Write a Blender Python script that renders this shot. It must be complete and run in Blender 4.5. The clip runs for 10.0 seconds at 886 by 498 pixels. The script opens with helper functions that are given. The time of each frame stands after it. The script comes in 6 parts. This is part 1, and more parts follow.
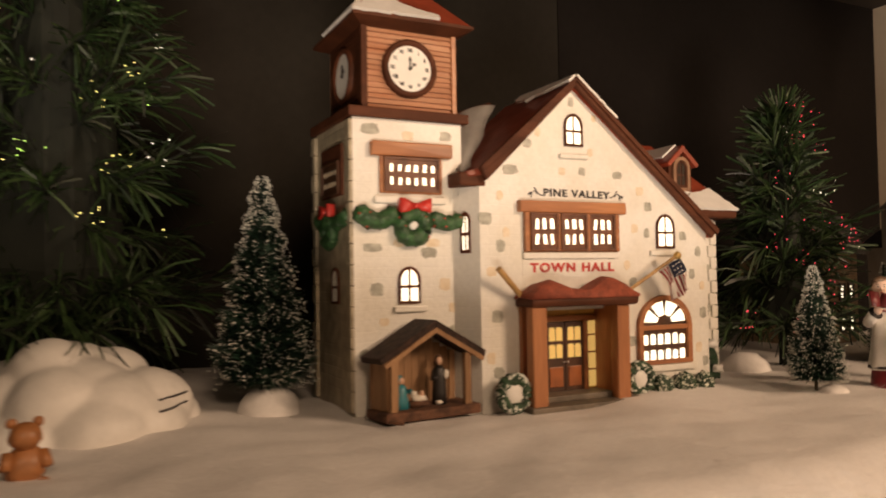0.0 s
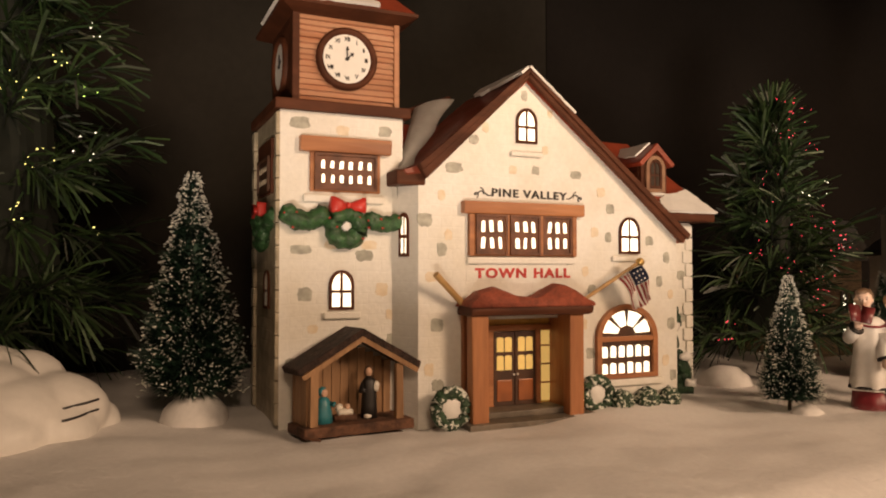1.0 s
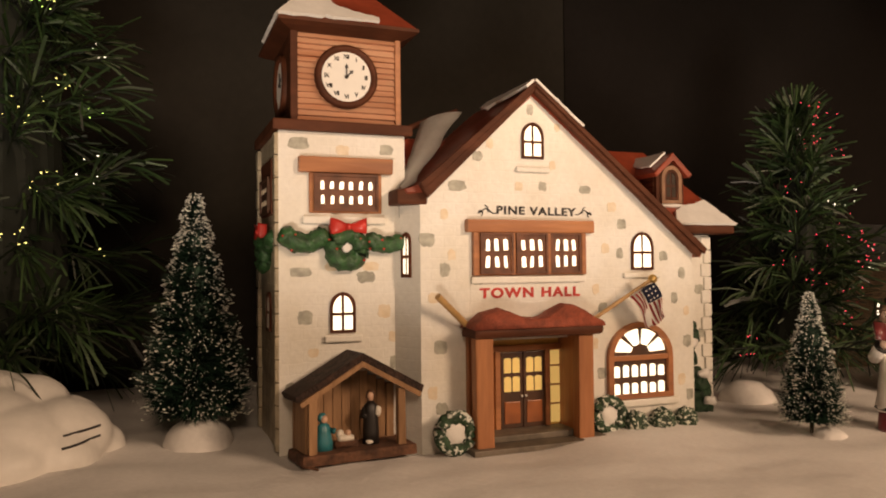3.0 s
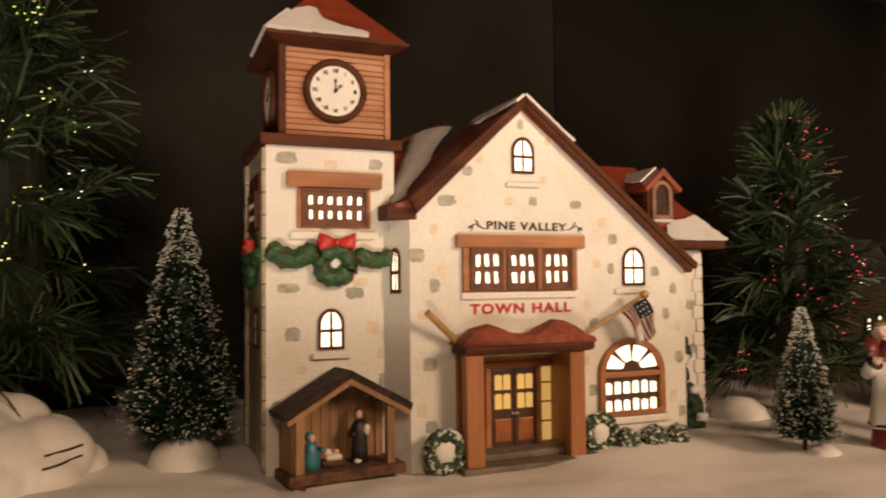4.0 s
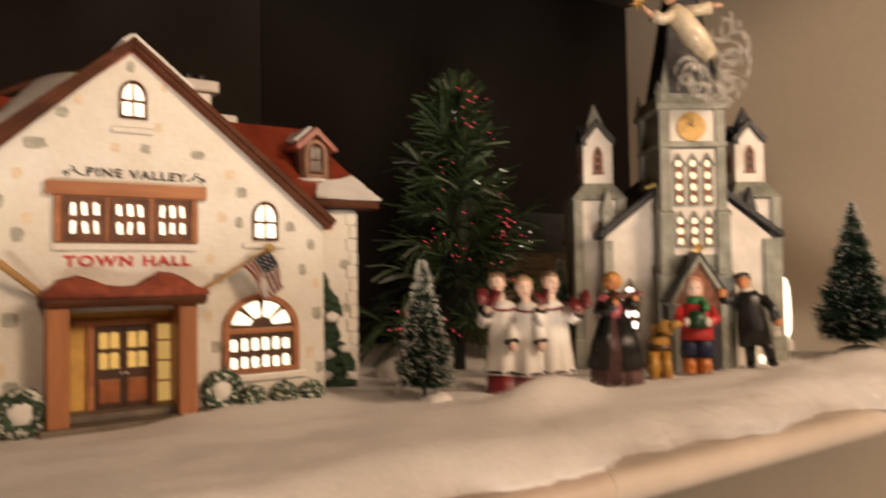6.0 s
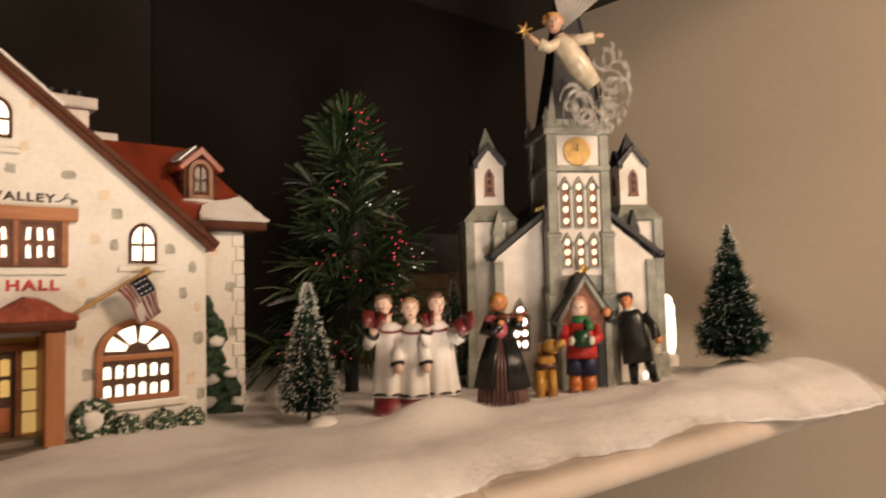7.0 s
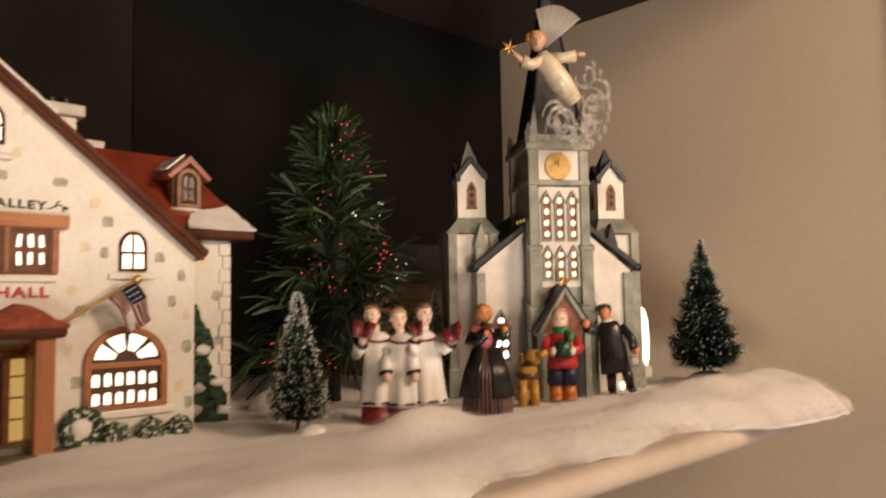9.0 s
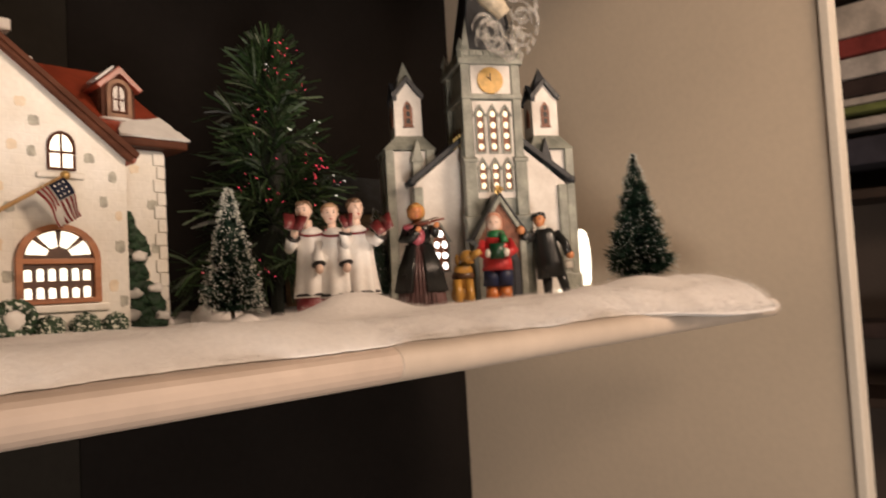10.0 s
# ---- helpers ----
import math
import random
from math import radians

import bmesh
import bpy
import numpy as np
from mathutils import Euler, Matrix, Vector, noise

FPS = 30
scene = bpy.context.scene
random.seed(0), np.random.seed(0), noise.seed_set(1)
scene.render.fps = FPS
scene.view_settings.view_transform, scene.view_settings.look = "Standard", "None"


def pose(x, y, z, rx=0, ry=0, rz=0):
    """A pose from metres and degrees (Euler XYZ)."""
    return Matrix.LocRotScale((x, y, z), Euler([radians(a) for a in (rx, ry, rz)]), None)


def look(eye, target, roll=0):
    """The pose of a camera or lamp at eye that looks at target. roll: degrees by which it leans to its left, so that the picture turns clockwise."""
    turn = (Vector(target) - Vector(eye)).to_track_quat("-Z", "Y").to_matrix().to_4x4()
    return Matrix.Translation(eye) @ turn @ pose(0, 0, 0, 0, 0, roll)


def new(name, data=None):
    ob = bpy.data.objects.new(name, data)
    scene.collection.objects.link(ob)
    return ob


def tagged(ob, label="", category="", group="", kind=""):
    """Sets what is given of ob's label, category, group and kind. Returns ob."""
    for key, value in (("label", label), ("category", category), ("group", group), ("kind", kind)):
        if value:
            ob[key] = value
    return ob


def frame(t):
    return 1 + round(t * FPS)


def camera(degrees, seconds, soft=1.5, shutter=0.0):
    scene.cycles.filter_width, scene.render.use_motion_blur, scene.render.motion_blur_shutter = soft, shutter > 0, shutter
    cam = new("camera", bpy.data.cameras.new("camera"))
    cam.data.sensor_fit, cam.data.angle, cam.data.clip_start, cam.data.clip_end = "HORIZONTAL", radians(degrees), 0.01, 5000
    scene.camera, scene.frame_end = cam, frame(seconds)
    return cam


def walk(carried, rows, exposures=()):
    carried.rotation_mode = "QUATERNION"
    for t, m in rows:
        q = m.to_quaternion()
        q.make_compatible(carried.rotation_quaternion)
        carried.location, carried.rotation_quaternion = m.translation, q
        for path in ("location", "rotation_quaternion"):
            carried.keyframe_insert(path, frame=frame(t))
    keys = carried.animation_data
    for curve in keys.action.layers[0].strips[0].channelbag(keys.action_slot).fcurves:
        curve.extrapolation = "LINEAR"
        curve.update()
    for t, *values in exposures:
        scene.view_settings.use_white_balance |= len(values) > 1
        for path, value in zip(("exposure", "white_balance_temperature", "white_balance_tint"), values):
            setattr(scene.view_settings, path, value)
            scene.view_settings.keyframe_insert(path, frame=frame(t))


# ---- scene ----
cam = camera(61.0, 10.0, soft=1.9, shutter=0.8)
PATH = [
    (0, (0.0027, 0.0043, 0.0692), (0.0909, 0.1837, 0.0758), -0.9),
    (0.5, (0.0387, 0.0078, 0.0684), (0.1217, 0.1896, 0.0751), 0.1),
    (1, (0.0548, 0.0076, 0.0728), (0.1353, 0.1906, 0.0786), 0.0),
    (1.5, (0.0631, 0.0071, 0.0776), (0.1397, 0.1918, 0.0843), -0.5),
    (2, (0.0702, 0.0057, 0.0832), (0.1432, 0.1918, 0.0883), -0.8),
    (2.5, (0.0720, 0.0061, 0.0842), (0.1440, 0.1926, 0.0882), -0.6),
    (3.8, (0.0720, 0.0137, 0.0848), (0.1443, 0.2000, 0.0927), -0.5),
    (4, (0.0740, 0.0122, 0.0849), (0.1479, 0.1978, 0.0935), -0.6),
    (4.5, (0.0854, 0.0065, 0.0830), (0.1631, 0.1905, 0.0922), -0.7),
    (5, (0.1064, -0.0017, 0.0826), (0.1956, 0.1772, 0.0887), -0.4),
    (5.5, (0.1418, -0.0130, 0.0794), (0.2439, 0.1589, 0.0852), -0.1),
    (6, (0.1646, -0.0261, 0.0625), (0.2790, 0.1378, 0.0696), -1.0),
    (6.2, (0.1674, -0.0316, 0.0569), (0.2857, 0.1295, 0.0644), -1.1),
    (7.3, (0.1766, -0.0362, 0.0688), (0.3113, 0.1110, 0.0819), -1.2),
    (7.5, (0.1760, -0.0359, 0.0711), (0.3115, 0.1105, 0.0848), -0.9),
    (8, (0.1759, -0.0306, 0.0707), (0.3130, 0.1143, 0.0846), -0.8),
    (8.5, (0.1697, -0.0324, 0.0677), (0.3079, 0.1112, 0.0842), -0.9),
    (9, (0.1617, -0.0335, 0.0638), (0.3005, 0.1098, 0.0781), -1.0),
    (9.3, (0.1528, -0.0571, 0.0480), (0.2742, 0.1012, 0.0621), -2.8),
    (9.5, (0.1642, -0.0657, 0.0292), (0.2942, 0.0859, 0.0408), -2.9),
    (9.8, (0.1729, -0.0524, 0.0087), (0.3137, 0.0889, 0.0231), -3.4),
    (10, (0.1698, -0.0529, 0.0137), (0.3143, 0.0849, 0.0239), -3.2),
]
walk(cam, [(t, look(eye, target, roll)) for t, eye, target, roll in PATH], exposures=[(0.0, -0.14, 6620, 12), (2.5, -0.20, 6620, 12), (4.5, -0.24, 6620, 12), (5.5, -0.28, 6450, 11), (7.5, -0.24, 6050, 10), (9.0, -0.24, 6050, 10), (10.0, -0.26, 5800, 10)])
# ---- world, lamps, exposure ----
world = bpy.data.worlds.new("world")
scene.world = world
world.use_nodes = True
bg = world.node_tree.nodes["Background"]
bg.inputs[0].default_value = (1.0, 0.72, 0.52, 1)
bg.inputs[1].default_value = 0.012


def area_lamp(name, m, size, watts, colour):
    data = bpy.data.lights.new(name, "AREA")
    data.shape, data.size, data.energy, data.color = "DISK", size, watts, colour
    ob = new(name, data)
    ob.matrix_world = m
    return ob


# three warm unseen lights added to brighten the display: one high behind the camera, a higher fill, and one low, whose
# light the shelf's edge cuts off
area_lamp("unseen_front_light", look((0.66, -0.46, 0.42), (0.52, 0.28, 0.04)), 0.26, 6.6, (1.0, 0.68, 0.44))
area_lamp("unseen_low_light", look((-0.42, -1.20, -0.62), (0.50, 0.36, 0.12)), 0.42, 22.0, (1.0, 0.80, 0.62))
area_lamp("unseen_high_fill", look((-0.12, -1.30, 0.80), (0.42, 0.34, 0.08)), 0.34, 8.0, (1.0, 0.69, 0.45))

# ---- materials ----


def mat(name, col, rough=0.6, metal=0.0, var=0.18, scale=60.0, bump=0.15, bump_scale=300.0, dist=0.0006, spots=None, coat=0.0, island=0.0, stretch=(1, 1, 1), emit=None, power=0.0, alt=None):
    """A surface with large stains and fine grain; alt is the second colour of the stains."""
    m = bpy.data.materials.new(name)
    m.use_nodes = True
    nt = m.node_tree
    n, l = nt.nodes, nt.links
    b = n["Principled BSDF"]
    co = n.new("ShaderNodeTexCoord")
    mp = n.new("ShaderNodeMapping")
    mp.inputs["Scale"].default_value = stretch
    l.new(co.outputs["Object"], mp.inputs["Vector"])
    big = n.new("ShaderNodeTexNoise")
    big.inputs["Scale"].default_value = scale
    big.inputs["Detail"].default_value = 5
    fine = n.new("ShaderNodeTexNoise")
    fine.inputs["Scale"].default_value = bump_scale
    fine.inputs["Detail"].default_value = 4
    l.new(mp.outputs[0], big.inputs["Vector"])
    l.new(mp.outputs[0], fine.inputs["Vector"])
    ramp = n.new("ShaderNodeMapRange")
    ramp.inputs[1].default_value, ramp.inputs[2].default_value = 0.35, 0.68
    l.new(big.outputs[0], ramp.inputs[0])
    mix = n.new("ShaderNodeMix")
    mix.data_type = "RGBA"
    c2 = alt if alt else tuple(max(0.0, c * (1 - 2.2 * var)) for c in col)
    mix.inputs[6].default_value, mix.inputs[7].default_value = (*col, 1), (*c2, 1)
    l.new(ramp.outputs[0], mix.inputs[0])
    last = mix.outputs[2]
    grain = n.new("ShaderNodeHueSaturation")
    gr = n.new("ShaderNodeMapRange")
    gr.inputs[1].default_value, gr.inputs[2].default_value = 0.3, 0.7
    gr.inputs[3].default_value, gr.inputs[4].default_value = 1 - var * 0.8, 1 + var * 0.5
    l.new(fine.outputs[0], gr.inputs[0])
    l.new(gr.outputs[0], grain.inputs["Value"])
    l.new(last, grain.inputs["Color"])
    last = grain.outputs[0]
    if island:
        geo = n.new("ShaderNodeNewGeometry")
        hs = n.new("ShaderNodeHueSaturation")
        mr = n.new("ShaderNodeMapRange")
        mr.inputs[3].default_value, mr.inputs[4].default_value = 1 - island, 1 + island
        l.new(geo.outputs["Random Per Island"], mr.inputs[0])
        l.new(mr.outputs[0], hs.inputs["Value"])
        l.new(last, hs.inputs["Color"])
        last = hs.outputs[0]
    if spots:
        sc, size, sp = spots
        v = n.new("ShaderNodeTexNoise")
        v.inputs["Scale"].default_value = sc
        v.inputs["Detail"].default_value = 3
        l.new(co.outputs["Object"], v.inputs["Vector"])
        r2 = n.new("ShaderNodeMapRange")
        r2.inputs[1].default_value, r2.inputs[2].default_value = size, size + 0.05
        l.new(v.outputs[0], r2.inputs[0])
        mx = n.new("ShaderNodeMix")
        mx.data_type = "RGBA"
        mx.inputs[7].default_value = (*sp, 1)
        l.new(r2.outputs[0], mx.inputs[0])
        l.new(last, mx.inputs[6])
        last = mx.outputs[2]
    l.new(last, b.inputs["Base Color"])
    rr = n.new("ShaderNodeMapRange")
    rr.inputs[3].default_value, rr.inputs[4].default_value = max(0.02, rough - 0.1), min(1, rough + 0.1)
    l.new(big.outputs[0], rr.inputs[0])
    l.new(rr.outputs[0], b.inputs["Roughness"])
    b.inputs["Metallic"].default_value = metal
    b.inputs["Coat Weight"].default_value = coat
    b.inputs["Coat Roughness"].default_value = 0.25
    if bump:
        bp = n.new("ShaderNodeBump")
        bp.inputs["Strength"].default_value, bp.inputs["Distance"].default_value = bump, dist
        l.new(fine.outputs[0], bp.inputs["Height"])
        l.new(bp.outputs[0], b.inputs["Normal"])
    if emit:
        b.inputs["Emission Color"].default_value = (*emit, 1)
        b.inputs["Emission Strength"].default_value = power
    return m


def brick_relief(m, row, width, depth=0.0005, strength=0.15):
    """Shallow moulded masonry courses pressed into a ceramic wall."""
    nt = m.node_tree
    n, l = nt.nodes, nt.links
    b = n["Principled BSDF"]
    co = n.new("ShaderNodeTexCoord")
    sep = n.new("ShaderNodeSeparateXYZ")
    add = n.new("ShaderNodeMath")
    com = n.new("ShaderNodeCombineXYZ")
    l.new(co.outputs["Object"], sep.inputs[0])
    l.new(sep.outputs[0], add.inputs[0])
    l.new(sep.outputs[1], add.inputs[1])
    l.new(add.outputs[0], com.inputs[0])
    l.new(sep.outputs[2], com.inputs[1])
    warp = n.new("ShaderNodeTexNoise")
    warp.inputs["Scale"].default_value = 120
    l.new(co.outputs["Object"], warp.inputs["Vector"])
    vm = n.new("ShaderNodeVectorMath")
    vm.operation = "MULTIPLY_ADD"
    vm.inputs[1].default_value = (0.0022, 0.0022, 0.0)
    l.new(warp.outputs["Color"], vm.inputs[0])
    l.new(com.outputs[0], vm.inputs[2])
    t = n.new("ShaderNodeTexBrick")
    t.inputs["Scale"].default_value = 1.0
    t.inputs["Brick Width"].default_value, t.inputs["Row Height"].default_value = width, row
    t.inputs["Mortar Size"].default_value, t.inputs["Mortar Smooth"].default_value = 0.0005, 0.8
    l.new(vm.outputs[0], t.inputs["Vector"])
    bp = n.new("ShaderNodeBump")
    bp.invert = True
    bp.inputs["Strength"].default_value, bp.inputs["Distance"].default_value = strength, depth
    l.new(t.outputs["Fac"], bp.inputs["Height"])
    if b.inputs["Normal"].links:
        l.new(b.inputs["Normal"].links[0].from_socket, bp.inputs["Normal"])
    l.new(bp.outputs[0], b.inputs["Normal"])
    return m


CREAM = brick_relief(mat("cream_glazed_masonry", (0.79, 0.775, 0.725), 0.42, var=0.06, scale=38, bump=0.3, bump_scale=420, coat=0.25, alt=(0.72, 0.685, 0.60)), 0.0052, 0.0125, 0.0005, 0.13)
STONE_GREY = mat("grey_painted_stone", (0.46, 0.455, 0.385), 0.5, var=0.16, scale=260, coat=0.2)
STONE_TAN = mat("tan_painted_stone", (0.70, 0.58, 0.41), 0.5, var=0.10, scale=260, coat=0.2, alt=(0.76, 0.67, 0.53))
SHADED_SIDE_STONE = mat("grey_brown_shaded_side_masonry", (0.48, 0.41, 0.29), 0.55, var=0.22, scale=150, alt=(0.27, 0.235, 0.165), coat=0.15)
SASH = mat("red_brown_glazed_sash", (0.17, 0.060, 0.026), 0.5, var=0.25, scale=140, bump=0.4, coat=0.1)
ROOF_RED = mat("red_brown_glazed_roof", (0.30, 0.055, 0.024), 0.42, var=0.16, scale=70, bump=0.35, bump_scale=260, coat=0.3)
TRIM_BROWN = mat("dark_brown_glazed_trim", (0.105, 0.034, 0.015), 0.6, var=0.22, scale=100, bump=0.4, stretch=(0.3, 0.3, 1))
TRIM_BROWN.node_tree.nodes["Principled BSDF"].inputs["Specular IOR Level"].default_value = 0.2
TIMBER_V = mat("orange_brown_upright_timber", (0.47, 0.195, 0.075), 0.5, var=0.16, scale=130, bump=0.5, bump_scale=420, stretch=(1, 1, 0.12), coat=0.2, alt=(0.31, 0.115, 0.042))
TIMBER = mat("orange_brown_painted_timber", (0.45, 0.185, 0.07), 0.5, var=0.16, scale=130, bump=0.5, bump_scale=420, stretch=(0.12, 1, 1), coat=0.2, alt=(0.27, 0.10, 0.04))
CLAPBOARD = mat("orange_brown_clapboard", (0.60, 0.345, 0.215), 0.5, var=0.18, scale=150, bump=0.5, stretch=(0.15, 0.15, 1), coat=0.15, alt=(0.42, 0.185, 0.095))
DARK_WOOD = mat("dark_brown_door_paint", (0.085, 0.035, 0.015), 0.45, var=0.2, scale=120, coat=0.2)
DOOR_PANEL = mat("orange_door_panel", (0.42, 0.13, 0.035), 0.45, var=0.2, scale=150, coat=0.2)
SNOW_PAINT = mat("white_snow_glaze", (0.80, 0.78, 0.74), 0.5, var=0.05, scale=80, bump=0.3, bump_scale=350, coat=0.15)
RED_SNOW = mat("brick_red_textured_canopy", (0.34, 0.075, 0.035), 0.7, var=0.2, scale=200, bump=0.7, bump_scale=900, dist=0.0008)
BLACK = mat("black_paint", (0.018, 0.014, 0.012), 0.5, var=0.2)
DIAL = mat("white_clock_dial", (0.82, 0.80, 0.75), 0.4, var=0.03, bump=0.05)
RED_PAINT = mat("red_paint", (0.60, 0.04, 0.028), 0.45, var=0.15, scale=150, coat=0.25)
GARLAND = mat("green_glazed_garland", (0.035, 0.12, 0.035), 0.5, var=0.3, scale=300, bump=0.9, bump_scale=900, dist=0.001, coat=0.2)
LEAF = mat("dark_green_foliage_glaze", (0.025, 0.07, 0.028), 0.55, var=0.3, scale=260, bump=0.8, bump_scale=800, dist=0.001)
BUSH = mat("dark_green_bush_flecked_white", (0.03, 0.07, 0.03), 0.6, var=0.3, scale=260, bump=0.8, bump_scale=800, dist=0.001, spots=(620, 0.535, (0.70, 0.72, 0.62)))
SNOWY_LEAF = mat("green_foliage_flecked_white", (0.03, 0.075, 0.03), 0.6, var=0.3, scale=260, bump=0.8, bump_scale=800, dist=0.001, spots=(420, 0.55, (0.72, 0.74, 0.68)))
PANE = mat("lit_window_pane", (0.9, 0.85, 0.7), 0.4, var=0.04, bump=0.05, emit=(1.0, 0.86, 0.62), power=1.9)
PANE_DIM = mat("dim_amber_pane", (0.62, 0.42, 0.12), 0.4, var=0.1, bump=0.05, emit=(1.0, 0.62, 0.18), power=0.48)
PANE_FAINT = mat("faintly_lit_pane", (0.45, 0.36, 0.24), 0.35, var=0.2, bump=0.05, emit=(1.0, 0.78, 0.5), power=0.06)
PANE_DARK = mat("unlit_dark_pane", (0.05, 0.035, 0.025), 0.25, var=0.2, coat=0.4)
AMBER = mat("amber_glazed_surround", (0.74, 0.45, 0.11), 0.45, var=0.12, scale=100, coat=0.2)
STEP_GREY = mat("grey_brown_step", (0.19, 0.155, 0.115), 0.6, var=0.2, scale=100)
BRASS = mat("gold_painted_metal", (0.62, 0.40, 0.13), 0.32, metal=0.6, var=0.12)
POLE_WOOD = mat("tan_pole", (0.45, 0.27, 0.10), 0.5, var=0.15, coat=0.2)
NAVY = mat("navy_paint", (0.02, 0.03, 0.085), 0.5, var=0.15)
WHITE_PAINT = mat("white_paint", (0.80, 0.77, 0.72), 0.42, var=0.05, scale=100, coat=0.2)
FLAG_RED = mat("dull_red_paint", (0.45, 0.055, 0.05), 0.5, var=0.15)

COTTON = mat("cotton_batting_snow", (0.80, 0.77, 0.74), 0.95, var=0.06, scale=22, bump=0.25, bump_scale=420, dist=0.0008, alt=(0.74, 0.71, 0.68))
SHELF_PAINT = mat("cream_painted_shelf_edge", (0.60, 0.51, 0.42), 0.5, var=0.07, scale=14, bump=0.12, bump_scale=90)
WALL_DARK = mat("charcoal_wall_paint", (0.0138, 0.0116, 0.0104), 0.9, var=0.12, scale=6, bump=0.2, bump_scale=160)
WALL_DARK.node_tree.nodes["Principled BSDF"].inputs["Specular IOR Level"].default_value = 0.08
WALL_BEIGE = mat("beige_wall_paint", (0.63, 0.53, 0.405), 0.75, var=0.04, scale=5, bump=0.25, bump_scale=170)
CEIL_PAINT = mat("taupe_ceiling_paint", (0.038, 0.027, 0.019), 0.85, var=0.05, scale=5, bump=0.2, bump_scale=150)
TRIM_WHITE = mat("off_white_casing", (0.74, 0.68, 0.58), 0.5, var=0.05, scale=10, bump=0.1)

# ---- building helpers ----
ORIGIN = {}


def thing(name, loc, label, category, group="", rz=0.0, kind=""):
    ob = new(name)
    ob.empty_display_size = 0.01
    ob.matrix_world = pose(*loc, 0, 0, rz)
    ORIGIN[name if name not in ORIGIN else ob.name] = Vector(loc) if rz == 0 else Vector((0, 0, 0))
    ORIGIN[ob.name] = Vector(loc) if rz == 0 else Vector((0, 0, 0))
    return tagged(ob, label, category, group, kind)


def part(name, bm, material, parent, label="", smooth=False):
    """Links a bmesh as one mesh under a thing or part. Unturned things take world coordinates, turned ones their own."""
    root = parent
    while root.parent:
        root = root.parent
    bmesh.ops.translate(bm, verts=bm.verts, vec=-ORIGIN[root.name])
    me = bpy.data.meshes.new(name)
    bmesh.ops.recalc_face_normals(bm, faces=bm.faces)
    bm.to_mesh(me)
    bm.free()
    for x in (material if isinstance(material, (list, tuple)) else [material]):
        me.materials.append(x)
    if smooth:
        me.polygons.foreach_set("use_smooth", [True] * len(me.polygons))
    ob = new(name, me)
    ob.parent = parent
    return tagged(ob, label)


def solo(name, bm, material, label, category, kind="", smooth=False, group=""):
    me = bpy.data.meshes.new(name)
    bmesh.ops.recalc_face_normals(bm, faces=bm.faces)
    bm.to_mesh(me)
    bm.free()
    for x in (material if isinstance(material, (list, tuple)) else [material]):
        me.materials.append(x)
    if smooth:
        me.polygons.foreach_set("use_smooth", [True] * len(me.polygons))
    return tagged(new(name, me), label, category, group, kind)


def box(x0, x1, y0, y1, z0, z1, bev=0.0, bm=None, mi=0):
    bm = bm or bmesh.new()
    g = bmesh.ops.create_cube(bm, size=1, matrix=Matrix.Translation(((x0 + x1) / 2, (y0 + y1) / 2, (z0 + z1) / 2)) @ Matrix.Diagonal((x1 - x0, y1 - y0, z1 - z0, 1)))
    vs = g["verts"]
    if bev:
        es = list({e for v in vs for e in v.link_edges})
        bmesh.ops.bevel(bm, geom=es, offset=bev, segments=2, affect="EDGES", profile=0.6)
    if mi:
        for f in bm.faces[-6:]:
            f.material_index = mi
    return bm


def prism(pts, a, b, axis="y", bm=None, bev=0.0):
    """Extrudes an outline from a to b. Points are (x, z) along y, (y, z) along x, (x, y) along z."""
    bm = bm or bmesh.new()

    def at(p, d):
        return {"y": (p[0], d, p[1]), "x": (d, p[0], p[1]), "z": (p[0], p[1], d)}[axis]
    lo = [bm.verts.new(at(p, a)) for p in pts]
    hi = [bm.verts.new(at(p, b)) for p in pts]
    fs = [bm.faces.new(lo), bm.faces.new(hi[::-1])]
    for i in range(len(pts)):
        j = (i + 1) % len(pts)
        fs.append(bm.faces.new((lo[i], hi[i], hi[j], lo[j])))
    if bev:
        es = list({e for f in fs for e in f.edges})
        bmesh.ops.bevel(bm, geom=es, offset=bev, segments=1, affect="EDGES")
    return bm


def tube(points, radius, seg=8, bm=None, taper=None):
    """A round bar through points; taper gives a radius for each."""
    bm = bm or bmesh.new()
    rings = []
    ps = [Vector(p) for p in points]
    for i, p in enumerate(ps):
        d = (ps[min(i + 1, len(ps) - 1)] - ps[max(i - 1, 0)]).normalized()
        up = Vector((0, 0, 1)) if abs(d.z) < 0.9 else Vector((1, 0, 0))
        u = d.cross(up).normalized()
        v = d.cross(u)
        r = taper[i] if taper else radius
        rings.append([bm.verts.new(p + r * (math.cos(2 * math.pi * k / seg) * u + math.sin(2 * math.pi * k / seg) * v)) for k in range(seg)])
    for a, b in zip(rings, rings[1:]):
        for k in range(seg):
            bm.faces.new((a[k], a[(k + 1) % seg], b[(k + 1) % seg], b[k]))
    bm.faces.new(rings[0][::-1])
    bm.faces.new(rings[-1])
    return bm


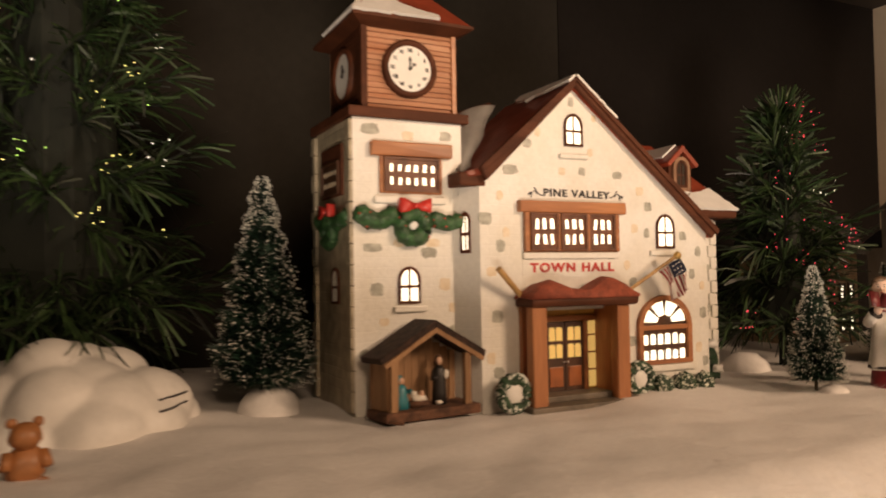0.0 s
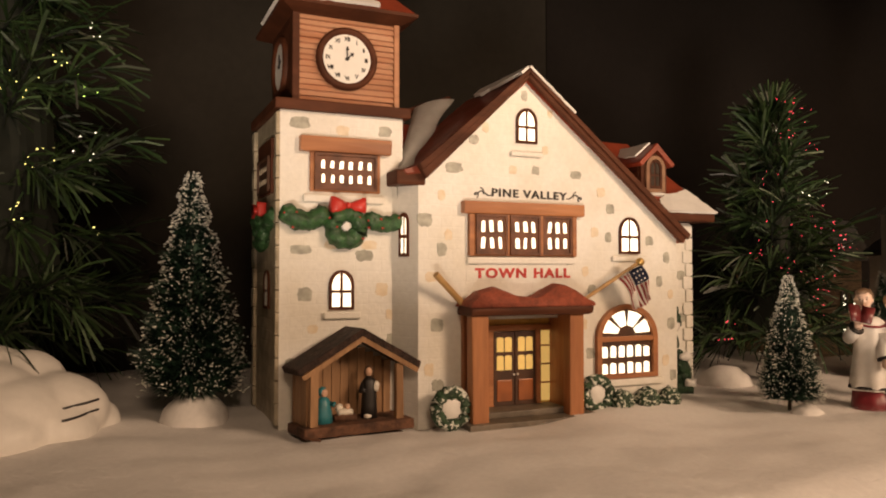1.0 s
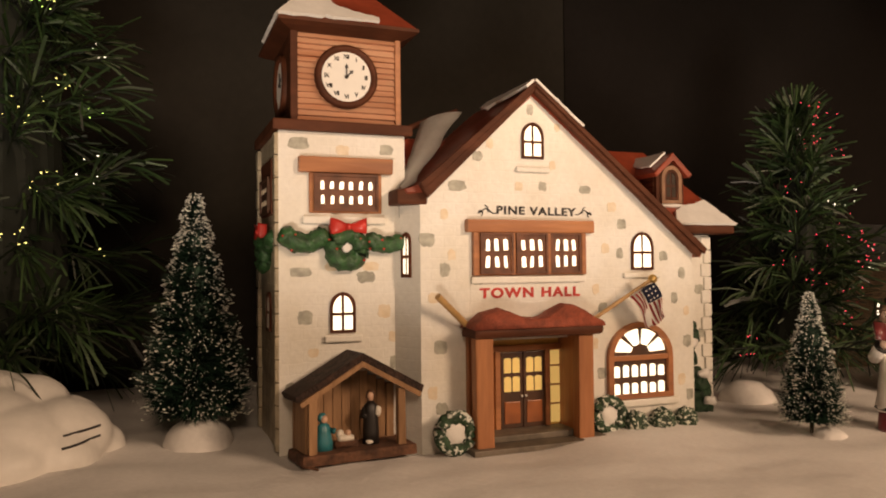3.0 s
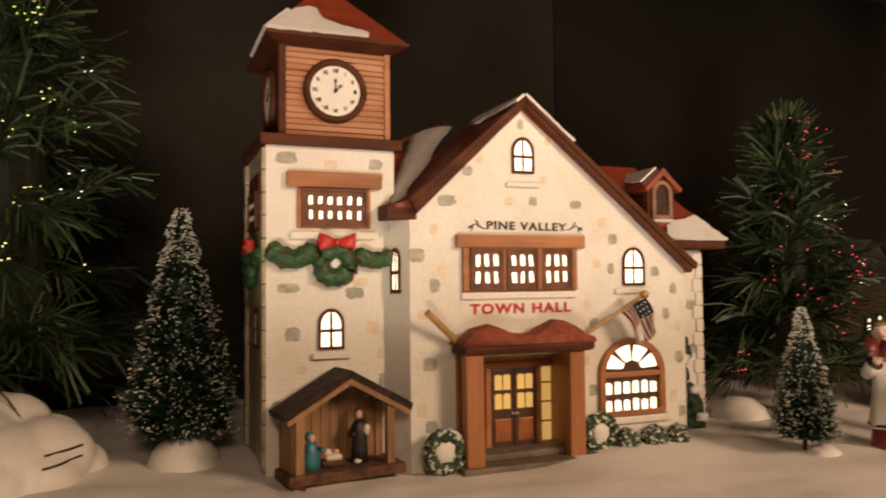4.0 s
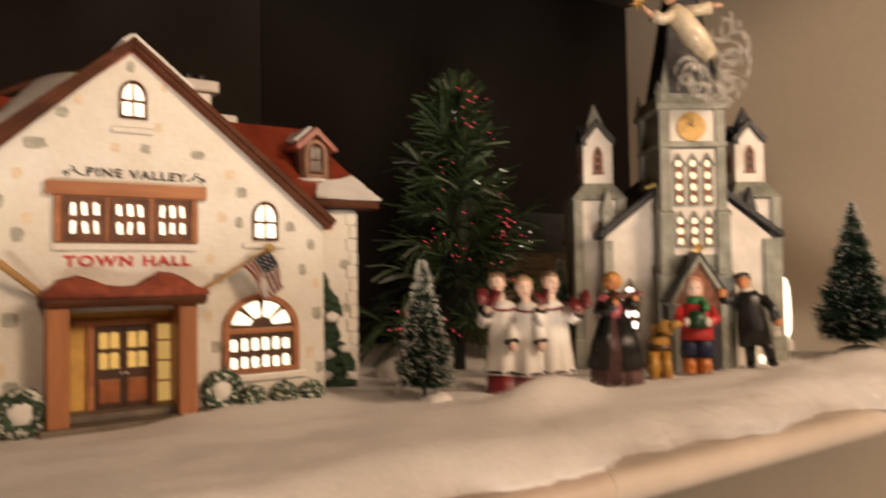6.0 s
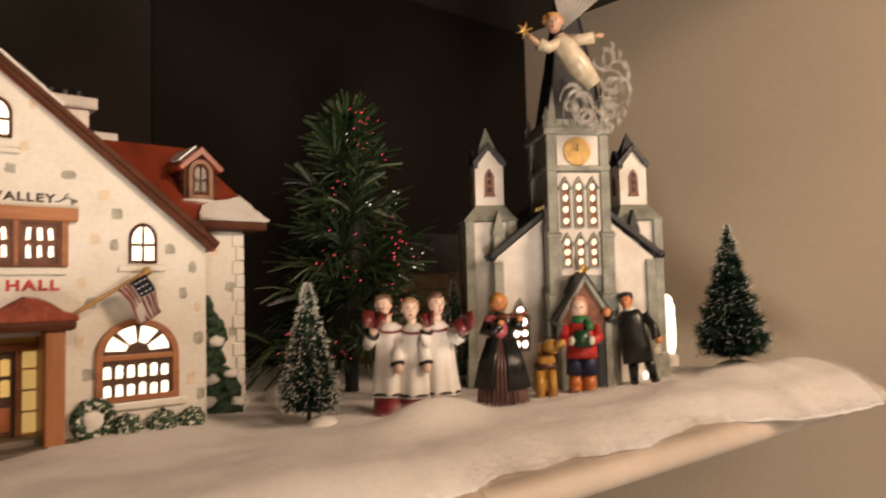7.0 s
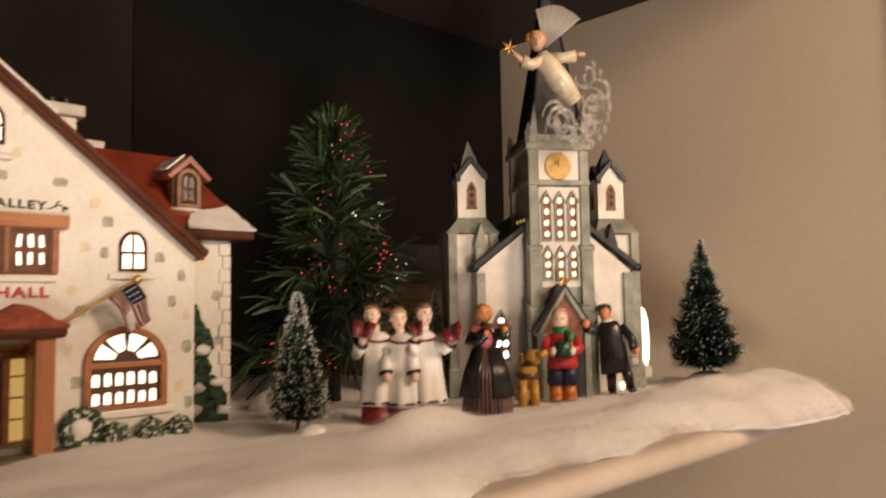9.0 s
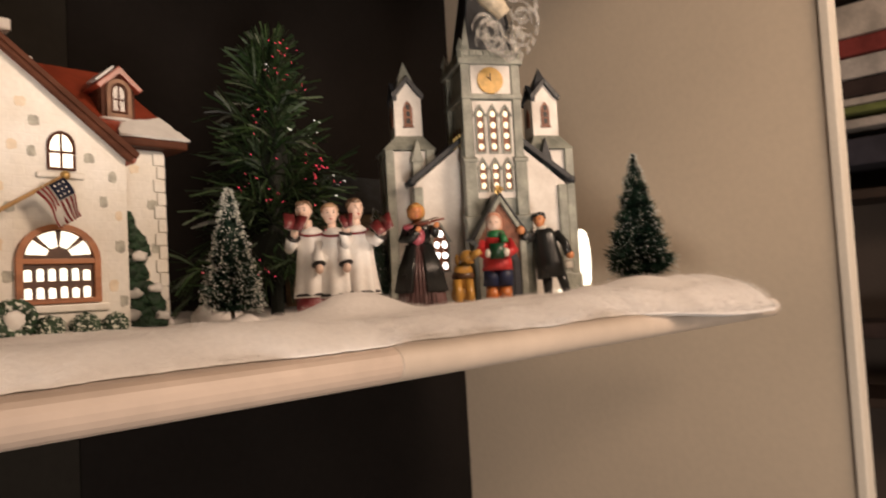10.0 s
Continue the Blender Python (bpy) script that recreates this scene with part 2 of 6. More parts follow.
def lathe(profile, centre, seg=20, bm=None, squash=(1, 1), flute=0.0, folds=9):
    """Turns (radius, height) pairs about a standing axis."""
    bm = bm or bmesh.new()
    cx, cy, cz = centre
    rings = []
    for i, (r, z) in enumerate(profile):
        fade = flute * (1 - i / max(1, len(profile) - 1))
        row = []
        for k in range(seg):
            a = 2 * math.pi * k / seg
            q = r * (1 + fade * math.cos(folds * a + 1.3 * math.sin(a)))
            row.append(bm.verts.new((cx + q * squash[0] * math.cos(a), cy + q * squash[1] * math.sin(a), cz + z)))
        rings.append(row)
    for a, b in zip(rings, rings[1:]):
        for k in range(seg):
            bm.faces.new((a[k], a[(k + 1) % seg], b[(k + 1) % seg], b[k]))
    bm.faces.new(rings[0][::-1])
    bm.faces.new(rings[-1])
    return bm


def blob(centre, radii, amp=0.12, freq=2.0, sub=2, seed=0.0, bm=None, turn=None):
    bm = bm or bmesh.new()
    m = Matrix.Translation(centre) @ (turn or Matrix()) @ Matrix.Diagonal((*radii, 1))
    g = bmesh.ops.create_icosphere(bm, subdivisions=sub, radius=1)
    for v in g["verts"]:
        k = 1 + amp * noise.noise(v.co * freq + Vector((seed, seed * 1.7, 3.1)))
        v.co = m @ (v.co * k)
    return bm


def arch(x0, x1, z0, z1, n=10, rise=None, point=False):
    """Outline of an arched opening in (x, z)."""
    r = (x1 - x0) / 2
    h = rise if rise else r
    c = (x0 + x1) / 2
    if point:
        return [(x0, z0), (x1, z0), (x1, z1 - h), (c + r * 0.55, z1 - h * 0.36), (c, z1), (c - r * 0.55, z1 - h * 0.36), (x0, z1 - h)]
    return [(x0, z0), (x1, z0)] + [(c + r * math.cos(math.pi * i / n), z1 - h + h * math.sin(math.pi * i / n)) for i in range(n + 1)]


def shrink(pts, d, c=None):
    cx = sum(p[0] for p in pts) / len(pts) if c is None else c[0]
    cz = (min(p[1] for p in pts) + max(p[1] for p in pts)) / 2 if c is None else c[1]
    wx = (max(p[0] for p in pts) - min(p[0] for p in pts)) / 2
    wz = (max(p[1] for p in pts) - min(p[1] for p in pts)) / 2
    return [(cx + (p[0] - cx) * (1 - d / wx), cz + (p[1] - cz) * (1 - d / wz)) for p in pts]


def ring_prism(outer, inner, a, b, axis="y", bm=None):
    """A frame between two outlines with the same number of points."""
    bm = bm or bmesh.new()

    def at(p, d):
        return {"y": (p[0], d, p[1]), "x": (d, p[0], p[1])}[axis]
    rows = [[bm.verts.new(at(p, d)) for p in o] for o, d in ((outer, a), (inner, a), (inner, b), (outer, b))]
    n = len(outer)
    for r in range(4):
        for i in range(n):
            j = (i + 1) % n
            bm.faces.new((rows[r][i], rows[r][j], rows[(r + 1) % 4][j], rows[(r + 1) % 4][i]))
    return bm


def wobble(bm, amount, freq, seed=0.0):
    for v in bm.verts:
        v.co += amount * noise.noise_vector(v.co * freq + Vector((seed, 0, 0)))
    return bm

# ---- setting ----
SHELF_TOP = -0.008
nose = [(0.5572, SHELF_TOP), (0.166, SHELF_TOP)] + [(0.1650 - 0.0070 * math.cos(a), -0.0150 + 0.0070 * math.sin(a)) for a in [math.pi / 2 - i * math.pi / 10 for i in range(11)]] + [(0.166, -0.022), (0.5572, -0.022)]
SHELF_B = mat("pinkish_cream_shelf_edge", (0.58, 0.47, 0.385), 0.5, var=0.08, scale=14, bump=0.12, bump_scale=90)
solo("shelf", prism(nose, -0.42, 0.3655, "x"), SHELF_B, "thick pinkish-cream shelf board with rounded front edge", "shelf", "structure")
solo("shelf", prism(nose, 0.3660, 0.756, "x", bev=0.0006), SHELF_PAINT, "thick cream-painted shelf board with rounded front edge", "shelf", "structure")
SEAM = mat("dark_wall_joint", (0.003, 0.0025, 0.002), 0.9, bump=0)
SEAM.node_tree.nodes["Principled BSDF"].inputs["Specular IOR Level"].default_value = 0.05
# left of the joint the wall is lighter: its stronger light is in the colour
WALL_LIT = mat("charcoal_wall_lit_left", (0.0240, 0.0212, 0.0170), 0.85, var=0.12, scale=6, bump=0.2, bump_scale=160)
WALL_LIT.node_tree.nodes["Principled BSDF"].inputs["Specular IOR Level"].default_value = 0.12
solo("wall_back", box(-1.6, 0.3950, 0.5608, 0.66, -1.25, 1.2), WALL_LIT, "charcoal wall left of the joint, with its light put into the colour", "wall", "structure")
solo("wall_back", box(0.3958, 1.0, 0.5608, 0.66, -1.25, 1.2), WALL_DARK, "charcoal painted wall panel behind the shelf", "wall", "structure")
solo("wall_seam", box(0.3951, 0.3957, 0.5605, 0.5620, -0.9, 0.37), SEAM, "thin dark joint in the charcoal wall", "wall joint", "structure")
solo("wall_right", box(0.84, 0.846, 0.139, 0.5606, -1.25, 0.37), WALL_BEIGE, "beige painted side wall beside the shelf", "wall", "structure")
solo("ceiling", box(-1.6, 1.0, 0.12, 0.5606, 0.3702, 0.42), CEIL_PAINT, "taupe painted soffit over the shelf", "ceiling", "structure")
solo("trim", box(0.8372, 0.8570, 0.1302, 0.1388, -1.25, 0.80, 0.0015), TRIM_WHITE, "off-white casing at the end of the beige wall", "trim", "structure")
solo("floor", box(-3.2, 3.2, -3.2, 0.66, -1.30, -1.25), mat("brown_floorboards", (0.20, 0.12, 0.07), 0.5, scale=3, bump=0.1), "brown wooden floor of the dim room", "floor", "structure")
solo("wall_south", box(-3.2, 3.2, -3.3, -3.2, -1.25, 1.25), WALL_BEIGE, "beige wall across the room", "wall", "structure")
solo("wall_west", box(-3.3, -3.2, -3.2, 0.66, -1.25, 1.25), WALL_BEIGE, "beige side wall of the room", "wall", "structure")
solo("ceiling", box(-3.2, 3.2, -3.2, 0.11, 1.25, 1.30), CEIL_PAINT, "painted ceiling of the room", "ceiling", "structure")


def ease(v):
    v = max(0.0, min(1.0, v))
    return v * v * (3 - 2 * v)


def snow_height(x, y):
    z = 0.001 + 0.0032 * noise.noise(Vector((x * 14, y * 14, 0))) + 0.0014 * noise.noise(Vector((x * 45, y * 45, 2)))
    z += 0.004 * ease((y - 0.40) / 0.1)
    z += ease((x - 0.46) / 0.16) * (0.0115 + 0.004 * noise.noise(Vector((x * 30, y * 30, 5)))) * math.exp(-((y - 0.195) / 0.026) ** 2)
    z += 0.0035 * (1 - ease((x - 0.46) / 0.16)) * math.exp(-((y - 0.205) / 0.03) ** 2) * (0.6 + noise.noise(Vector((x * 18, 3, 1))))
    z += 0.0128 * math.exp(-((x - 0.412) / 0.032) ** 2 - ((y - 0.2405) / 0.014) ** 2)
    z += 0.0030 * math.exp(-((x - 0.520) / 0.050) ** 2 - ((y - 0.2300) / 0.012) ** 2)
    return z


def snow_edge(x):
    e = 0.168 + 0.010 * noise.noise(Vector((x * 16, 7.0, 0))) + 0.006 * noise.noise(Vector((x * 48, 1.0, 0))) + 0.003 * noise.noise(Vector((x * 150, 4.0, 0)))
    return e - 0.022 * ease((x - 0.50) / 0.14) + 0.075 * ease((x - 0.700) / 0.056) ** 2


def cotton_sheet():
    bm = bmesh.new()
    nx, ny = 330, 110
    grid = []
    for i in range(nx + 1):
        row = []
        x0 = -0.40 + 1.152 * i / nx
        e = snow_edge(x0)
        low = SHELF_TOP - 0.0008 - 0.0075 * ease((x0 - 0.54) / 0.14)
        row.append(bm.verts.new((x0, e + 0.010, low)))
        for j in range(ny + 1):
            v = j / ny
            y = e + (0.556 - e) * v ** 1.5
            rim = ease((y - e) / 0.022) ** 0.40
            end = ease((0.754 - x0) / 0.045) ** 0.5
            z = low + 0.0012 + (snow_height(x0, y) - low - 0.0012) * rim * (0.25 + 0.75 * end)
            row.append(bm.verts.new((x0, y, z)))
        grid.append(row)
    for i in range(nx):
        for j in range(ny + 1):
            bm.faces.new((grid[i][j], grid[i + 1][j], grid[i + 1][j + 1], grid[i][j + 1]))
    return bm


def cotton_fibres(count):
    """Fine stray fibres that stand off the batting and soften its outline."""
    rg = np.random.default_rng(4)
    u, w = rg.random(count), rg.random(count)
    x = np.where(u < 0.40, rg.uniform(-0.06, 0.744, count), rg.uniform(0.36, 0.746, count))
    back = np.where(w < 0.45, rg.random(count) ** 2 * 0.03, rg.random(count) ** 1.3 * 0.15)
    pts = []
    for xx, bb in zip(x.tolist(), back.tolist()):
        e = snow_edge(xx)
        y = e + 0.0015 + bb
        low = SHELF_TOP + 0.0004 - 0.0075 * ease((xx - 0.54) / 0.14)
        end = 0.25 + 0.75 * ease((0.754 - xx) / 0.045) ** 0.5
        pts.append((xx, y, low + (snow_height(xx, y) - low) * ease((y - e) / 0.022) ** 0.40 * end - 0.0010))
    p = np.array(pts)
    a = rg.uniform(0, 2 * math.pi, count)
    d = np.stack((np.cos(a), np.sin(a) * 0.6, rg.uniform(0.0, 0.8, count)), 1)
    turn = rg.uniform(-0.6, 0.6, count)
    vs = np.zeros((count, 10, 3))
    for k in range(5):
        vs[:, 2 * k] = p + np.array((0, 0, 0.000034 * (1 - 0.15 * k)))
        vs[:, 2 * k + 1] = p - np.array((0, 0, 0.000034 * (1 - 0.15 * k)))
        d = d + np.stack((-d[:, 1] * turn, d[:, 0] * turn, np.full(count, -0.14)), 1)
        d /= np.linalg.norm(d, axis=1)[:, None]
        p = p + d * rg.uniform(0.0009, 0.0022, count)[:, None]
    strip = np.array([(2 * k, 2 * k + 1, 2 * k + 3, 2 * k + 2) for k in range(4)])
    fs = (np.arange(count)[:, None, None] * 10 + strip[None]).reshape(-1, 4)
    me = bpy.data.meshes.new("cotton_fibres")
    me.from_pydata(vs.reshape(-1, 3).tolist(), [], fs.tolist())
    me.materials.append(COTTON)
    return new("cotton_fibres", me)


solo("cotton_snow", cotton_sheet(), COTTON, "white cotton batting spread over the shelf as snow", "fake snow", "stuff", smooth=True)
tagged(cotton_fibres(100000), "loose white cotton fibres on the fake snow", "fake snow", "", "stuff")

# room beyond the casing
solo("wall_east", box(1.70, 1.80, -3.2, 0.66, -1.25, 1.25), mat("dim_grey_brown_wall", (0.10, 0.075, 0.06), 0.8, scale=4), "dim grey-brown wall of the next room", "wall", "structure")
BOARD = mat("dark_shelf_board", (0.05, 0.03, 0.02), 0.6, scale=20)
rack = tagged(new("wall_rack"), "dark wooden rack of folded cloths in the next room", "rack")
rack.matrix_world = pose(1.55, 0.05, -0.9)
STACKS = [mat("folded_cloth", c, 0.9, scale=25, bump=0.4, bump_scale=200) for c in ((0.72, 0.62, 0.52), (0.30, 0.05, 0.04), (0.70, 0.62, 0.55), (0.05, 0.03, 0.025), (0.22, 0.25, 0.07), (0.66, 0.58, 0.50), (0.05, 0.045, 0.06), (0.55, 0.48, 0.42))]


def rack_part(name, bm, material):
    me = bpy.data.meshes.new(name)
    bm.to_mesh(me)
    bm.free()
    me.materials.append(material)
    ob = new(name, me)
    ob.parent = rack
    return ob


for k in range(5):
    rack_part("board", box(-0.02, 0.14, -0.35, 0.55, 0.0 + 0.34 * k, 0.016 + 0.34 * k, 0.002), BOARD)
for y in (-0.36, 0.55):
    rack_part("upright", box(-0.02, 0.14, y - 0.01, y + 0.01, -0.35, 1.60, 0.002), BOARD)
for lo, hi, c in ((0.3945, 0.45, 0), (0.3620, 0.3925, 1), (0.3240, 0.3590, 2), (0.2930, 0.3220, 3), (0.2790, 0.2915, 5), (0.2650, 0.2780, 4), (0.2400, 0.2560, 7), (0.1780, 0.2240, 6), (-0.1100, -0.0830, 3)):
    rack_part("cloth", box(0.0, 0.12, -0.30, 0.50, lo + 0.9, hi + 0.9, 0.005), STACKS[c])

# ---- town hall ----


def plate(o, u, v, pts, th, bm=None):
    """A thin slab with outline pts (a, b) on the plane through o along u and v."""
    bm = bm or bmesh.new()
    o, u, v = Vector(o), Vector(u).normalized(), Vector(v).normalized()
    n = u.cross(v).normalized() * th
    lo = [bm.verts.new(o + a * u + b * v) for a, b in pts]
    hi = [bm.verts.new(o + a * u + b * v + n) for a, b in pts]
    bm.faces.new(lo)
    bm.faces.new(hi[::-1])
    for i in range(len(pts)):
        j = (i + 1) % len(pts)
        bm.faces.new((lo[i], hi[i], hi[j], lo[j]))
    return bm


def ragged(pts, amp, step=0.003, seed=0.0):
    """Breaks the sides of an outline into an uneven melted edge."""
    out = []
    for i, p in enumerate(pts):
        q = pts[(i + 1) % len(pts)]
        n = max(1, int(math.dist(p, q) / step))
        for k in range(n):
            a = p[0] + (q[0] - p[0]) * k / n
            b = p[1] + (q[1] - p[1]) * k / n
            out.append((a + amp * noise.noise(Vector((a * 300, b * 300, seed))), b + amp * noise.noise(Vector((a * 300, b * 300, seed + 9)))))
    return out


def lettering(name, text, size, m, material, parent, spacing=1.0, width=None, label="", weight=0.0):
    """A line of raised letters, centred on m, in the plane of x and z."""
    cu = bpy.data.curves.new(name, "FONT")
    cu.body, cu.size, cu.align_x, cu.align_y, cu.extrude, cu.space_character, cu.offset = text, size, "CENTER", "CENTER", 0.0002, spacing, weight
    tmp = new("letters", cu)
    bpy.context.view_layer.update()
    me = bpy.data.meshes.new_from_object(tmp)
    bpy.data.objects.remove(tmp)
    bm = bmesh.new()
    bm.from_mesh(me)
    if width:
        w = max(v.co.x for v in bm.verts) - min(v.co.x for v in bm.verts)
        bmesh.ops.scale(bm, verts=bm.verts, vec=(width / w, 1, 1))
    bmesh.ops.transform(bm, verts=bm.verts, matrix=m @ Matrix.Rotation(radians(90), 4, "X"))
    return part(name, bm, material, parent, label)


def grid_window(parent, x0, x1, z0, z1, y, cols, rows, frame_mat, pane_mat, bar=0.0011, rim=0.0012, proud=0.0012, axis="y", label=""):
    """A rectangular window: a rim, bars and single panes, facing -y (or -x)."""
    def bx(a0, a1, d0, d1, c0, c1, bev=0.0, bm=None):
        return box(a0, a1, d0, d1, c0, c1, bev, bm) if axis == "y" else box(d0, d1, a0, a1, c0, c1, bev, bm)
    win = part("window", bx(x0, x1, y - proud * 0.35, y + 0.002, z0, z1), frame_mat, parent, label)
    bm = bmesh.new()
    for a0, a1, c0, c1 in ((x0, x1, z1 - rim, z1), (x0, x1, z0, z0 + rim), (x0, x0 + rim, z0 + rim, z1 - rim), (x1 - rim, x1, z0 + rim, z1 - rim)):
        bx(a0, a1, y - proud, y, c0, c1, 0.0, bm)
    part("frame", bm, frame_mat, win)
    w, h = (x1 - x0 - 2 * rim - (cols + 1) * bar * 0.6) / cols, (z1 - z0 - 2 * rim - (rows + 1) * bar * 0.8) / rows
    for i in range(cols):
        for j in range(rows):
            a = x0 + rim + bar * 0.6 + i * (w + bar * 0.6)
            c = z0 + rim + bar * 0.8 + j * (h + bar * 0.8)
            k = 0.16 * w
            o = arch(a + k * random.uniform(0.9, 1.9), a + w - k * random.uniform(0.9, 1.9), c + k * random.uniform(0.6, 1.6), c + h - k * random.uniform(0.2, 1.4), 6, rise=w * 0.28)
            lean = random.uniform(-0.10, 0.10)
            o = [(p[0] + lean * (p[1] - c - h / 2), p[1]) for p in o]
            part("pane", prism(o, y - proud * 0.62, y - proud * 0.2, axis), pane_mat, win)
    return win


def arch_window(parent, x0, x1, z0, z1, y, frame_mat, pane_mat, axis="y", proud=0.0012, rise=None, t=0.0013, label=""):
    """A four-pane window with a round head."""
    o = arch(x0, x1, z0, z1, 10, rise)
    win = part("window", prism(shrink(o, t * 0.3), y - proud * 0.35, y + 0.002, axis), frame_mat, parent, label)
    part("frame", ring_prism(o, shrink(o, t), y - proud, y, axis), frame_mat, win)
    cx, zm = (x0 + x1) / 2, z0 + (z1 - z0) * 0.46
    b = t * 0.55
    r = (x1 - x0) / 2 - t * 1.1
    h = rise if rise else r
    for s in (-1, 1):
        xs = sorted((cx + s * b, cx + s * r))
        part("pane", prism([(xs[0], z0 + t * 1.1), (xs[1], z0 + t * 1.1), (xs[1], zm - b), (xs[0], zm - b)], y - proud * 0.6, y - proud * 0.2, axis), pane_mat, win)
        top = [(cx + s * b, zm + b), (cx + s * r, zm + b)] + [(cx + s * max(b, r * math.cos(i * math.pi / 12)), z1 - t * 1.2 - h + h * math.sin(i * math.pi / 12)) for i in range(0, 7)]
        part("pane", prism(top, y - proud * 0.6, y - proud * 0.2, axis), pane_mat, win)
    return win


FY = 0.336
hall = thing("town_hall_ornament", (0.25, 0.385, -0.004), "glazed ceramic miniature town hall with clock tower and lit windows", "ornament")
body = prism([(0.1865, -0.004), (0.2165, -0.004), (0.2165, 0.049), (0.264, 0.049), (0.264, -0.004), (0.340, -0.004), (0.340, 0.0918), (0.2445, 0.1704), (0.1865, 0.1175)], FY, 0.402)
wall = part("wall", body, CREAM, hall, "cream glazed masonry front")
part("back_wall", box(0.1866, 0.3399, 0.4021, 0.488, -0.004, 0.1222, 0.0008), CREAM, hall)
part("recess_wall", box(0.2166, 0.2639, 0.3465, 0.439, -0.004, 0.0489), TIMBER, hall)
wing = part("wing_wall", box(0.340, 0.3735, 0.362, 0.440, -0.004, 0.1015, 0.0008), CREAM, hall)
# quoins on the outer corner of the wing
for k in range(13):
    w = 0.0045 if k % 2 else 0.0065
    part("stone", box(0.3735 - w, 0.3738 + 0.0002 * (k % 2), 0.3608, 0.3608 + 0.008, 0.0005 + k * 0.0077, 0.0077 + k * 0.0077, 0.0005), CREAM, wing)
roof = part("roof", prism([(0.2445, 0.1728), (0.3464, 0.0916), (0.3446, 0.0878), (0.2445, 0.1680), (0.1890, 0.1190), (0.1800, 0.1178), (0.1782, 0.1203), (0.1868, 0.1222)], 0.3346, 0.405, bev=0.0006), ROOF_RED, hall, "red-brown glazed roof")
for side in (1, -1):
    tip = (0.3456, 0.0922, 0.3408, 0.0880) if side > 0 else (0.1850, 0.1222, 0.1890, 0.1158)
    bm = prism([(0.2445, 0.1736), (tip[0], tip[1]), (tip[2], tip[3]), (0.2445, 0.1690)], 0.3314, 0.3346, bev=0.0006)
    barge = part("bargeboard", wobble(bm, 0.0004, 90, side), TRIM_BROWN, roof, "dark brown bargeboard")
    part("moulding", prism([(0.2445, 0.1741), (tip[0], tip[1] + 0.0005), (tip[0] - side * 0.0018, tip[1] - 0.0024), (0.2445, 0.1714)], 0.3302, 0.3313, bev=0.0003), TRIM_BROWN, barge)
part("eave_block", wobble(box(0.1752, 0.1905, 0.3352, 0.3560, 0.1132, 0.1204, 0.0012), 0.0007, 110, 5), TRIM_BROWN, roof, "dark brown boxed eave")
su = Vector((0, 1, 0))
sl = Vector((0.1782 - 0.2445, 0, 0.1203 - 0.1728)).normalized()
part("snow_patch", plate((0.2448, 0.3312, 0.1739), sl, su, [(b, a) for a, b in ragged([(0.0, 0.0), (0.056, -0.001), (0.055, 0.005), (0.046, 0.008), (0.040, 0.007), (0.034, 0.013), (0.030, 0.009), (0.020, 0.0085), (0.010, 0.007), (0.004, 0.0055), (0.0, 0.0055)], 0.0010, seed=1.0)], -0.0016), SNOW_PAINT, roof, "white painted snow")
# snow-filled valley between the gable roof and the tower
bm = bmesh.new()
rows = []
for i in range(13):
    t = i / 12
    inner = Vector((0.1800, 0.3450, 0.1212)).lerp(Vector((0.2352, 0.4010, 0.1722)), t)
    outer = Vector((0.1772, 0.3405, 0.1190)).lerp(Vector((0.2120, 0.4060, 0.1660)), t)
    inner.x += 0.0055 * math.sin(math.pi * min(1, t * 1.4)) * (0.6 + 0.8 * noise.noise(Vector((t * 7, 2, 1)))) + 0.004 * math.exp(-((t - 0.08) / 0.07) ** 2)
    row = []
    for j in range(7):
        q = j / 6
        p = inner.lerp(outer, q)
        p.z += 0.0022 * math.sin(math.pi * q) + 0.0010 * noise.noise(p * 180)
        row.append(bm.verts.new(p))
    row.append(bm.verts.new(outer - Vector((-0.002, -0.004, 0.012))))
    rows.append(row)
for a, b in zip(rows, rows[1:]):
    for j in range(7):
        bm.faces.new((a[j], a[j + 1], b[j + 1], b[j]))
bmesh.ops.solidify(bm, geom=bm.faces, thickness=0.0012)
part("snow_valley", bm, SNOW_PAINT, roof, "white painted snow along the roof valley", smooth=True)
part("valley_block", prism([(0.3500, 0.1100), (0.4050, 0.1100), (0.4050, 0.1560), (0.3960, 0.1540)], 0.1868, 0.2290, "x"), ROOF_RED, roof)
part("ridge_cap", wobble(tube([(0.2340, 0.4050, 0.1728), (0.2210, 0.4075, 0.1690), (0.2080, 0.4085, 0.1635), (0.1950, 0.4085, 0.1560)], 0.0016, 8), 0.0004, 150, 2), TRIM_BROWN, roof)
sr = Vector((0.3464 - 0.2445, 0, 0.0916 - 0.1728)).normalized()
part("snow_patch", plate((0.2441, 0.3300, 0.1741), su, sr, ragged([(0, 0), (0.030, 0), (0.024, 0.015), (0.012, 0.030), (0, 0.034)], 0.0008, seed=5.0), -0.0012), SNOW_PAINT, roof)
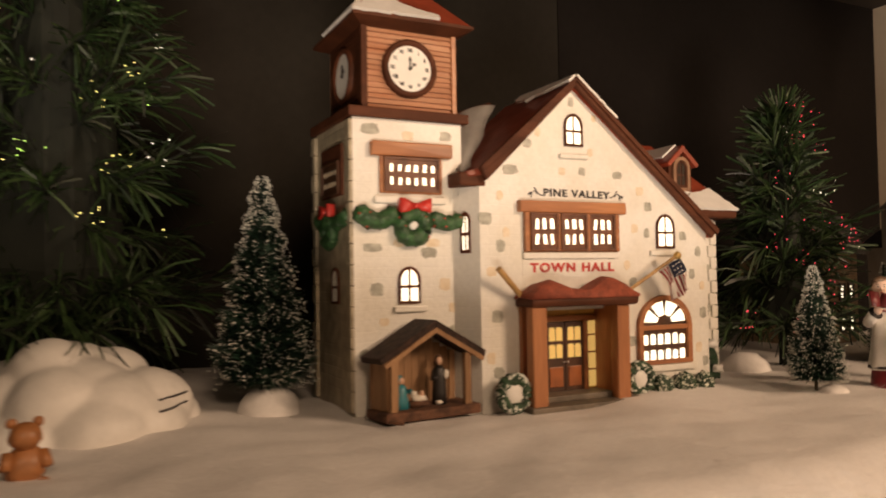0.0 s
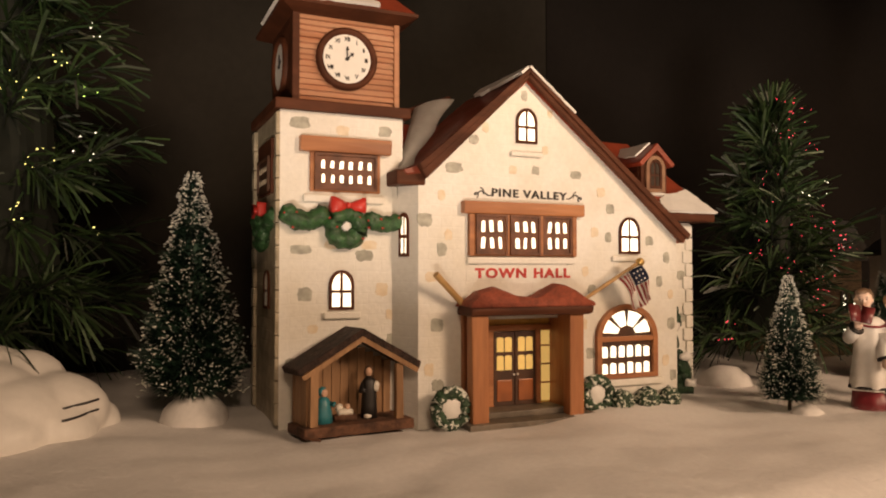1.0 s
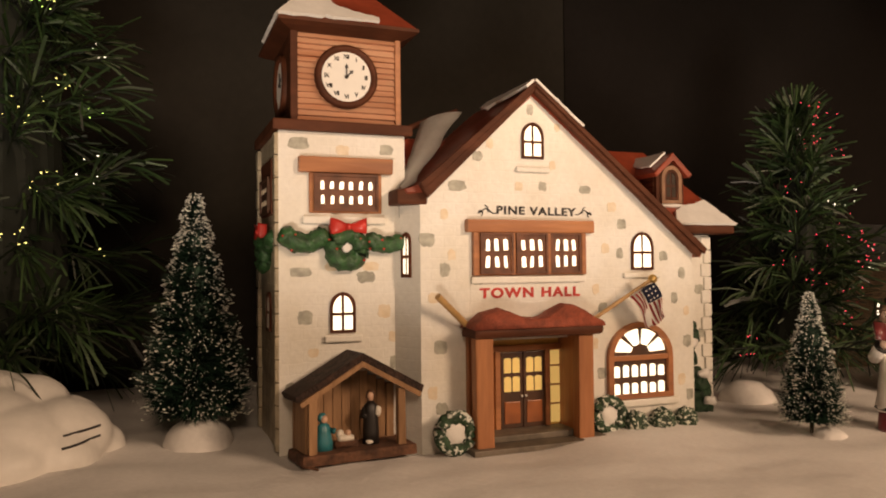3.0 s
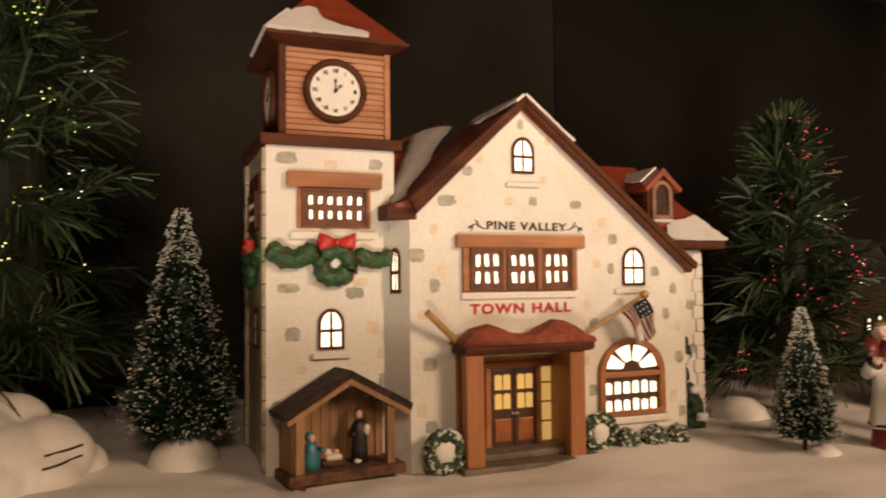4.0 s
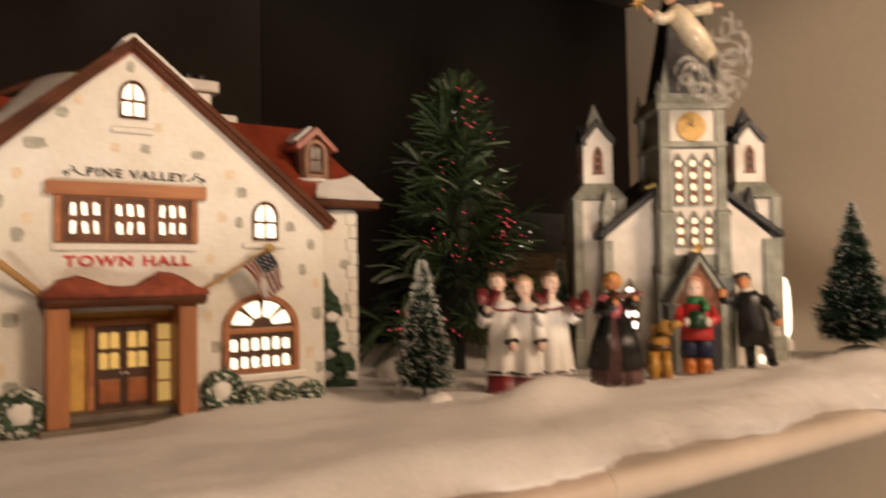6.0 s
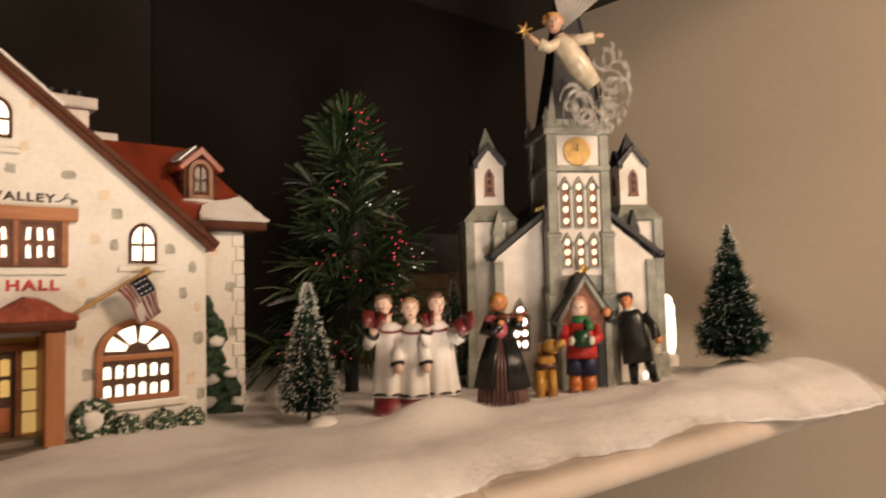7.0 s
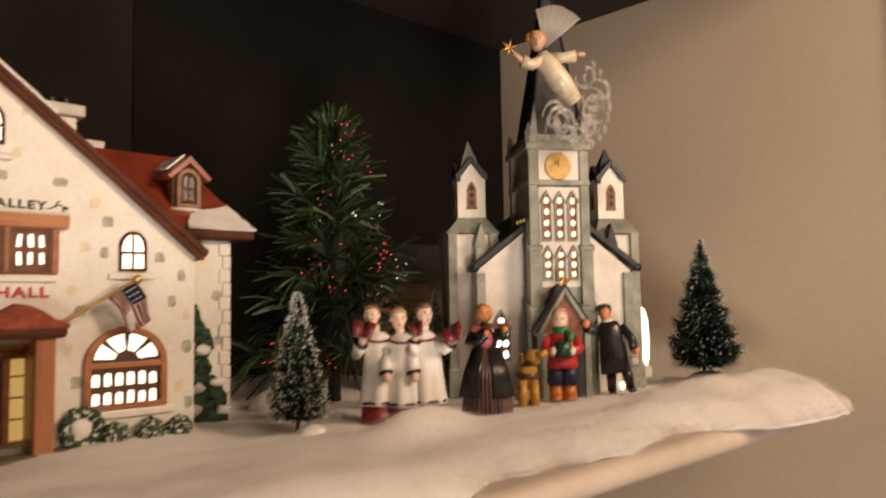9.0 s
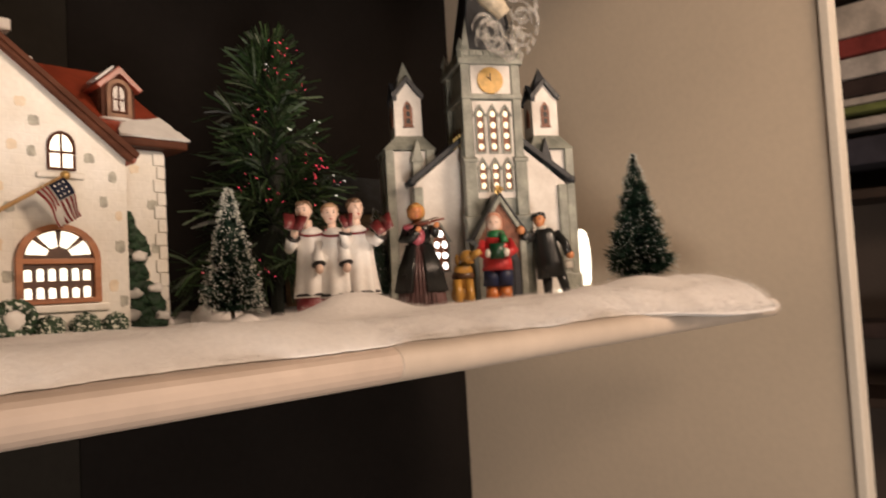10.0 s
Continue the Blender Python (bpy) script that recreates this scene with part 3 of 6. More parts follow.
# wing roof with hip
bm = bmesh.new()
vs = [bm.verts.new(p) for p in ((0.300, 0.354, 0.107), (0.3845, 0.354, 0.107), (0.3845, 0.446, 0.107), (0.300, 0.446, 0.107), (0.300, 0.402, 0.1545), (0.358, 0.402, 0.1545))]
for f in ((0, 1, 5, 4), (1, 2, 5), (2, 3, 4, 5), (0, 4, 3), (0, 3, 2, 1)):
    bm.faces.new([vs[i] for i in f])
wroof = part("wing_roof", bm, ROOF_RED, hall)
part("eave_board", box(0.3415, 0.3850, 0.3535, 0.4465, 0.1018, 0.1069, 0.0012), TRIM_BROWN, wroof, "dark brown eave board")
fs = Vector((0, 0.048, 0.0475)).normalized()
part("snow_patch", plate((0.3845, 0.3536, 0.1074), (-1, 0, 0), fs, ragged([(-0.0005, -0.001), (0.040, -0.001), (0.036, 0.010), (0.030, 0.0135), (0.024, 0.015), (0.016, 0.017), (0.010, 0.020), (0.006, 0.012)], 0.0012, seed=3.0), -0.0016), SNOW_PAINT, wroof)
bm = bmesh.new()
vs = [bm.verts.new(p) for p in ((0.3850, 0.3540, 0.1075), (0.3850, 0.44, 0.1075), (0.372, 0.405, 0.131), (0.376, 0.372, 0.1245))]
bm.faces.new(vs)
bmesh.ops.solidify(bm, geom=bm.faces, thickness=0.0014)
part("snow_patch", bm, SNOW_PAINT, wroof)
dormer = part("dormer", prism([(0.3412, 0.117), (0.3600, 0.117), (0.3600, 0.1365), (0.3506, 0.1455), (0.3412, 0.1365)], 0.3670, 0.405), TRIM_BROWN, wroof, "brown dormer with unlit arched window")
for k in range(5):
    part("clapboard", box(0.3404, 0.3413, 0.3690, 0.395, 0.1195 + 0.0033 * k, 0.1222 + 0.0033 * k, 0.0003), TRIM_BROWN, dormer)
part("dormer_roof", prism([(0.3506, 0.1490), (0.3640, 0.1365), (0.3615, 0.1345), (0.3506, 0.1452), (0.3395, 0.1345), (0.3372, 0.1365)], 0.3635, 0.406, bev=0.0005), ROOF_RED, dormer)
part("snow_patch", plate((0.3505, 0.3655, 0.1497), su, (-0.0134, 0, -0.0125), ragged([(0.004, 0.001), (0.034, 0.001), (0.030, 0.008), (0.016, 0.012), (0.006, 0.013)], 0.001, seed=8.0), 0.0011), SNOW_PAINT, dormer)
DORMER_TRIM = mat("pale_brown_dormer_trim", (0.31, 0.165, 0.09), 0.55, var=0.2, scale=150, bump=0.4)
o = arch(0.3438, 0.3576, 0.1195, 0.1415, 10)
part("frame", ring_prism(o, shrink(o, 0.0022), 0.3652, 0.3672), DORMER_TRIM, dormer)
arch_window(dormer, 0.3462, 0.3552, 0.1222, 0.1388, 0.3668, TRIM_BROWN, PANE_DARK, t=0.0011)
part("snow_ledge", blob((0.3506, 0.3655, 0.1180), (0.0125, 0.0028, 0.0016), 0.3, 3, 2, 4.0), SNOW_PAINT, dormer, smooth=True)
chimney = part("chimney", box(0.2800, 0.3032, 0.4040, 0.4220, 0.120, 0.1715, 0.0008), CREAM, hall, "cream chimney with dark pots")
part("cap", box(0.2770, 0.3070, 0.4010, 0.4250, 0.1702, 0.1772, 0.0014), SNOW_PAINT, chimney)
part("base", box(0.2900, 0.3200, 0.4080, 0.4230, 0.120, 0.1600, 0.0012), SNOW_PAINT, chimney)
for k in range(3):
    part("chimney_pot", lathe([(0.0028, 0), (0.0026, 0.0042), (0.0030, 0.0050), (0.0016, 0.0052)], (0.2845 + k * 0.0072, 0.411, 0.1770), 10), BLACK, chimney)

# tower
TY = 0.349
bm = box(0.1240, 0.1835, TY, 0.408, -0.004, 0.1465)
# left face gets darker masonry, part of its shade put into the colour
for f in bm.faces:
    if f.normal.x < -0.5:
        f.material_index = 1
tower = part("tower_wall", bm, [CREAM, brick_relief(SHADED_SIDE_STONE, 0.0055, 0.009, 0.0008, 0.45)], hall, "cream masonry clock tower")
part("return_wall", prism([(0.1782, TY - 0.0002), (0.1864, FY + 0.0002), (0.1864, TY + 0.001), (0.1782, TY + 0.001)], -0.004, 0.1180, "z"), CREAM, hall)
part("band", box(0.1212, 0.1868, TY - 0.0032, 0.4112, 0.1465, 0.1515, 0.0008), TRIM_BROWN, tower, "dark brown band")
clock_box = part("clock_storey", box(0.1312, 0.1820, 0.3535, 0.4045, 0.1515, 0.1935), CLAPBOARD, hall, "orange-brown clapboard clock storey")
for k in range(15):
    z = 0.1518 + 0.00277 * k
    part("clapboard", wobble(prism([(0.3537, z), (0.3520, z + 0.0004), (0.3530, z + 0.0024), (0.3537, z + 0.0026)], 0.1335, 0.1800, "x"), 0.0006, 160, k * 3.3), CLAPBOARD, clock_box)
    # left-side boards in dark trim glaze: that side's shade is put into the colour
    part("clapboard", prism([(0.3560, z), (0.4020, z), (0.4020, z + 0.0025), (0.3560, z + 0.0025)], 0.1306, 0.1313, "x"), TRIM_BROWN, clock_box)
for x0, x1, m in ((0.1300, 0.1334, TRIM_BROWN), (0.1800, 0.1828, TIMBER)):
    part("corner_post", box(x0, x1, 0.3515, 0.3560, 0.1515, 0.1935, 0.0005), m, clock_box)


def numerals(centre, r, parent, turn):
    for k, s in enumerate(("XII", "I", "II", "III", "IV", "V", "VI", "VII", "VIII", "IX", "X", "XI")):
        a = radians(90 - 30 * k)
        lettering("numeral", s, 0.0027, Matrix.Translation(centre) @ turn @ Matrix.Translation((r * math.cos(a), 0, r * math.sin(a))), BLACK, parent, 0.85, weight=0.00006)


def clock(centre, turn, parent, nums=True):
    def rot(bm):
        bmesh.ops.transform(bm, verts=bm.verts, matrix=Matrix.Translation(centre) @ turn)
        return bm
    def disc(r, d0, d1, n=40):
        return prism([(r * math.cos(2 * math.pi * i / n), r * math.sin(2 * math.pi * i / n)) for i in range(n)], d0, d1)
    c = part("clock", rot(disc(0.0120, -0.0012, 0.001)), DIAL, parent, "white clock dial with black Roman numerals")
    n = 40
    def circ(r):
        return [(r * math.cos(2 * math.pi * i / n), r * math.sin(2 * math.pi * i / n)) for i in range(n)]
    bm = bmesh.new()
    rings = []
    for r, d in ((0.0149, 0.001), (0.0149, -0.0016), (0.0138, -0.0028), (0.0124, -0.0024), (0.0116, -0.0011)):
        rings.append([bm.verts.new((p[0], d, p[1])) for p in circ(r)])
    for a, b in zip(rings, rings[1:]):
        for i in range(n):
            bm.faces.new((a[i], a[(i + 1) % n], b[(i + 1) % n], b[i]))
    part("rim", rot(bm), TRIM_BROWN, c, "dark brown rim", smooth=True)
    if nums:
        numerals(Vector(centre) + turn @ Vector((0, -0.0013, 0)), 0.0094, c, turn)
    for ang, ln, w in ((90, 0.0062, 0.0005), (45, 0.0044, 0.0006)):
        a = radians(ang)
        d, q = Vector((math.cos(a), 0, math.sin(a))), Vector((-math.sin(a), 0, math.cos(a)))
        pts = [d * -0.0008 - q * w * .6, d * ln * 0.66 - q * w * .5, d * ln * 0.66 - q * w * 1.7, d * ln, d * ln * 0.66 + q * w * 1.7, d * ln * 0.66 + q * w * .5, d * -0.0008 + q * w * .6]
        part("hand", rot(prism([(p.x, p.z) for p in pts], -0.0019, -0.0014)), BLACK, c)
    part("hub", rot(disc(0.0009, -0.0022, -0.0012, 14)), BLACK, c)
    return c


clock((0.1560, 0.3520, 0.1735), Matrix(), clock_box)
clock((0.1310, 0.3790, 0.1735), Matrix.Rotation(radians(-90), 4, "Z"), clock_box, nums=False)
bm = bmesh.new()
e = [bm.verts.new(p) for p in ((0.1243, 0.3455, 0.1975), (0.1897, 0.3455, 0.1975), (0.1897, 0.4120, 0.1975), (0.1243, 0.4120, 0.1975), (0.1570, 0.3790, 0.2345))]
for f in ((0, 1, 4), (1, 2, 4), (2, 3, 4), (3, 0, 4), (3, 2, 1, 0)):
    bm.faces.new([e[i] for i in f])
troof = part("tower_roof", bm, ROOF_RED, hall, "red-brown pyramid roof with painted snow")
bm = bmesh.new()
rings = [[bm.verts.new((0.1570 + sx * hx, 0.3788 + sy * hy, z)) for sx, sy in ((-1, -1), (1, -1), (1, 1), (-1, 1))] for hx, hy, z in ((0.0332, 0.0337, 0.1978), (0.0332, 0.0337, 0.1962), (0.0306, 0.0311, 0.1948), (0.0262, 0.0268, 0.1930))]
for a, b in zip(rings, rings[1:]):
    for i in range(4):
        bm.faces.new((a[i], a[(i + 1) % 4], b[(i + 1) % 4], b[i]))
bm.faces.new(rings[0])
bm.faces.new(rings[-1][::-1])
part("eave_board", bm, TRIM_BROWN, troof, "dark brown moulded eave")
rs = Vector((0.0327, 0.0335, 0.037)) - Vector((0.0327, 0, 0))
part("snow_patch", plate((0.1243, 0.3452, 0.1980), (1, 0, 0), rs, ragged([(-0.0006, -0.0004), (0.046, 0.001), (0.0465, 0.0035), (0.034, 0.007), (0.026, 0.012), (0.0245, 0.020), (0.021, 0.0215), (0.0125, 0.0165)], 0.0012, seed=11.0), 0.0016), SNOW_PAINT, troof, "white painted snow")
ls = Vector((0.0327, 0, 0.037)).normalized()
part("snow_patch", plate((0.1240, 0.4120, 0.1980), (0, -1, 0), ls, ragged([(0.02, -0.0004), (0.0665, -0.0004), (0.052, 0.019), (0.040, 0.024), (0.03, 0.012)], 0.0012, seed=12.0), 0.0016), SNOW_PAINT, troof)

# tower front
twin = part("window_surround", box(0.1376, 0.1716, TY - 0.0016, TY + 0.001, 0.1095, 0.1280, 0.0005), TIMBER, tower, "timber window surround")
part("lintel", wobble(box(0.1328, 0.1768, TY - 0.0034, TY + 0.001, 0.1277, 0.1352, 0.0008), 0.0005, 90, 3), TIMBER, twin, "rough timber lintel")
grid_window(twin, 0.1396, 0.1698, 0.1103, 0.1274, TY - 0.0016, 6, 2, SASH, PANE, bar=0.0022, rim=0.0011)
part("sill", box(0.1345, 0.1735, TY - 0.0022, TY + 0.001, 0.1045, 0.1080, 0.0007), CREAM, tower)
lower = arch_window(tower, 0.1470, 0.1590, 0.0546, 0.0732, TY, TRIM_BROWN, PANE, rise=0.0066)
part("sill", box(0.1443, 0.1620, TY - 0.0024, TY + 0.001, 0.0505, 0.0536, 0.0007), CREAM, tower)


def leafy_rope(points, r, parent, name="garland", material=None, berries=0, seed=0):
    rng = random.Random(seed)
    fine = []
    for i in range(len(points) - 1):
        n = max(2, int((Vector(points[i + 1]) - Vector(points[i])).length / (r * 0.22)))
        fine += [Vector(points[i]).lerp(Vector(points[i + 1]), k / n) for k in range(n)]
    fine.append(Vector(points[-1]))
    bm = tube(fine, r, 14, taper=[r * (0.94 + 0.22 * noise.noise(Vector((k * 0.33, seed, 0)))) * min(1.0, 0.45 + 0.28 * min(k, len(fine) - 1 - k) if name == "garland" else 1.0) for k in range(len(fine))])
    wobble(bm, r * 0.34, 1.0 / (r * 0.55), seed * 3.0)
    wobble(bm, r * 0.16, 1.0 / (r * 0.22), seed * 5.0)
    g = part(name, bm, material or GARLAND, parent, "green garland with small red berries" if berries else "", smooth=True)
    for k in range(berries):
        p = Vector(points[rng.randrange(len(points))]) + Vector((rng.uniform(-r, r), -r * 0.85, rng.uniform(-r, r) * 0.8))
        part("berry", blob(p, (0.0006,) * 3, 0, 1, 1), RED_PAINT, g)
    return g


def bow(centre, s, parent, axis="y"):
    bm = bmesh.new()
    m = Matrix.Translation(centre) @ (Matrix.Rotation(radians(-90), 4, "Z") if axis == "x" else Matrix())
    for k in (-1, 1):
        prism([(k * a * s, b * s) for a, b in ((0.02, -0.16), (0.45, -0.36), (1.05, -0.44), (1.12, 0.0), (1.08, 0.48), (0.5, 0.34), (0.02, 0.18))], -0.20 * s, 0.2 * s, bm=bm)
    bmesh.ops.subdivide_edges(bm, edges=bm.edges[:], cuts=2, use_grid_fill=True)
    for v in bm.verts:
        v.co.y *= 0.55 + 0.75 * abs(v.co.x) / s
    wobble(bm, 0.10 * s, 1.6 / s, 2)
    blob((0, -0.06 * s, 0.0), (s * 0.2, s * 0.3, s * 0.24), 0.1, 2, 2, 1, bm)
    bmesh.ops.transform(bm, verts=bm.verts, matrix=m)
    return part("bow", bm, RED_PAINT, parent, "red ribbon bow", smooth=True)


gy = TY - 0.0028
arc = [(0.1243 + 0.0215 * t, gy, 0.1008 - 0.0052 * math.sin(math.pi * t) - 0.0005 * t) for t in [i / 8 for i in range(9)]]
leafy_rope(arc, 0.0046, tower, berries=4, seed=1)
arc = [(0.1635 + 0.0195 * t, gy, 0.0985 - 0.0035 * math.sin(math.pi * t) - 0.0003 * t) for t in [i / 8 for i in range(9)]]
leafy_rope(arc, 0.0042, tower, berries=5, seed=2)
wr = [(0.1543 + 0.0066 * math.cos(a), gy, 0.0932 + 0.0062 * math.sin(a)) for a in [i * math.pi / 8 for i in range(17)]]
leafy_rope(wr, 0.0044, tower, "wreath", berries=4, seed=3)
bow((0.1546, gy - 0.0022, 0.1030), 0.0076, tower)
part("bell", blob((0.1545, gy, 0.0945), (0.0028, 0.0015, 0.0040), 0.2, 2, 2), SNOW_PAINT, tower, "small white bell in the wreath", smooth=True)
# side of the tower; its stones hold part of that side's shade in their colour
side_win = part("window_surround", box(0.1225, 0.1245, 0.3620, 0.3955, 0.1095, 0.1355, 0.0005), TRIM_BROWN, tower)
grid_window(side_win, 0.3650, 0.3925, 0.1103, 0.1274, 0.1225, 5, 2, DARK_WOOD, PANE_FAINT, bar=0.0034, axis="x")
leafy_rope([(0.1225, 0.352 + 0.05 * t, 0.0995 - 0.005 * math.sin(math.pi * t)) for t in [i / 14 for i in range(15)]], 0.0036, tower, seed=4)
bow((0.1200, 0.379, 0.1020), 0.0075, tower, "x")
leafy_rope([(0.1215, 0.379 + 0.0062 * math.cos(a), 0.0915 + 0.006 * math.sin(a)) for a in [i * math.pi / 8 for i in range(17)]], 0.0034, tower, "wreath", seed=5)
for zz in (0.0546,):
    arch_window(tower, 0.3700, 0.3815, zz, zz + 0.0186, 0.1240, TRIM_BROWN, PANE_FAINT, axis="x", rise=0.006)
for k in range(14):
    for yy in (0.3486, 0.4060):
        part("stone", box(0.1222, 0.1246, yy + 0.0004, yy + (0.0075 if k % 2 else 0.0050), 0.003 + k * 0.0102, 0.0129 + k * 0.0102, 0.0007), SHADED_SIDE_STONE, tower)
slot = arch_window(hall, 0.3385, 0.3470, 0.0795, 0.1005, 0.1836, TRIM_BROWN, PANE, axis="x", rise=0.0045, t=0.0016)
slot.matrix_local = Matrix.Translation((0.1822 - 0.25, 0.3426 - 0.385, 0)) @ Matrix.Rotation(radians(32), 4, "Z") @ Matrix.Diagonal((1, 0.66, 1, 1)) @ Matrix.Translation((0.25 - 0.1836, 0.385 - 0.34275, 0))

# gable front
main = part("window_surround", box(0.2122, 0.2740, FY - 0.0016, FY + 0.001, 0.0800, 0.1010, 0.0005), TIMBER, wall, "timber window surround")
part("lintel", wobble(box(0.2088, 0.2778, FY - 0.0038, FY + 0.001, 0.1004, 0.1068, 0.0008), 0.0004, 90, 1), TIMBER, main, "rough timber lintel")
for x0 in (0.2158, 0.2346, 0.2532):
    grid_window(main, x0, x0 + 0.0172, 0.0808, 0.1004, FY - 0.0016, 3, 2, SASH, PANE, bar=0.0019, rim=0.0011)
for k in range(4):
    part("mullion", box(0.2122 + k * 0.01955, 0.2146 + k * 0.01955, FY - 0.0027, FY, 0.0800, 0.1004, 0.0004), TIMBER, main)
part("sill", box(0.2115, 0.2735, FY - 0.0018, FY + 0.001, 0.0762, 0.0795, 0.0007), CREAM, wall)
arch_window(wall, 0.3013, 0.3147, 0.0818, 0.1014, FY, TRIM_BROWN, PANE, rise=0.0075, label="round-headed lit window")
part("sill", box(0.2962, 0.3190, FY - 0.002, FY + 0.001, 0.0778, 0.0805, 0.0007), CREAM, wall)
arch_window(wall, 0.2390, 0.2510, 0.1368, 0.1546, FY, TRIM_BROWN, PANE, rise=0.0068)
part("sill", box(0.2355, 0.2540, FY - 0.002, FY + 0.001, 0.1300, 0.1325, 0.0007), CREAM, wall)
# half-round window
o = arch(0.2885, 0.3248, 0.0165, 0.0560, 14, rise=0.0178)
big = part("window", prism(shrink(o, 0.001), FY - 0.0006, FY + 0.002), DARK_WOOD, wall, "large half-round window with fanlight")
part("frame", ring_prism(o, shrink(o, 0.0027), FY - 0.0026, FY), TIMBER, big)
part("transom", box(0.2905, 0.3228, FY - 0.0022, FY, 0.0362, 0.0388, 0.0003), TIMBER, big)
for i in range(6):
    for j in range(2):
        a, c = 0.2918 + i * 0.00503, 0.0190 + j * 0.0088
        part("pane", prism(arch(a + random.uniform(0, .0004), a + 0.0031, c, c + 0.0058 + random.uniform(-.0006, .0004), 6, rise=0.0011), FY - 0.0016, FY - 0.0008), PANE, big)
cx, cz = 0.30665, 0.0396
for i in range(4):
    a0, a1 = radians(180 - 45 * i - 6), radians(180 - 45 * (i + 1) + 6)
    pts = [(cx + r * math.cos(a), cz + r * 0.92 * math.sin(a)) for r, aa in ((0.0056, (a0, a1)), (0.0140, (a1, (a0 + 2 * a1) / 3, (2 * a0 + a1) / 3, a0))) for a in aa]
    if i in (0, 3):
        pts = [(p[0], max(p[1], cz + 0.0008)) for p in pts]
    part("pane", prism(pts, FY - 0.0016, FY - 0.0008), PANE, big)
big.matrix_local = Matrix.Translation((0.3248 - 0.25, 0, 0)) @ Matrix.Diagonal((1.075, 1, 0.985, 1)) @ Matrix.Translation((0.25 - 0.3248, 0, 0))
part("sill", box(0.2846, 0.3290, FY - 0.0022, FY + 0.001, 0.0120, 0.0158, 0.0008), CREAM, wall)

lettering("town_name", "PINE VALLEY", 0.0054, Matrix.Translation((0.2468, FY - 0.0003, 0.1110)) @ Matrix.Rotation(radians(0.6), 4, "Y"), BLACK, wall, 1.16, 0.0436, "black painted lettering", 0.00015)
lettering("hall_name", "TOWN HALL", 0.0064, Matrix.Translation((0.2433, FY - 0.0003, 0.0714)), RED_PAINT, wall, 1.2, 0.0546, "red painted lettering", 0.00026)
part("name_board", box(0.2115, 0.2700, FY - 0.0002, FY + 0.001, 0.0668, 0.0757), CREAM, wall)
for s in (-1, 1):
    c = 0.2468 + s * 0.0264
    pts = [(c + s * (0.0045 - 0.0090 * t), FY - 0.0003, 0.1105 - 0.0013 * math.cos(t * 7.0) * (1 - 0.4 * t) + 0.0006 * (1 - t)) for t in [i / 16 for i in range(17)]]
    part("scroll", tube(pts[::-1] if s > 0 else pts, 0.0003, 6), BLACK, wall)
    part("scroll", tube([(c + s * 0.0035 + s * 0.0011 * math.cos(a), FY - 0.0003, 0.1098 + 0.0012 * math.sin(a)) for a in [i * 0.55 for i in range(9)]], 0.00032, 6), BLACK, wall)
    part("scroll", tube([(c - s * 0.0005, FY - 0.0003, 0.1103), (c - s * 0.0002, FY - 0.0003, 0.1128), (c + s * 0.0012, FY - 0.0003, 0.1136)], 0.0003, 6), BLACK, wall)

# porch
porch = part("porch", box(0.2050, 0.2780, 0.3180, 0.3460, -0.0040, 0.0020, 0.0006), STEP_GREY, hall, "timber porch with red canopy over double doors")
part("step", box(0.2165, 0.2640, 0.3290, 0.3462, 0.0020, 0.0050, 0.0006), STEP_GREY, porch)
for x0, x1, y0 in ((0.2078, 0.2166, 0.3215), (0.2616, 0.2700, 0.3225)):
    part("post", wobble(box(x0, x1, y0, y0 + 0.0065, 0.0010, 0.0525, 0.0010), 0.0006, 60, x0 * 50), TIMBER_V, porch)
part("side_post", box(0.2085, 0.2140, 0.3330, 0.3362, 0.0010, 0.0525, 0.0008), TIMBER_V, porch)
part("cheek", box(0.2632, 0.2672, 0.3300, 0.3470, -0.001, 0.052, 0.0003), TIMBER_V, porch)
part("cheek", box(0.2140, 0.2167, 0.3345, 0.3470, -0.001, 0.052, 0.0003), TIMBER_V, porch)
part("canopy_beam", wobble(box(0.2062, 0.2740, 0.3192, 0.3362, 0.0516, 0.0565, 0.0020), 0.0008, 90, 2), TRIM_BROWN, porch, "dark brown canopy beam")
top = [(0.2058, 0.0560), (0.2746, 0.0560), (0.2742, 0.0580), (0.2700, 0.0600), (0.2640, 0.0632), (0.2590, 0.0662), (0.2530, 0.0668), (0.2480, 0.0640), (0.2440, 0.0608), (0.2380, 0.0602), (0.2310, 0.0612), (0.2250, 0.0636), (0.2190, 0.0652), (0.2120, 0.0636), (0.2090, 0.0602), (0.2062, 0.0582)]
bm = bmesh.new()
n = 14
rings = []
for k in range(n + 1):
    t = k / n
    y, sc = 0.3185 + 0.0174 * t, 0.55 + 0.45 * math.sin(math.pi * min(1, 0.25 + t * 0.75))
    rings.append([bm.verts.new((p[0], y, 0.0560 + (p[1] - 0.0560) * sc)) for p in top])
for a, b in zip(rings, rings[1:]):
    for i in range(len(top)):
        j = (i + 1) % len(top)
        bm.faces.new((a[i], a[j], b[j], b[i]))
bm.faces.new(rings[0][::-1])
bm.faces.new(rings[-1])
part("canopy_roof", wobble(bm, 0.0008, 160, 4), RED_SNOW, porch, "mounded brick-red canopy roof", smooth=True)
part("door_frame", box(0.2200, 0.2640, 0.3448, 0.3464, 0.0042, 0.0490), AMBER, porch, "amber painted door surround")
part("header", box(0.2210, 0.2640, 0.3428, 0.3450, 0.0425, 0.0455, 0.0004), TIMBER, porch)
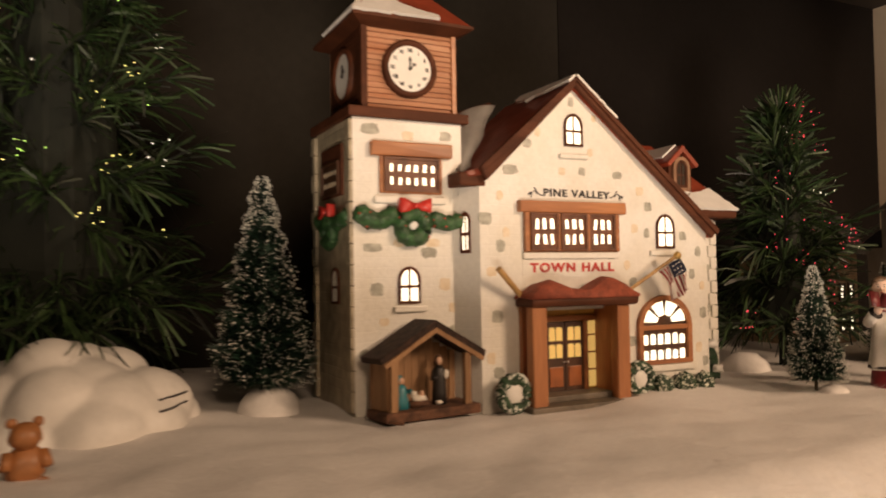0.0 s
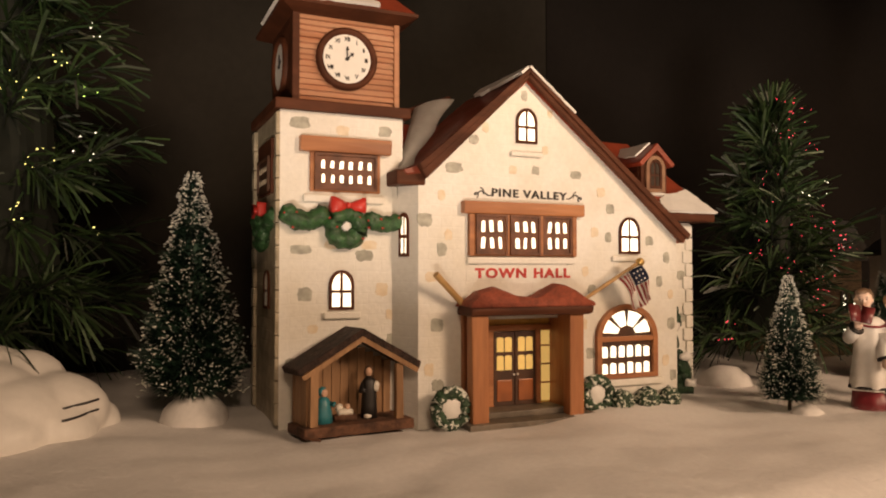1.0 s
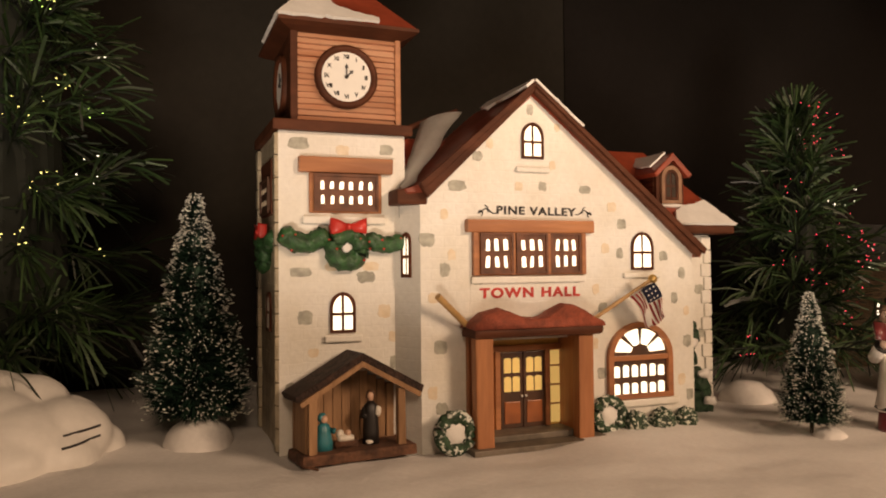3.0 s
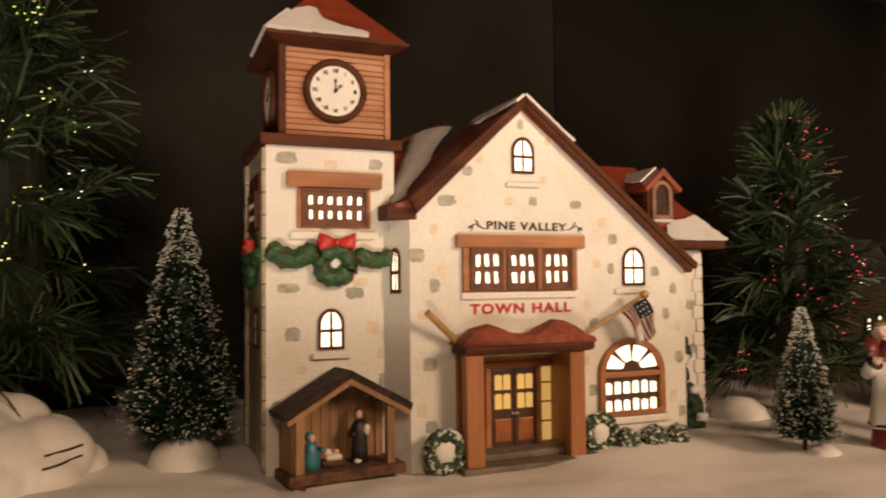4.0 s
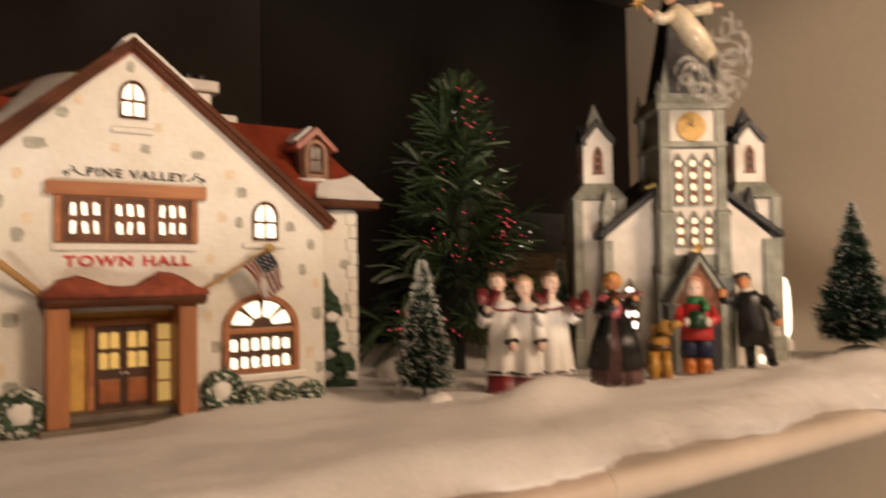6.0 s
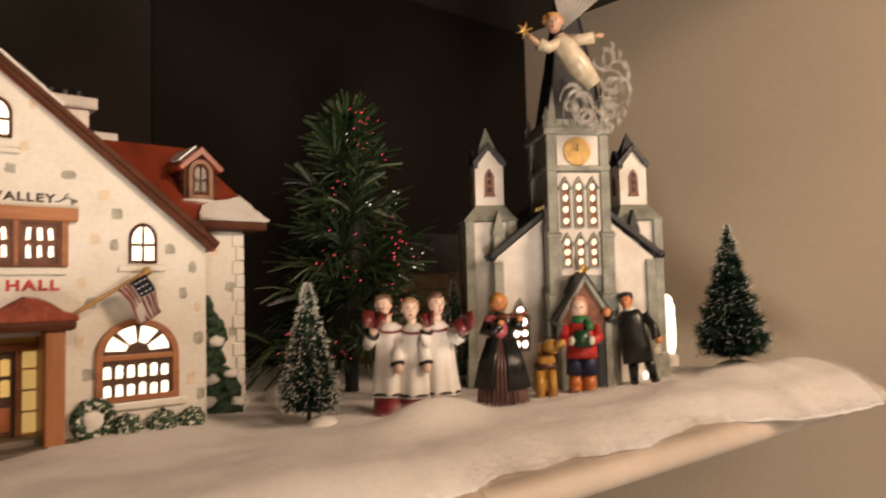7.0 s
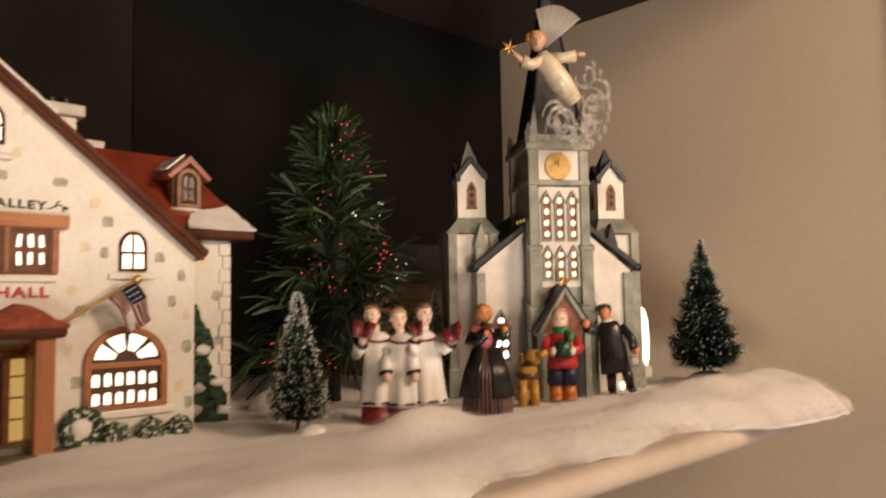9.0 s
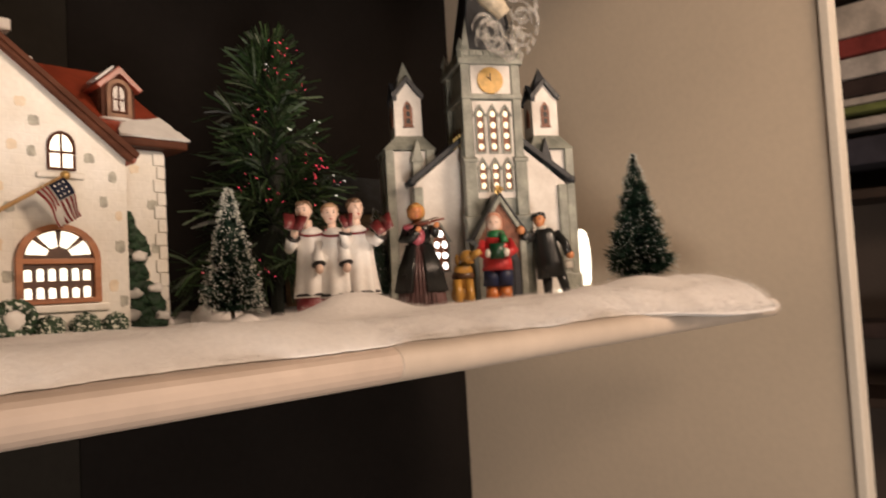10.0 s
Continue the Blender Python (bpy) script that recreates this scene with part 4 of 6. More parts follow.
part("jamb", box(0.2270, 0.2298, 0.3425, 0.3450, 0.0042, 0.0430, 0.0004), TIMBER, porch)
part("jamb", box(0.2545, 0.2572, 0.3425, 0.3450, 0.0042, 0.0430, 0.0004), TIMBER, porch)
part("sidelight", box(0.2576, 0.2632, 0.3440, 0.3452, 0.0060, 0.0420), PANE_DIM, porch, "amber lit sidelight")
for k in range(3):
    part("glazing_bar", box(0.2574, 0.2634, 0.3435, 0.3442, 0.0150 + k * 0.0095, 0.0158 + k * 0.0095), TIMBER, porch)
for s, x0 in ((0, 0.2302), (1, 0.2424)):
    door = part("door", box(x0, x0 + 0.0119, 0.3432, 0.3450, 0.0050, 0.0422, 0.0004), DARK_WOOD, porch, "dark brown door leaf with amber panes")
    for i in range(2):
        for j in range(2):
            part("pane", prism(arch(x0 + 0.0016 + i * 0.0046, x0 + 0.0054 + i * 0.0046, 0.0228 + j * 0.0092, 0.0302 + j * 0.0092, 6, rise=0.0008), 0.3428, 0.3434), PANE_DIM, door)
    part("panel", box(x0 + 0.0016, x0 + 0.0102, 0.3426, 0.3434, 0.0072, 0.0180, 0.0004), DOOR_PANEL, door, "orange panel")
    part("knob", blob((0.2412 + s * 0.0022, 0.3424, 0.0205), (0.0007,) * 3, 0, 1, 1), WHITE_PAINT, door, smooth=True)

# flag and poles
pole = part("flagpole", tube([(0.2738, 0.3300, 0.0575), (0.3042, 0.3237, 0.0767)], 0.0010, 10), POLE_WOOD, hall, "tan flagpole with gold ball")
part("finial", blob((0.3053, 0.3235, 0.0774), (0.0024,) * 3, 0.05, 1, 2), BRASS, pole, smooth=True)
part("flagpole", tube([(0.1908, 0.3250, 0.0712), (0.2070, 0.3310, 0.0575)], 0.0016, 10), POLE_WOOD, hall, "bare tan flagpole")
A, B, C, D = Vector((0.2922, 0.3250, 0.0688)), Vector((0.3032, 0.3215, 0.0757)), Vector((0.3132, 0.3230, 0.0580)), Vector((0.3035, 0.3242, 0.0522))


def cloth(u0, u1, v0, v1, off, n=8):
    bm = bmesh.new()
    rows = []
    for i in range(3):
        row = []
        for j in range(n + 1):
            u, v = u0 + (u1 - u0) * i / 2, v0 + (v1 - v0) * j / n
            p = (A.lerp(B, u)).lerp(D.lerp(C, u), v)
            p += Vector((0.0011 * math.sin(v * 5), -0.0013 * math.sin(u * 7 + v * 4) - off, 0))
            row.append(bm.verts.new(p))
        rows.append(row)
    for a, b in zip(rows, rows[1:]):
        for j in range(n):
            bm.faces.new((a[j], a[j + 1], b[j + 1], b[j]))
    bmesh.ops.solidify(bm, geom=bm.faces, thickness=0.0005)
    return bm


flag = part("flag", cloth(0, 1, 0, 1, 0.0, 12), WHITE_PAINT, pole, "small red, white and blue striped flag", smooth=True)
for k in range(7):
    part("stripe", cloth(k * 2 / 13, (k * 2 + 1) / 13, 0.0 if k < 3 else 0.42, 1, 0.0010, 10), FLAG_RED, flag, smooth=True)
canton = part("canton", cloth(0.46, 1.0, 0.0, 0.40, 0.0014, 6), NAVY, flag, smooth=True)
for i in range(3):
    for j in range(3):
        p = A.lerp(B, 0.56 + 0.16 * i).lerp(D.lerp(C, 0.56 + 0.16 * i), 0.07 + 0.13 * j)
        part("star", blob(p + Vector((0.0003, -0.0024, 0)), (0.0005, 0.0003, 0.0005), 0, 1, 1), WHITE_PAINT, canton)

# painted stones, one by one
rng = random.Random(7)


def painted_stone(x, z, w, h, y, parent, tan, axis="y"):
    n = 16
    pts = []
    for i in range(n):
        a = 2 * math.pi * i / n
        c, s = math.cos(a), math.sin(a)
        q = 1.02 / max(abs(c) ** 4 + abs(s) ** 4, 1e-6) ** (1 / 4)
        pts.append((x + w / 2 * c * q * rng.uniform(.84, 1.10), z + h / 2 * s * q * rng.uniform(.80, 1.10)))
    part("stone", prism(pts, y - rng.uniform(0.00012, 0.00025), y + 0.0005, axis), STONE_TAN if tan else STONE_GREY, parent)


STONES_F = "0.244,0.161,.0035,.0055,0 0.222,0.1435,.004,.005,1 0.2155,0.137,.0055,.0045,0 0.2375,0.123,.0045,.0045,1 0.2505,0.1235,.0045,.0045,0 0.2560,0.134,.0035,.0045,1 0.205,0.1225,.009,.005,0 0.2745,0.1225,.006,.0045,0 0.1985,0.1090,.004,.005,1 0.290,0.114,.005,.005,1 0.2960,0.1055,.0055,.005,0 0.2945,0.0905,.004,.0055,0 0.2860,0.0930,.005,.005,1 0.3215,0.0890,.005,.005,0 0.3330,0.0800,.004,.006,0 0.328,0.0670,.004,.006,0 0.3355,0.0600,.0035,.005,1 0.1900,0.0970,.0075,.0065,0 0.1985,0.0830,.0050,.0065,0 0.2020,0.0900,.004,.005,1 0.1930,0.0700,.006,.005,1 0.1960,0.0470,.0065,.0065,0 0.1920,0.0260,.005,.006,1 0.1965,0.0185,.0060,.0060,0 0.280,0.0725,.004,.005,1 0.284,0.0630,.005,.005,0 0.2790,0.0450,.004,.006,1 0.2830,0.0300,.005,.006,0 0.336,0.0440,.005,.0065,0 0.332,0.0240,.0045,.006,1 0.3370,0.0160,.004,.006,0 0.2155,0.0775,.007,.0035,0 0.2695,0.0775,.006,.0035,0 0.2590,0.1530,.003,.004,1".split()
for s in STONES_F:
    x, z, w, h, k = (float(q) for q in s.split(","))
    painted_stone(x, z, w, h, FY, wall, k > 0)
for s in "0.1330,0.1410,.0095,.0055,0 0.1535,0.1385,.0060,.0050,1 0.1745,0.1395,.0065,.0050,0 0.1335,0.0825,.0100,.0045,0 0.1665,0.0850,.008,.004,1 0.1640,0.0800,.0085,.0055,0 0.1480,0.0850,.006,.004,1 0.1358,0.0620,.0065,.0065,0 0.1730,0.0640,.0062,.0065,1 0.1290,0.0300,.005,.006,0 0.1780,0.0400,.005,.006,0 0.1770,0.0520,.004,.005,1 0.1395,0.0460,.005,.004,1 0.1400,0.1060,.007,.003,0".split():
    x, z, w, h, k = (float(q) for q in s.split(","))
    painted_stone(x, z, w, h, TY, tower, k > 0)
for s in "0.3560,0.090,.006,.005,1 0.3660,0.0700,.006,.006,0 0.3520,0.0600,.005,.006,1 0.3670,0.0450,.005,.005,0 0.3610,0.0300,.005,.006,1".split():
    x, z, w, h, k = (float(q) for q in s.split(","))
    painted_stone(x, z, w, h, 0.362, wing, k > 0)


# planting on the base
def wreath(cx, cz, r, y, name="wreath"):
    w = leafy_rope([(cx + r * math.cos(a), y, cz + r * math.sin(a)) for a in [i * math.pi / 10 for i in range(21)]], r * 0.42, hall, name, SNOWY_LEAF, seed=int(cx * 1e4))
    tagged(w, "green wreath with snow-white centre")
    part("snow_centre", blob((cx, y, cz), (r * 0.78, 0.0022, r * 0.78), 0.35, 3, 2, cx * 90), SNOW_PAINT, w, smooth=True)


wreath(0.1990, 0.0092, 0.0074, 0.3262)
wreath(0.2842, 0.0095, 0.0072, 0.3325)
for cx, r in ((0.2992, 0.0066), (0.3155, 0.0070), (0.3302, 0.0064)):
    bm = bmesh.new()
    rr = random.Random(int(cx * 1e4))
    blob((cx, 0.3310, 0.0040), (r, r * 0.8, r), 0.10, 2.0, 4, cx * 70, bm)
    for v in bm.verts:
        n = (v.co - Vector((cx, 0.3310, 0.0040))).normalized()
        v.co += n * r * 0.13 * math.sin(11 * math.atan2(n.x, n.z) + 2 * math.sin(9 * n.y)) * math.sin(14 * n.y + 3 * n.x)
    part("bush", bm, BUSH, hall, "round green bush flecked with snow", smooth=True)
bm = bmesh.new()
rr = random.Random(5)
for k in range(120):
    t = rr.random()
    x, z = 0.3585 - 0.0070 * t + 0.0035 * math.sin(t * 11) * (1 - 0.4 * t) + rr.uniform(-.0075, .0075) * (1.1 - t), 0.001 + 0.063 * t
    blob((x, 0.3592 + rr.uniform(-.0015, .001), z), (0.0042 * (1.2 - .6 * t), 0.0018, 0.0034 * (1.2 - .6 * t)), 0.7, 3, 2, k, bm)
ivy = part("ivy", bm, LEAF, hall, "dark green ivy climbing the corner, dusted with snow", smooth=True)
for x, z in ((0.3545, 0.0400), (0.3630, 0.0225), (0.3515, 0.0200), (0.3670, 0.0070), (0.3500, 0.0080)):
    part("snow_clump", blob((x, 0.3555, z), (0.0044, 0.0016, 0.0028), 0.7, 3, 2, x * 900), SNOW_PAINT, ivy, smooth=True)

# ---- crib stable in front of the tower ----
STABLE_WOOD = mat("pale_brown_wood", (0.36, 0.20, 0.095), 0.65, var=0.25, scale=120, bump=0.6, bump_scale=420, stretch=(1, 1, 0.15), alt=(0.22, 0.115, 0.05))
STABLE_ROOF = mat("dark_brown_bark_roof", (0.055, 0.026, 0.016), 0.8, var=0.35, scale=240, bump=1.0, bump_scale=650, dist=0.0012)
EARTH = mat("brown_earth_base", (0.16, 0.07, 0.035), 0.8, var=0.3, scale=160, bump=0.8, bump_scale=500, dist=0.001)
stable = thing("nativity_stable", (0.154, 0.334, 0.0), "small open brown wooden stable standing before the tower", "stable")
part("base", wobble(box(0.1250, 0.1835, 0.3165, 0.3484, -0.0010, 0.0040, 0.0012), 0.0008, 90, 2), EARTH, stable)
for k in range(11):
    x = 0.1285 + k * 0.00475
    top = 0.0265 + 0.0135 * (1 - abs(x + 0.0024 - 0.1552) / 0.0275)
    part("back_plank", box(x, x + 0.0045, 0.3458, 0.3478, 0.0040, top, 0.0003), STABLE_WOOD, stable)
for x, y in ((0.1285, 0.3190), (0.1742, 0.3190), (0.1272, 0.3440), (0.1762, 0.3440)):
    part("post", wobble(box(x, x + 0.0042, y, y + 0.0040, 0.0030, 0.0290, 0.0005), 0.0004, 80, x * 90), STABLE_WOOD, stable)
part("side_wall", box(0.1275, 0.1287, 0.3232, 0.3440, 0.0040, 0.0260), STABLE_WOOD, stable)
for s in (-1, 1):
    a, b = (0.1552, 0.0418), (0.1552 + s * 0.0320, 0.0258)
    n = Vector((-(b[1] - a[1]), 0, b[0] - a[0])).normalized() * (0.0034 if s > 0 else -0.0034)
    r = part("roof_slope", wobble(prism([a, b, (b[0] + n.x, b[1] + n.z), (a[0], a[1] + 0.0040)], 0.3185, 0.3487, bev=0.0004), 0.0009, 150, s), STABLE_ROOF, stable, "dark rough shingled roof")
    part("fascia", prism([(a[0], a[1] + 0.0006), (b[0] - s * 0.0006, b[1] + 0.0006), (b[0] - s * 0.0016, b[1] - 0.0014), (a[0], a[1] - 0.0019)], 0.3172, 0.3187), STABLE_WOOD, r, "pale wooden fascia")
part("twig", tube([(0.1240, 0.3120, 0.0010), (0.1290, 0.3040, 0.0004)], 0.0007, 6), EARTH, stable)

stable.matrix_world = Matrix.Translation((0.1535, 0.3352, 0.0025)) @ Matrix.Rotation(radians(8), 4, "Z") @ Matrix.Diagonal((0.90, 0.64, 0.98, 1))


class Figure:
    """Collects shapes in several colours into one plain mesh."""

    def __init__(self):
        self.bm, self.mats = bmesh.new(), []

    def put(self, material, build, *args, **kw):
        n = len(self.bm.faces)
        build(*args, bm=self.bm, **kw)
        if material not in self.mats:
            self.mats.append(material)
        self.bm.faces.ensure_lookup_table()
        for f in self.bm.faces[n:]:
            f.material_index = self.mats.index(material)

    def done(self, name, m, label, category="figurine", group=""):
        ob = solo(name, self.bm, self.mats, label, category, "", True, group)
        ob.matrix_world = m
        return ob


def paint(name, col, rough=0.4, **kw):
    return mat(name, col, rough, var=kw.pop("var", 0.12), scale=220, bump=0.25, bump_scale=500, coat=0.25, **kw)


SKIN = paint("flesh_paint", (0.72, 0.45, 0.31))
SKIN_ORANGE = paint("orange_flesh_paint", (0.66, 0.27, 0.10))
HAIR_BROWN = paint("brown_hair_paint", (0.11, 0.055, 0.025))
HAIR_BLOND = paint("blond_hair_paint", (0.60, 0.30, 0.07))
TEAL = paint("teal_paint", (0.03, 0.20, 0.24))
ROBE_WHITE = paint("white_surplice_paint", (0.88, 0.865, 0.83), var=0.05, alt=(0.83, 0.79, 0.74))
MAROON = paint("maroon_paint", (0.24, 0.028, 0.035))
COAT_BLACK = paint("black_coat_paint", (0.016, 0.017, 0.016), 0.3)
PINK = paint("dusty_pink_paint", (0.48, 0.10, 0.13))
BROWN_SKIRT = paint("plum_brown_skirt_paint", (0.16, 0.085, 0.08))
SCARF_GREEN = paint("green_paint", (0.03, 0.20, 0.06))
COAT_RED = paint("red_coat_paint", (0.58, 0.035, 0.035))
BOOT = paint("orange_boot_paint", (0.58, 0.19, 0.04))
DOG_TAN = paint("yellow_tan_dog_paint", (0.55, 0.29, 0.05))
VIOLIN = paint("red_brown_violin", (0.20, 0.045, 0.02), 0.3)
GINGER = paint("ginger_brown_fur", (0.40, 0.16, 0.05), 0.6)
HOOD = paint("salmon_hood_paint", (0.66, 0.33, 0.22))
DEEP_GREEN = paint("deep_green_book_paint", (0.010, 0.055, 0.022), 0.35)
WHITE_FIG = paint("white_figure_paint", (0.78, 0.72, 0.62))

f = Figure()
f.put(TEAL, lathe, [(0.0048, 0), (0.0046, 0.004), (0.0036, 0.009), (0.0030, 0.012), (0.0012, 0.0135)], (0, 0, 0), 14)
f.put(SKIN, blob, (0, -0.0006, 0.0150), (0.0019, 0.0019, 0.0022), 0.05)
f.put(TEAL, blob, (-0.0004, 0.0006, 0.0156), (0.0025, 0.0022, 0.0026), 0.1)
f.put(TEAL, tube, [(0.002, -0.001, 0.0105), (0.0045, -0.003, 0.0085), (0.0035, -0.0045, 0.010)], 0.0011)
f.done("kneeling_figurine", pose(0.1400, 0.3310, 0.0062, 0, 0, 20) @ Matrix.Diagonal((0.88, 0.8, 0.88, 1)), "tiny kneeling teal-robed figurine inside the stable")
f = Figure()
f.put(WHITE_FIG, blob, (0, 0, 0.0046), (0.0045, 0.0030, 0.0022), 0.4, 3)
f.put(EARTH, box, -0.0055, 0.0055, -0.0028, 0.0028, 0.0, 0.0034)
f.put(SKIN, blob, (0.001, -0.001, 0.0072), (0.0014, 0.0014, 0.0016), 0.1)
f.put(WHITE_FIG, blob, (-0.0028, 0.001, 0.0066), (0.002, 0.0018, 0.0022), 0.3)
f.done("manger_figurine", pose(0.1500, 0.3320, 0.0062) @ Matrix.Diagonal((0.9, 0.8, 0.9, 1)), "tiny white and brown manger piece inside the stable")
f = Figure()
f.put(BLACK, lathe, [(0.0042, 0), (0.0040, 0.006), (0.0036, 0.013), (0.0034, 0.0175), (0.0014, 0.0195)], (0, 0, 0), 14)
f.put(HAIR_BROWN, blob, (0, 0.0004, 0.0222), (0.0024, 0.0024, 0.0028), 0.1)
f.put(SKIN, blob, (-0.0004, -0.0010, 0.0218), (0.0018, 0.0017, 0.0022), 0.05)
f.put(BLACK, tube, [(-0.003, 0, 0.0165), (-0.0048, -0.002, 0.013), (-0.003, -0.0042, 0.0135)], 0.0012)
f.put(WHITE_FIG, blob, (0.003, -0.0022, 0.0150), (0.0017, 0.0014, 0.0026), 0.3)
f.put(WHITE_FIG, blob, (-0.0014, -0.0026, 0.0014), (0.0022, 0.002, 0.0014), 0.3)
f.done("standing_figurine", pose(0.1622, 0.3352, 0.0062) @ Matrix.Diagonal((0.92, 0.8, 0.96, 1)), "tiny standing dark-robed figurine inside the stable")

# ---- church ----
CH_WHITE = mat("white_glazed_church_wall", (0.79, 0.75, 0.69), 0.42, var=0.06, scale=60, bump=0.25, bump_scale=380, coat=0.2, alt=(0.62, 0.57, 0.51))
CH_GREY = mat("grey_green_glazed_stonework", (0.34, 0.35, 0.295), 0.45, var=0.16, scale=90, bump=0.4, bump_scale=420, coat=0.25, alt=(0.19, 0.20, 0.17))
CH_ROOF = mat("blue_black_glazed_roof", (0.026, 0.031, 0.038), 0.48, var=0.25, scale=120, bump=0.5, bump_scale=400, coat=0.1)
CH_RUST = mat("rust_brown_glaze", (0.26, 0.095, 0.045), 0.5, var=0.2, scale=140, coat=0.2)
DIAL_GOLD = mat("gold_yellow_dial", (0.76, 0.47, 0.13), 0.4, var=0.12, scale=200, bump=0.2, coat=0.2)
STRIPE_DOOR = mat("dark_slate_door", (0.045, 0.05, 0.062), 0.4, var=0.2, scale=140, coat=0.2)
church = thing("church_ornament", (0.5777, 0.2840, 0.003), "glazed ceramic miniature grey and white church with tall clock tower", "ornament", rz=-32.2)
nave = part("nave_wall", prism([(-0.0570, -0.003), (0.0545, -0.003), (0.0545, 0.0815), (0.0, 0.1265), (-0.0570, 0.0815)], 0.0, 0.105), CH_WHITE, church, "white glazed gable wall")
for s in (-1, 1):
    part("nave_roof", prism([(0, 0.1320), (s * 0.0612, 0.0850), (s * 0.0600, 0.0808), (0, 0.1272)], -0.0030, 0.1070, bev=0.0005), CH_ROOF, nave, "blue-black roof edge")
    part("kneeler", blob((s * 0.0590, -0.0010, 0.0835), (0.0036, 0.0030, 0.0030), 0.25, 3, 2, s), CH_ROOF, nave, smooth=True)
    part("corner_buttress", box(s * 0.0530 - 0.0014 - 0.0032, s * 0.0530 - 0.0014 + 0.0032, -0.0028, 0.004, -0.003, 0.0800, 0.0007), CH_GREY, nave)
    part("plinth", box(s * 0.0530 - 0.0014 - 0.0038, s * 0.0530 - 0.0014 + 0.0038, -0.0036, 0.005, -0.003, 0.0170, 0.0008), CH_GREY, nave)
ctower = part("tower", box(-0.0205, 0.0180, -0.0120, 0.0300, -0.003, 0.1665), CH_GREY, church, "square grey clock tower")
part("tower_panel", box(-0.0160, 0.0130, -0.0128, -0.0118, 0.0700, 0.1375), CH_WHITE, ctower, "white front panel")
part("tower_panel", box(-0.0158, 0.0130, -0.0128, -0.0118, 0.1425, 0.1630), CH_WHITE, ctower)
for s in (-1, 1):
    for z0, z1, w, d in ((-0.003, 0.0560, 0.0108, 0.0056), (0.0560, 0.0960, 0.0086, 0.0038), (0.0960, 0.1660, 0.0064, 0.0022)):
        b = part("buttress", box((s * 0.0182 - 0.0018) - w / 2, (s * 0.0182 - 0.0018) + w / 2, -0.0120 - d, -0.0100, z0, z1, 0.0006), CH_GREY, ctower)
        part("weathering", prism([(-0.0120 - d - 0.0009, z1 - 0.0012), (-0.0100, z1 - 0.0012), (-0.0100, z1 + 0.0042), (-0.0120 - d - 0.0009, z1 + 0.0008)], (s * 0.0182 - 0.0018) - w / 2 - 0.0006, (s * 0.0182 - 0.0018) + w / 2 + 0.0006, "x"), CH_GREY, b)
    part("side_buttress", box((s * 0.0204 - 0.0014) - 0.0020, (s * 0.0204 - 0.0014) + 0.0020, -0.0105, -0.0050, -0.003, 0.1150, 0.0006), CH_GREY, ctower)
    part("side_buttress", box((s * 0.0204 - 0.0014) - 0.0020, (s * 0.0204 - 0.0014) + 0.0020, 0.0230, 0.0290, 0.08, 0.1650, 0.0006), CH_GREY, ctower)
part("string_course", box(-0.0236, 0.0202, -0.0150, 0.0326, 0.1386, 0.1422, 0.0007), CH_GREY, ctower)
part("cornice", box(-0.0250, 0.0218, -0.0158, 0.0340, 0.1628, 0.1672, 0.0009), CH_GREY, ctower)
part("parapet", box(-0.0222, 0.0190, -0.0134, 0.0314, 0.1672, 0.1735, 0.0006), CH_GREY, ctower)
for k in range(8):
    part("merlon", box(-0.0212 + k * 0.0050, -0.0178 + k * 0.0050, -0.0142, -0.0126, 0.1690, 0.1724, 0.0003), CH_GREY, ctower)
for sx in (-1, 1):
    for yy in (-0.0125, 0.0300):
        part("pinnacle", lathe([(0.0026, 0), (0.0022, 0.005), (0.0030, 0.006), (0.0002, 0.0145)], (sx * 0.0205 - 0.0016, yy, 0.1675), 4), CH_GREY, ctower)
bm = bmesh.new()
b4 = [bm.verts.new((x, y, 0.1730)) for x, y in ((-0.0185, -0.0100), (0.0185, -0.0100), (0.0185, 0.0280), (-0.0185, 0.0280))]
ap = bm.verts.new((0, 0.009, 0.300))
for i in range(4):
    bm.faces.new((b4[i], b4[(i + 1) % 4], ap))
bm.faces.new(b4[::-1])
spire = part("spire", bm, CH_ROOF, church, "tall blue-black spire")
for s in (-1, 1):
    part("rib", tube([(s * 0.0185, -0.0100, 0.1732), (s * 0.0010, 0.008, 0.294)], 0.0010, 6), CH_ROOF, spire)
    part("broach", prism([(s * 0.0185 - 0.003, 0.1730), (s * 0.0185 + 0.003, 0.1730), (s * 0.0175, 0.1960)], -0.0125, -0.0085), CH_GREY, spire)
n = 28
cl = part("clock", prism([(-0.0020 + 0.0094 * math.cos(2 * math.pi * i / n), 0.1518 + 0.0093 * math.sin(2 * math.pi * i / n)) for i in range(n)], -0.0142, -0.0126, bev=0.0003), DIAL_GOLD, ctower, "gold clock dial")
part("hand", box(-0.0023, -0.0017, -0.0147, -0.0141, 0.1516, 0.1566), BLACK, cl)
part("hand", prism([(-0.0016, 0.1514), (-0.0021, 0.1519), (-0.0049, 0.1541), (-0.0045, 0.1545)], -0.0147, -0.0141), BLACK, cl)


PANE_WARM = mat("lit_warm_pane", (0.9, 0.75, 0.5), 0.4, var=0.1, scale=300, bump=0.05, emit=(1.0, 0.80, 0.52), power=1.25)


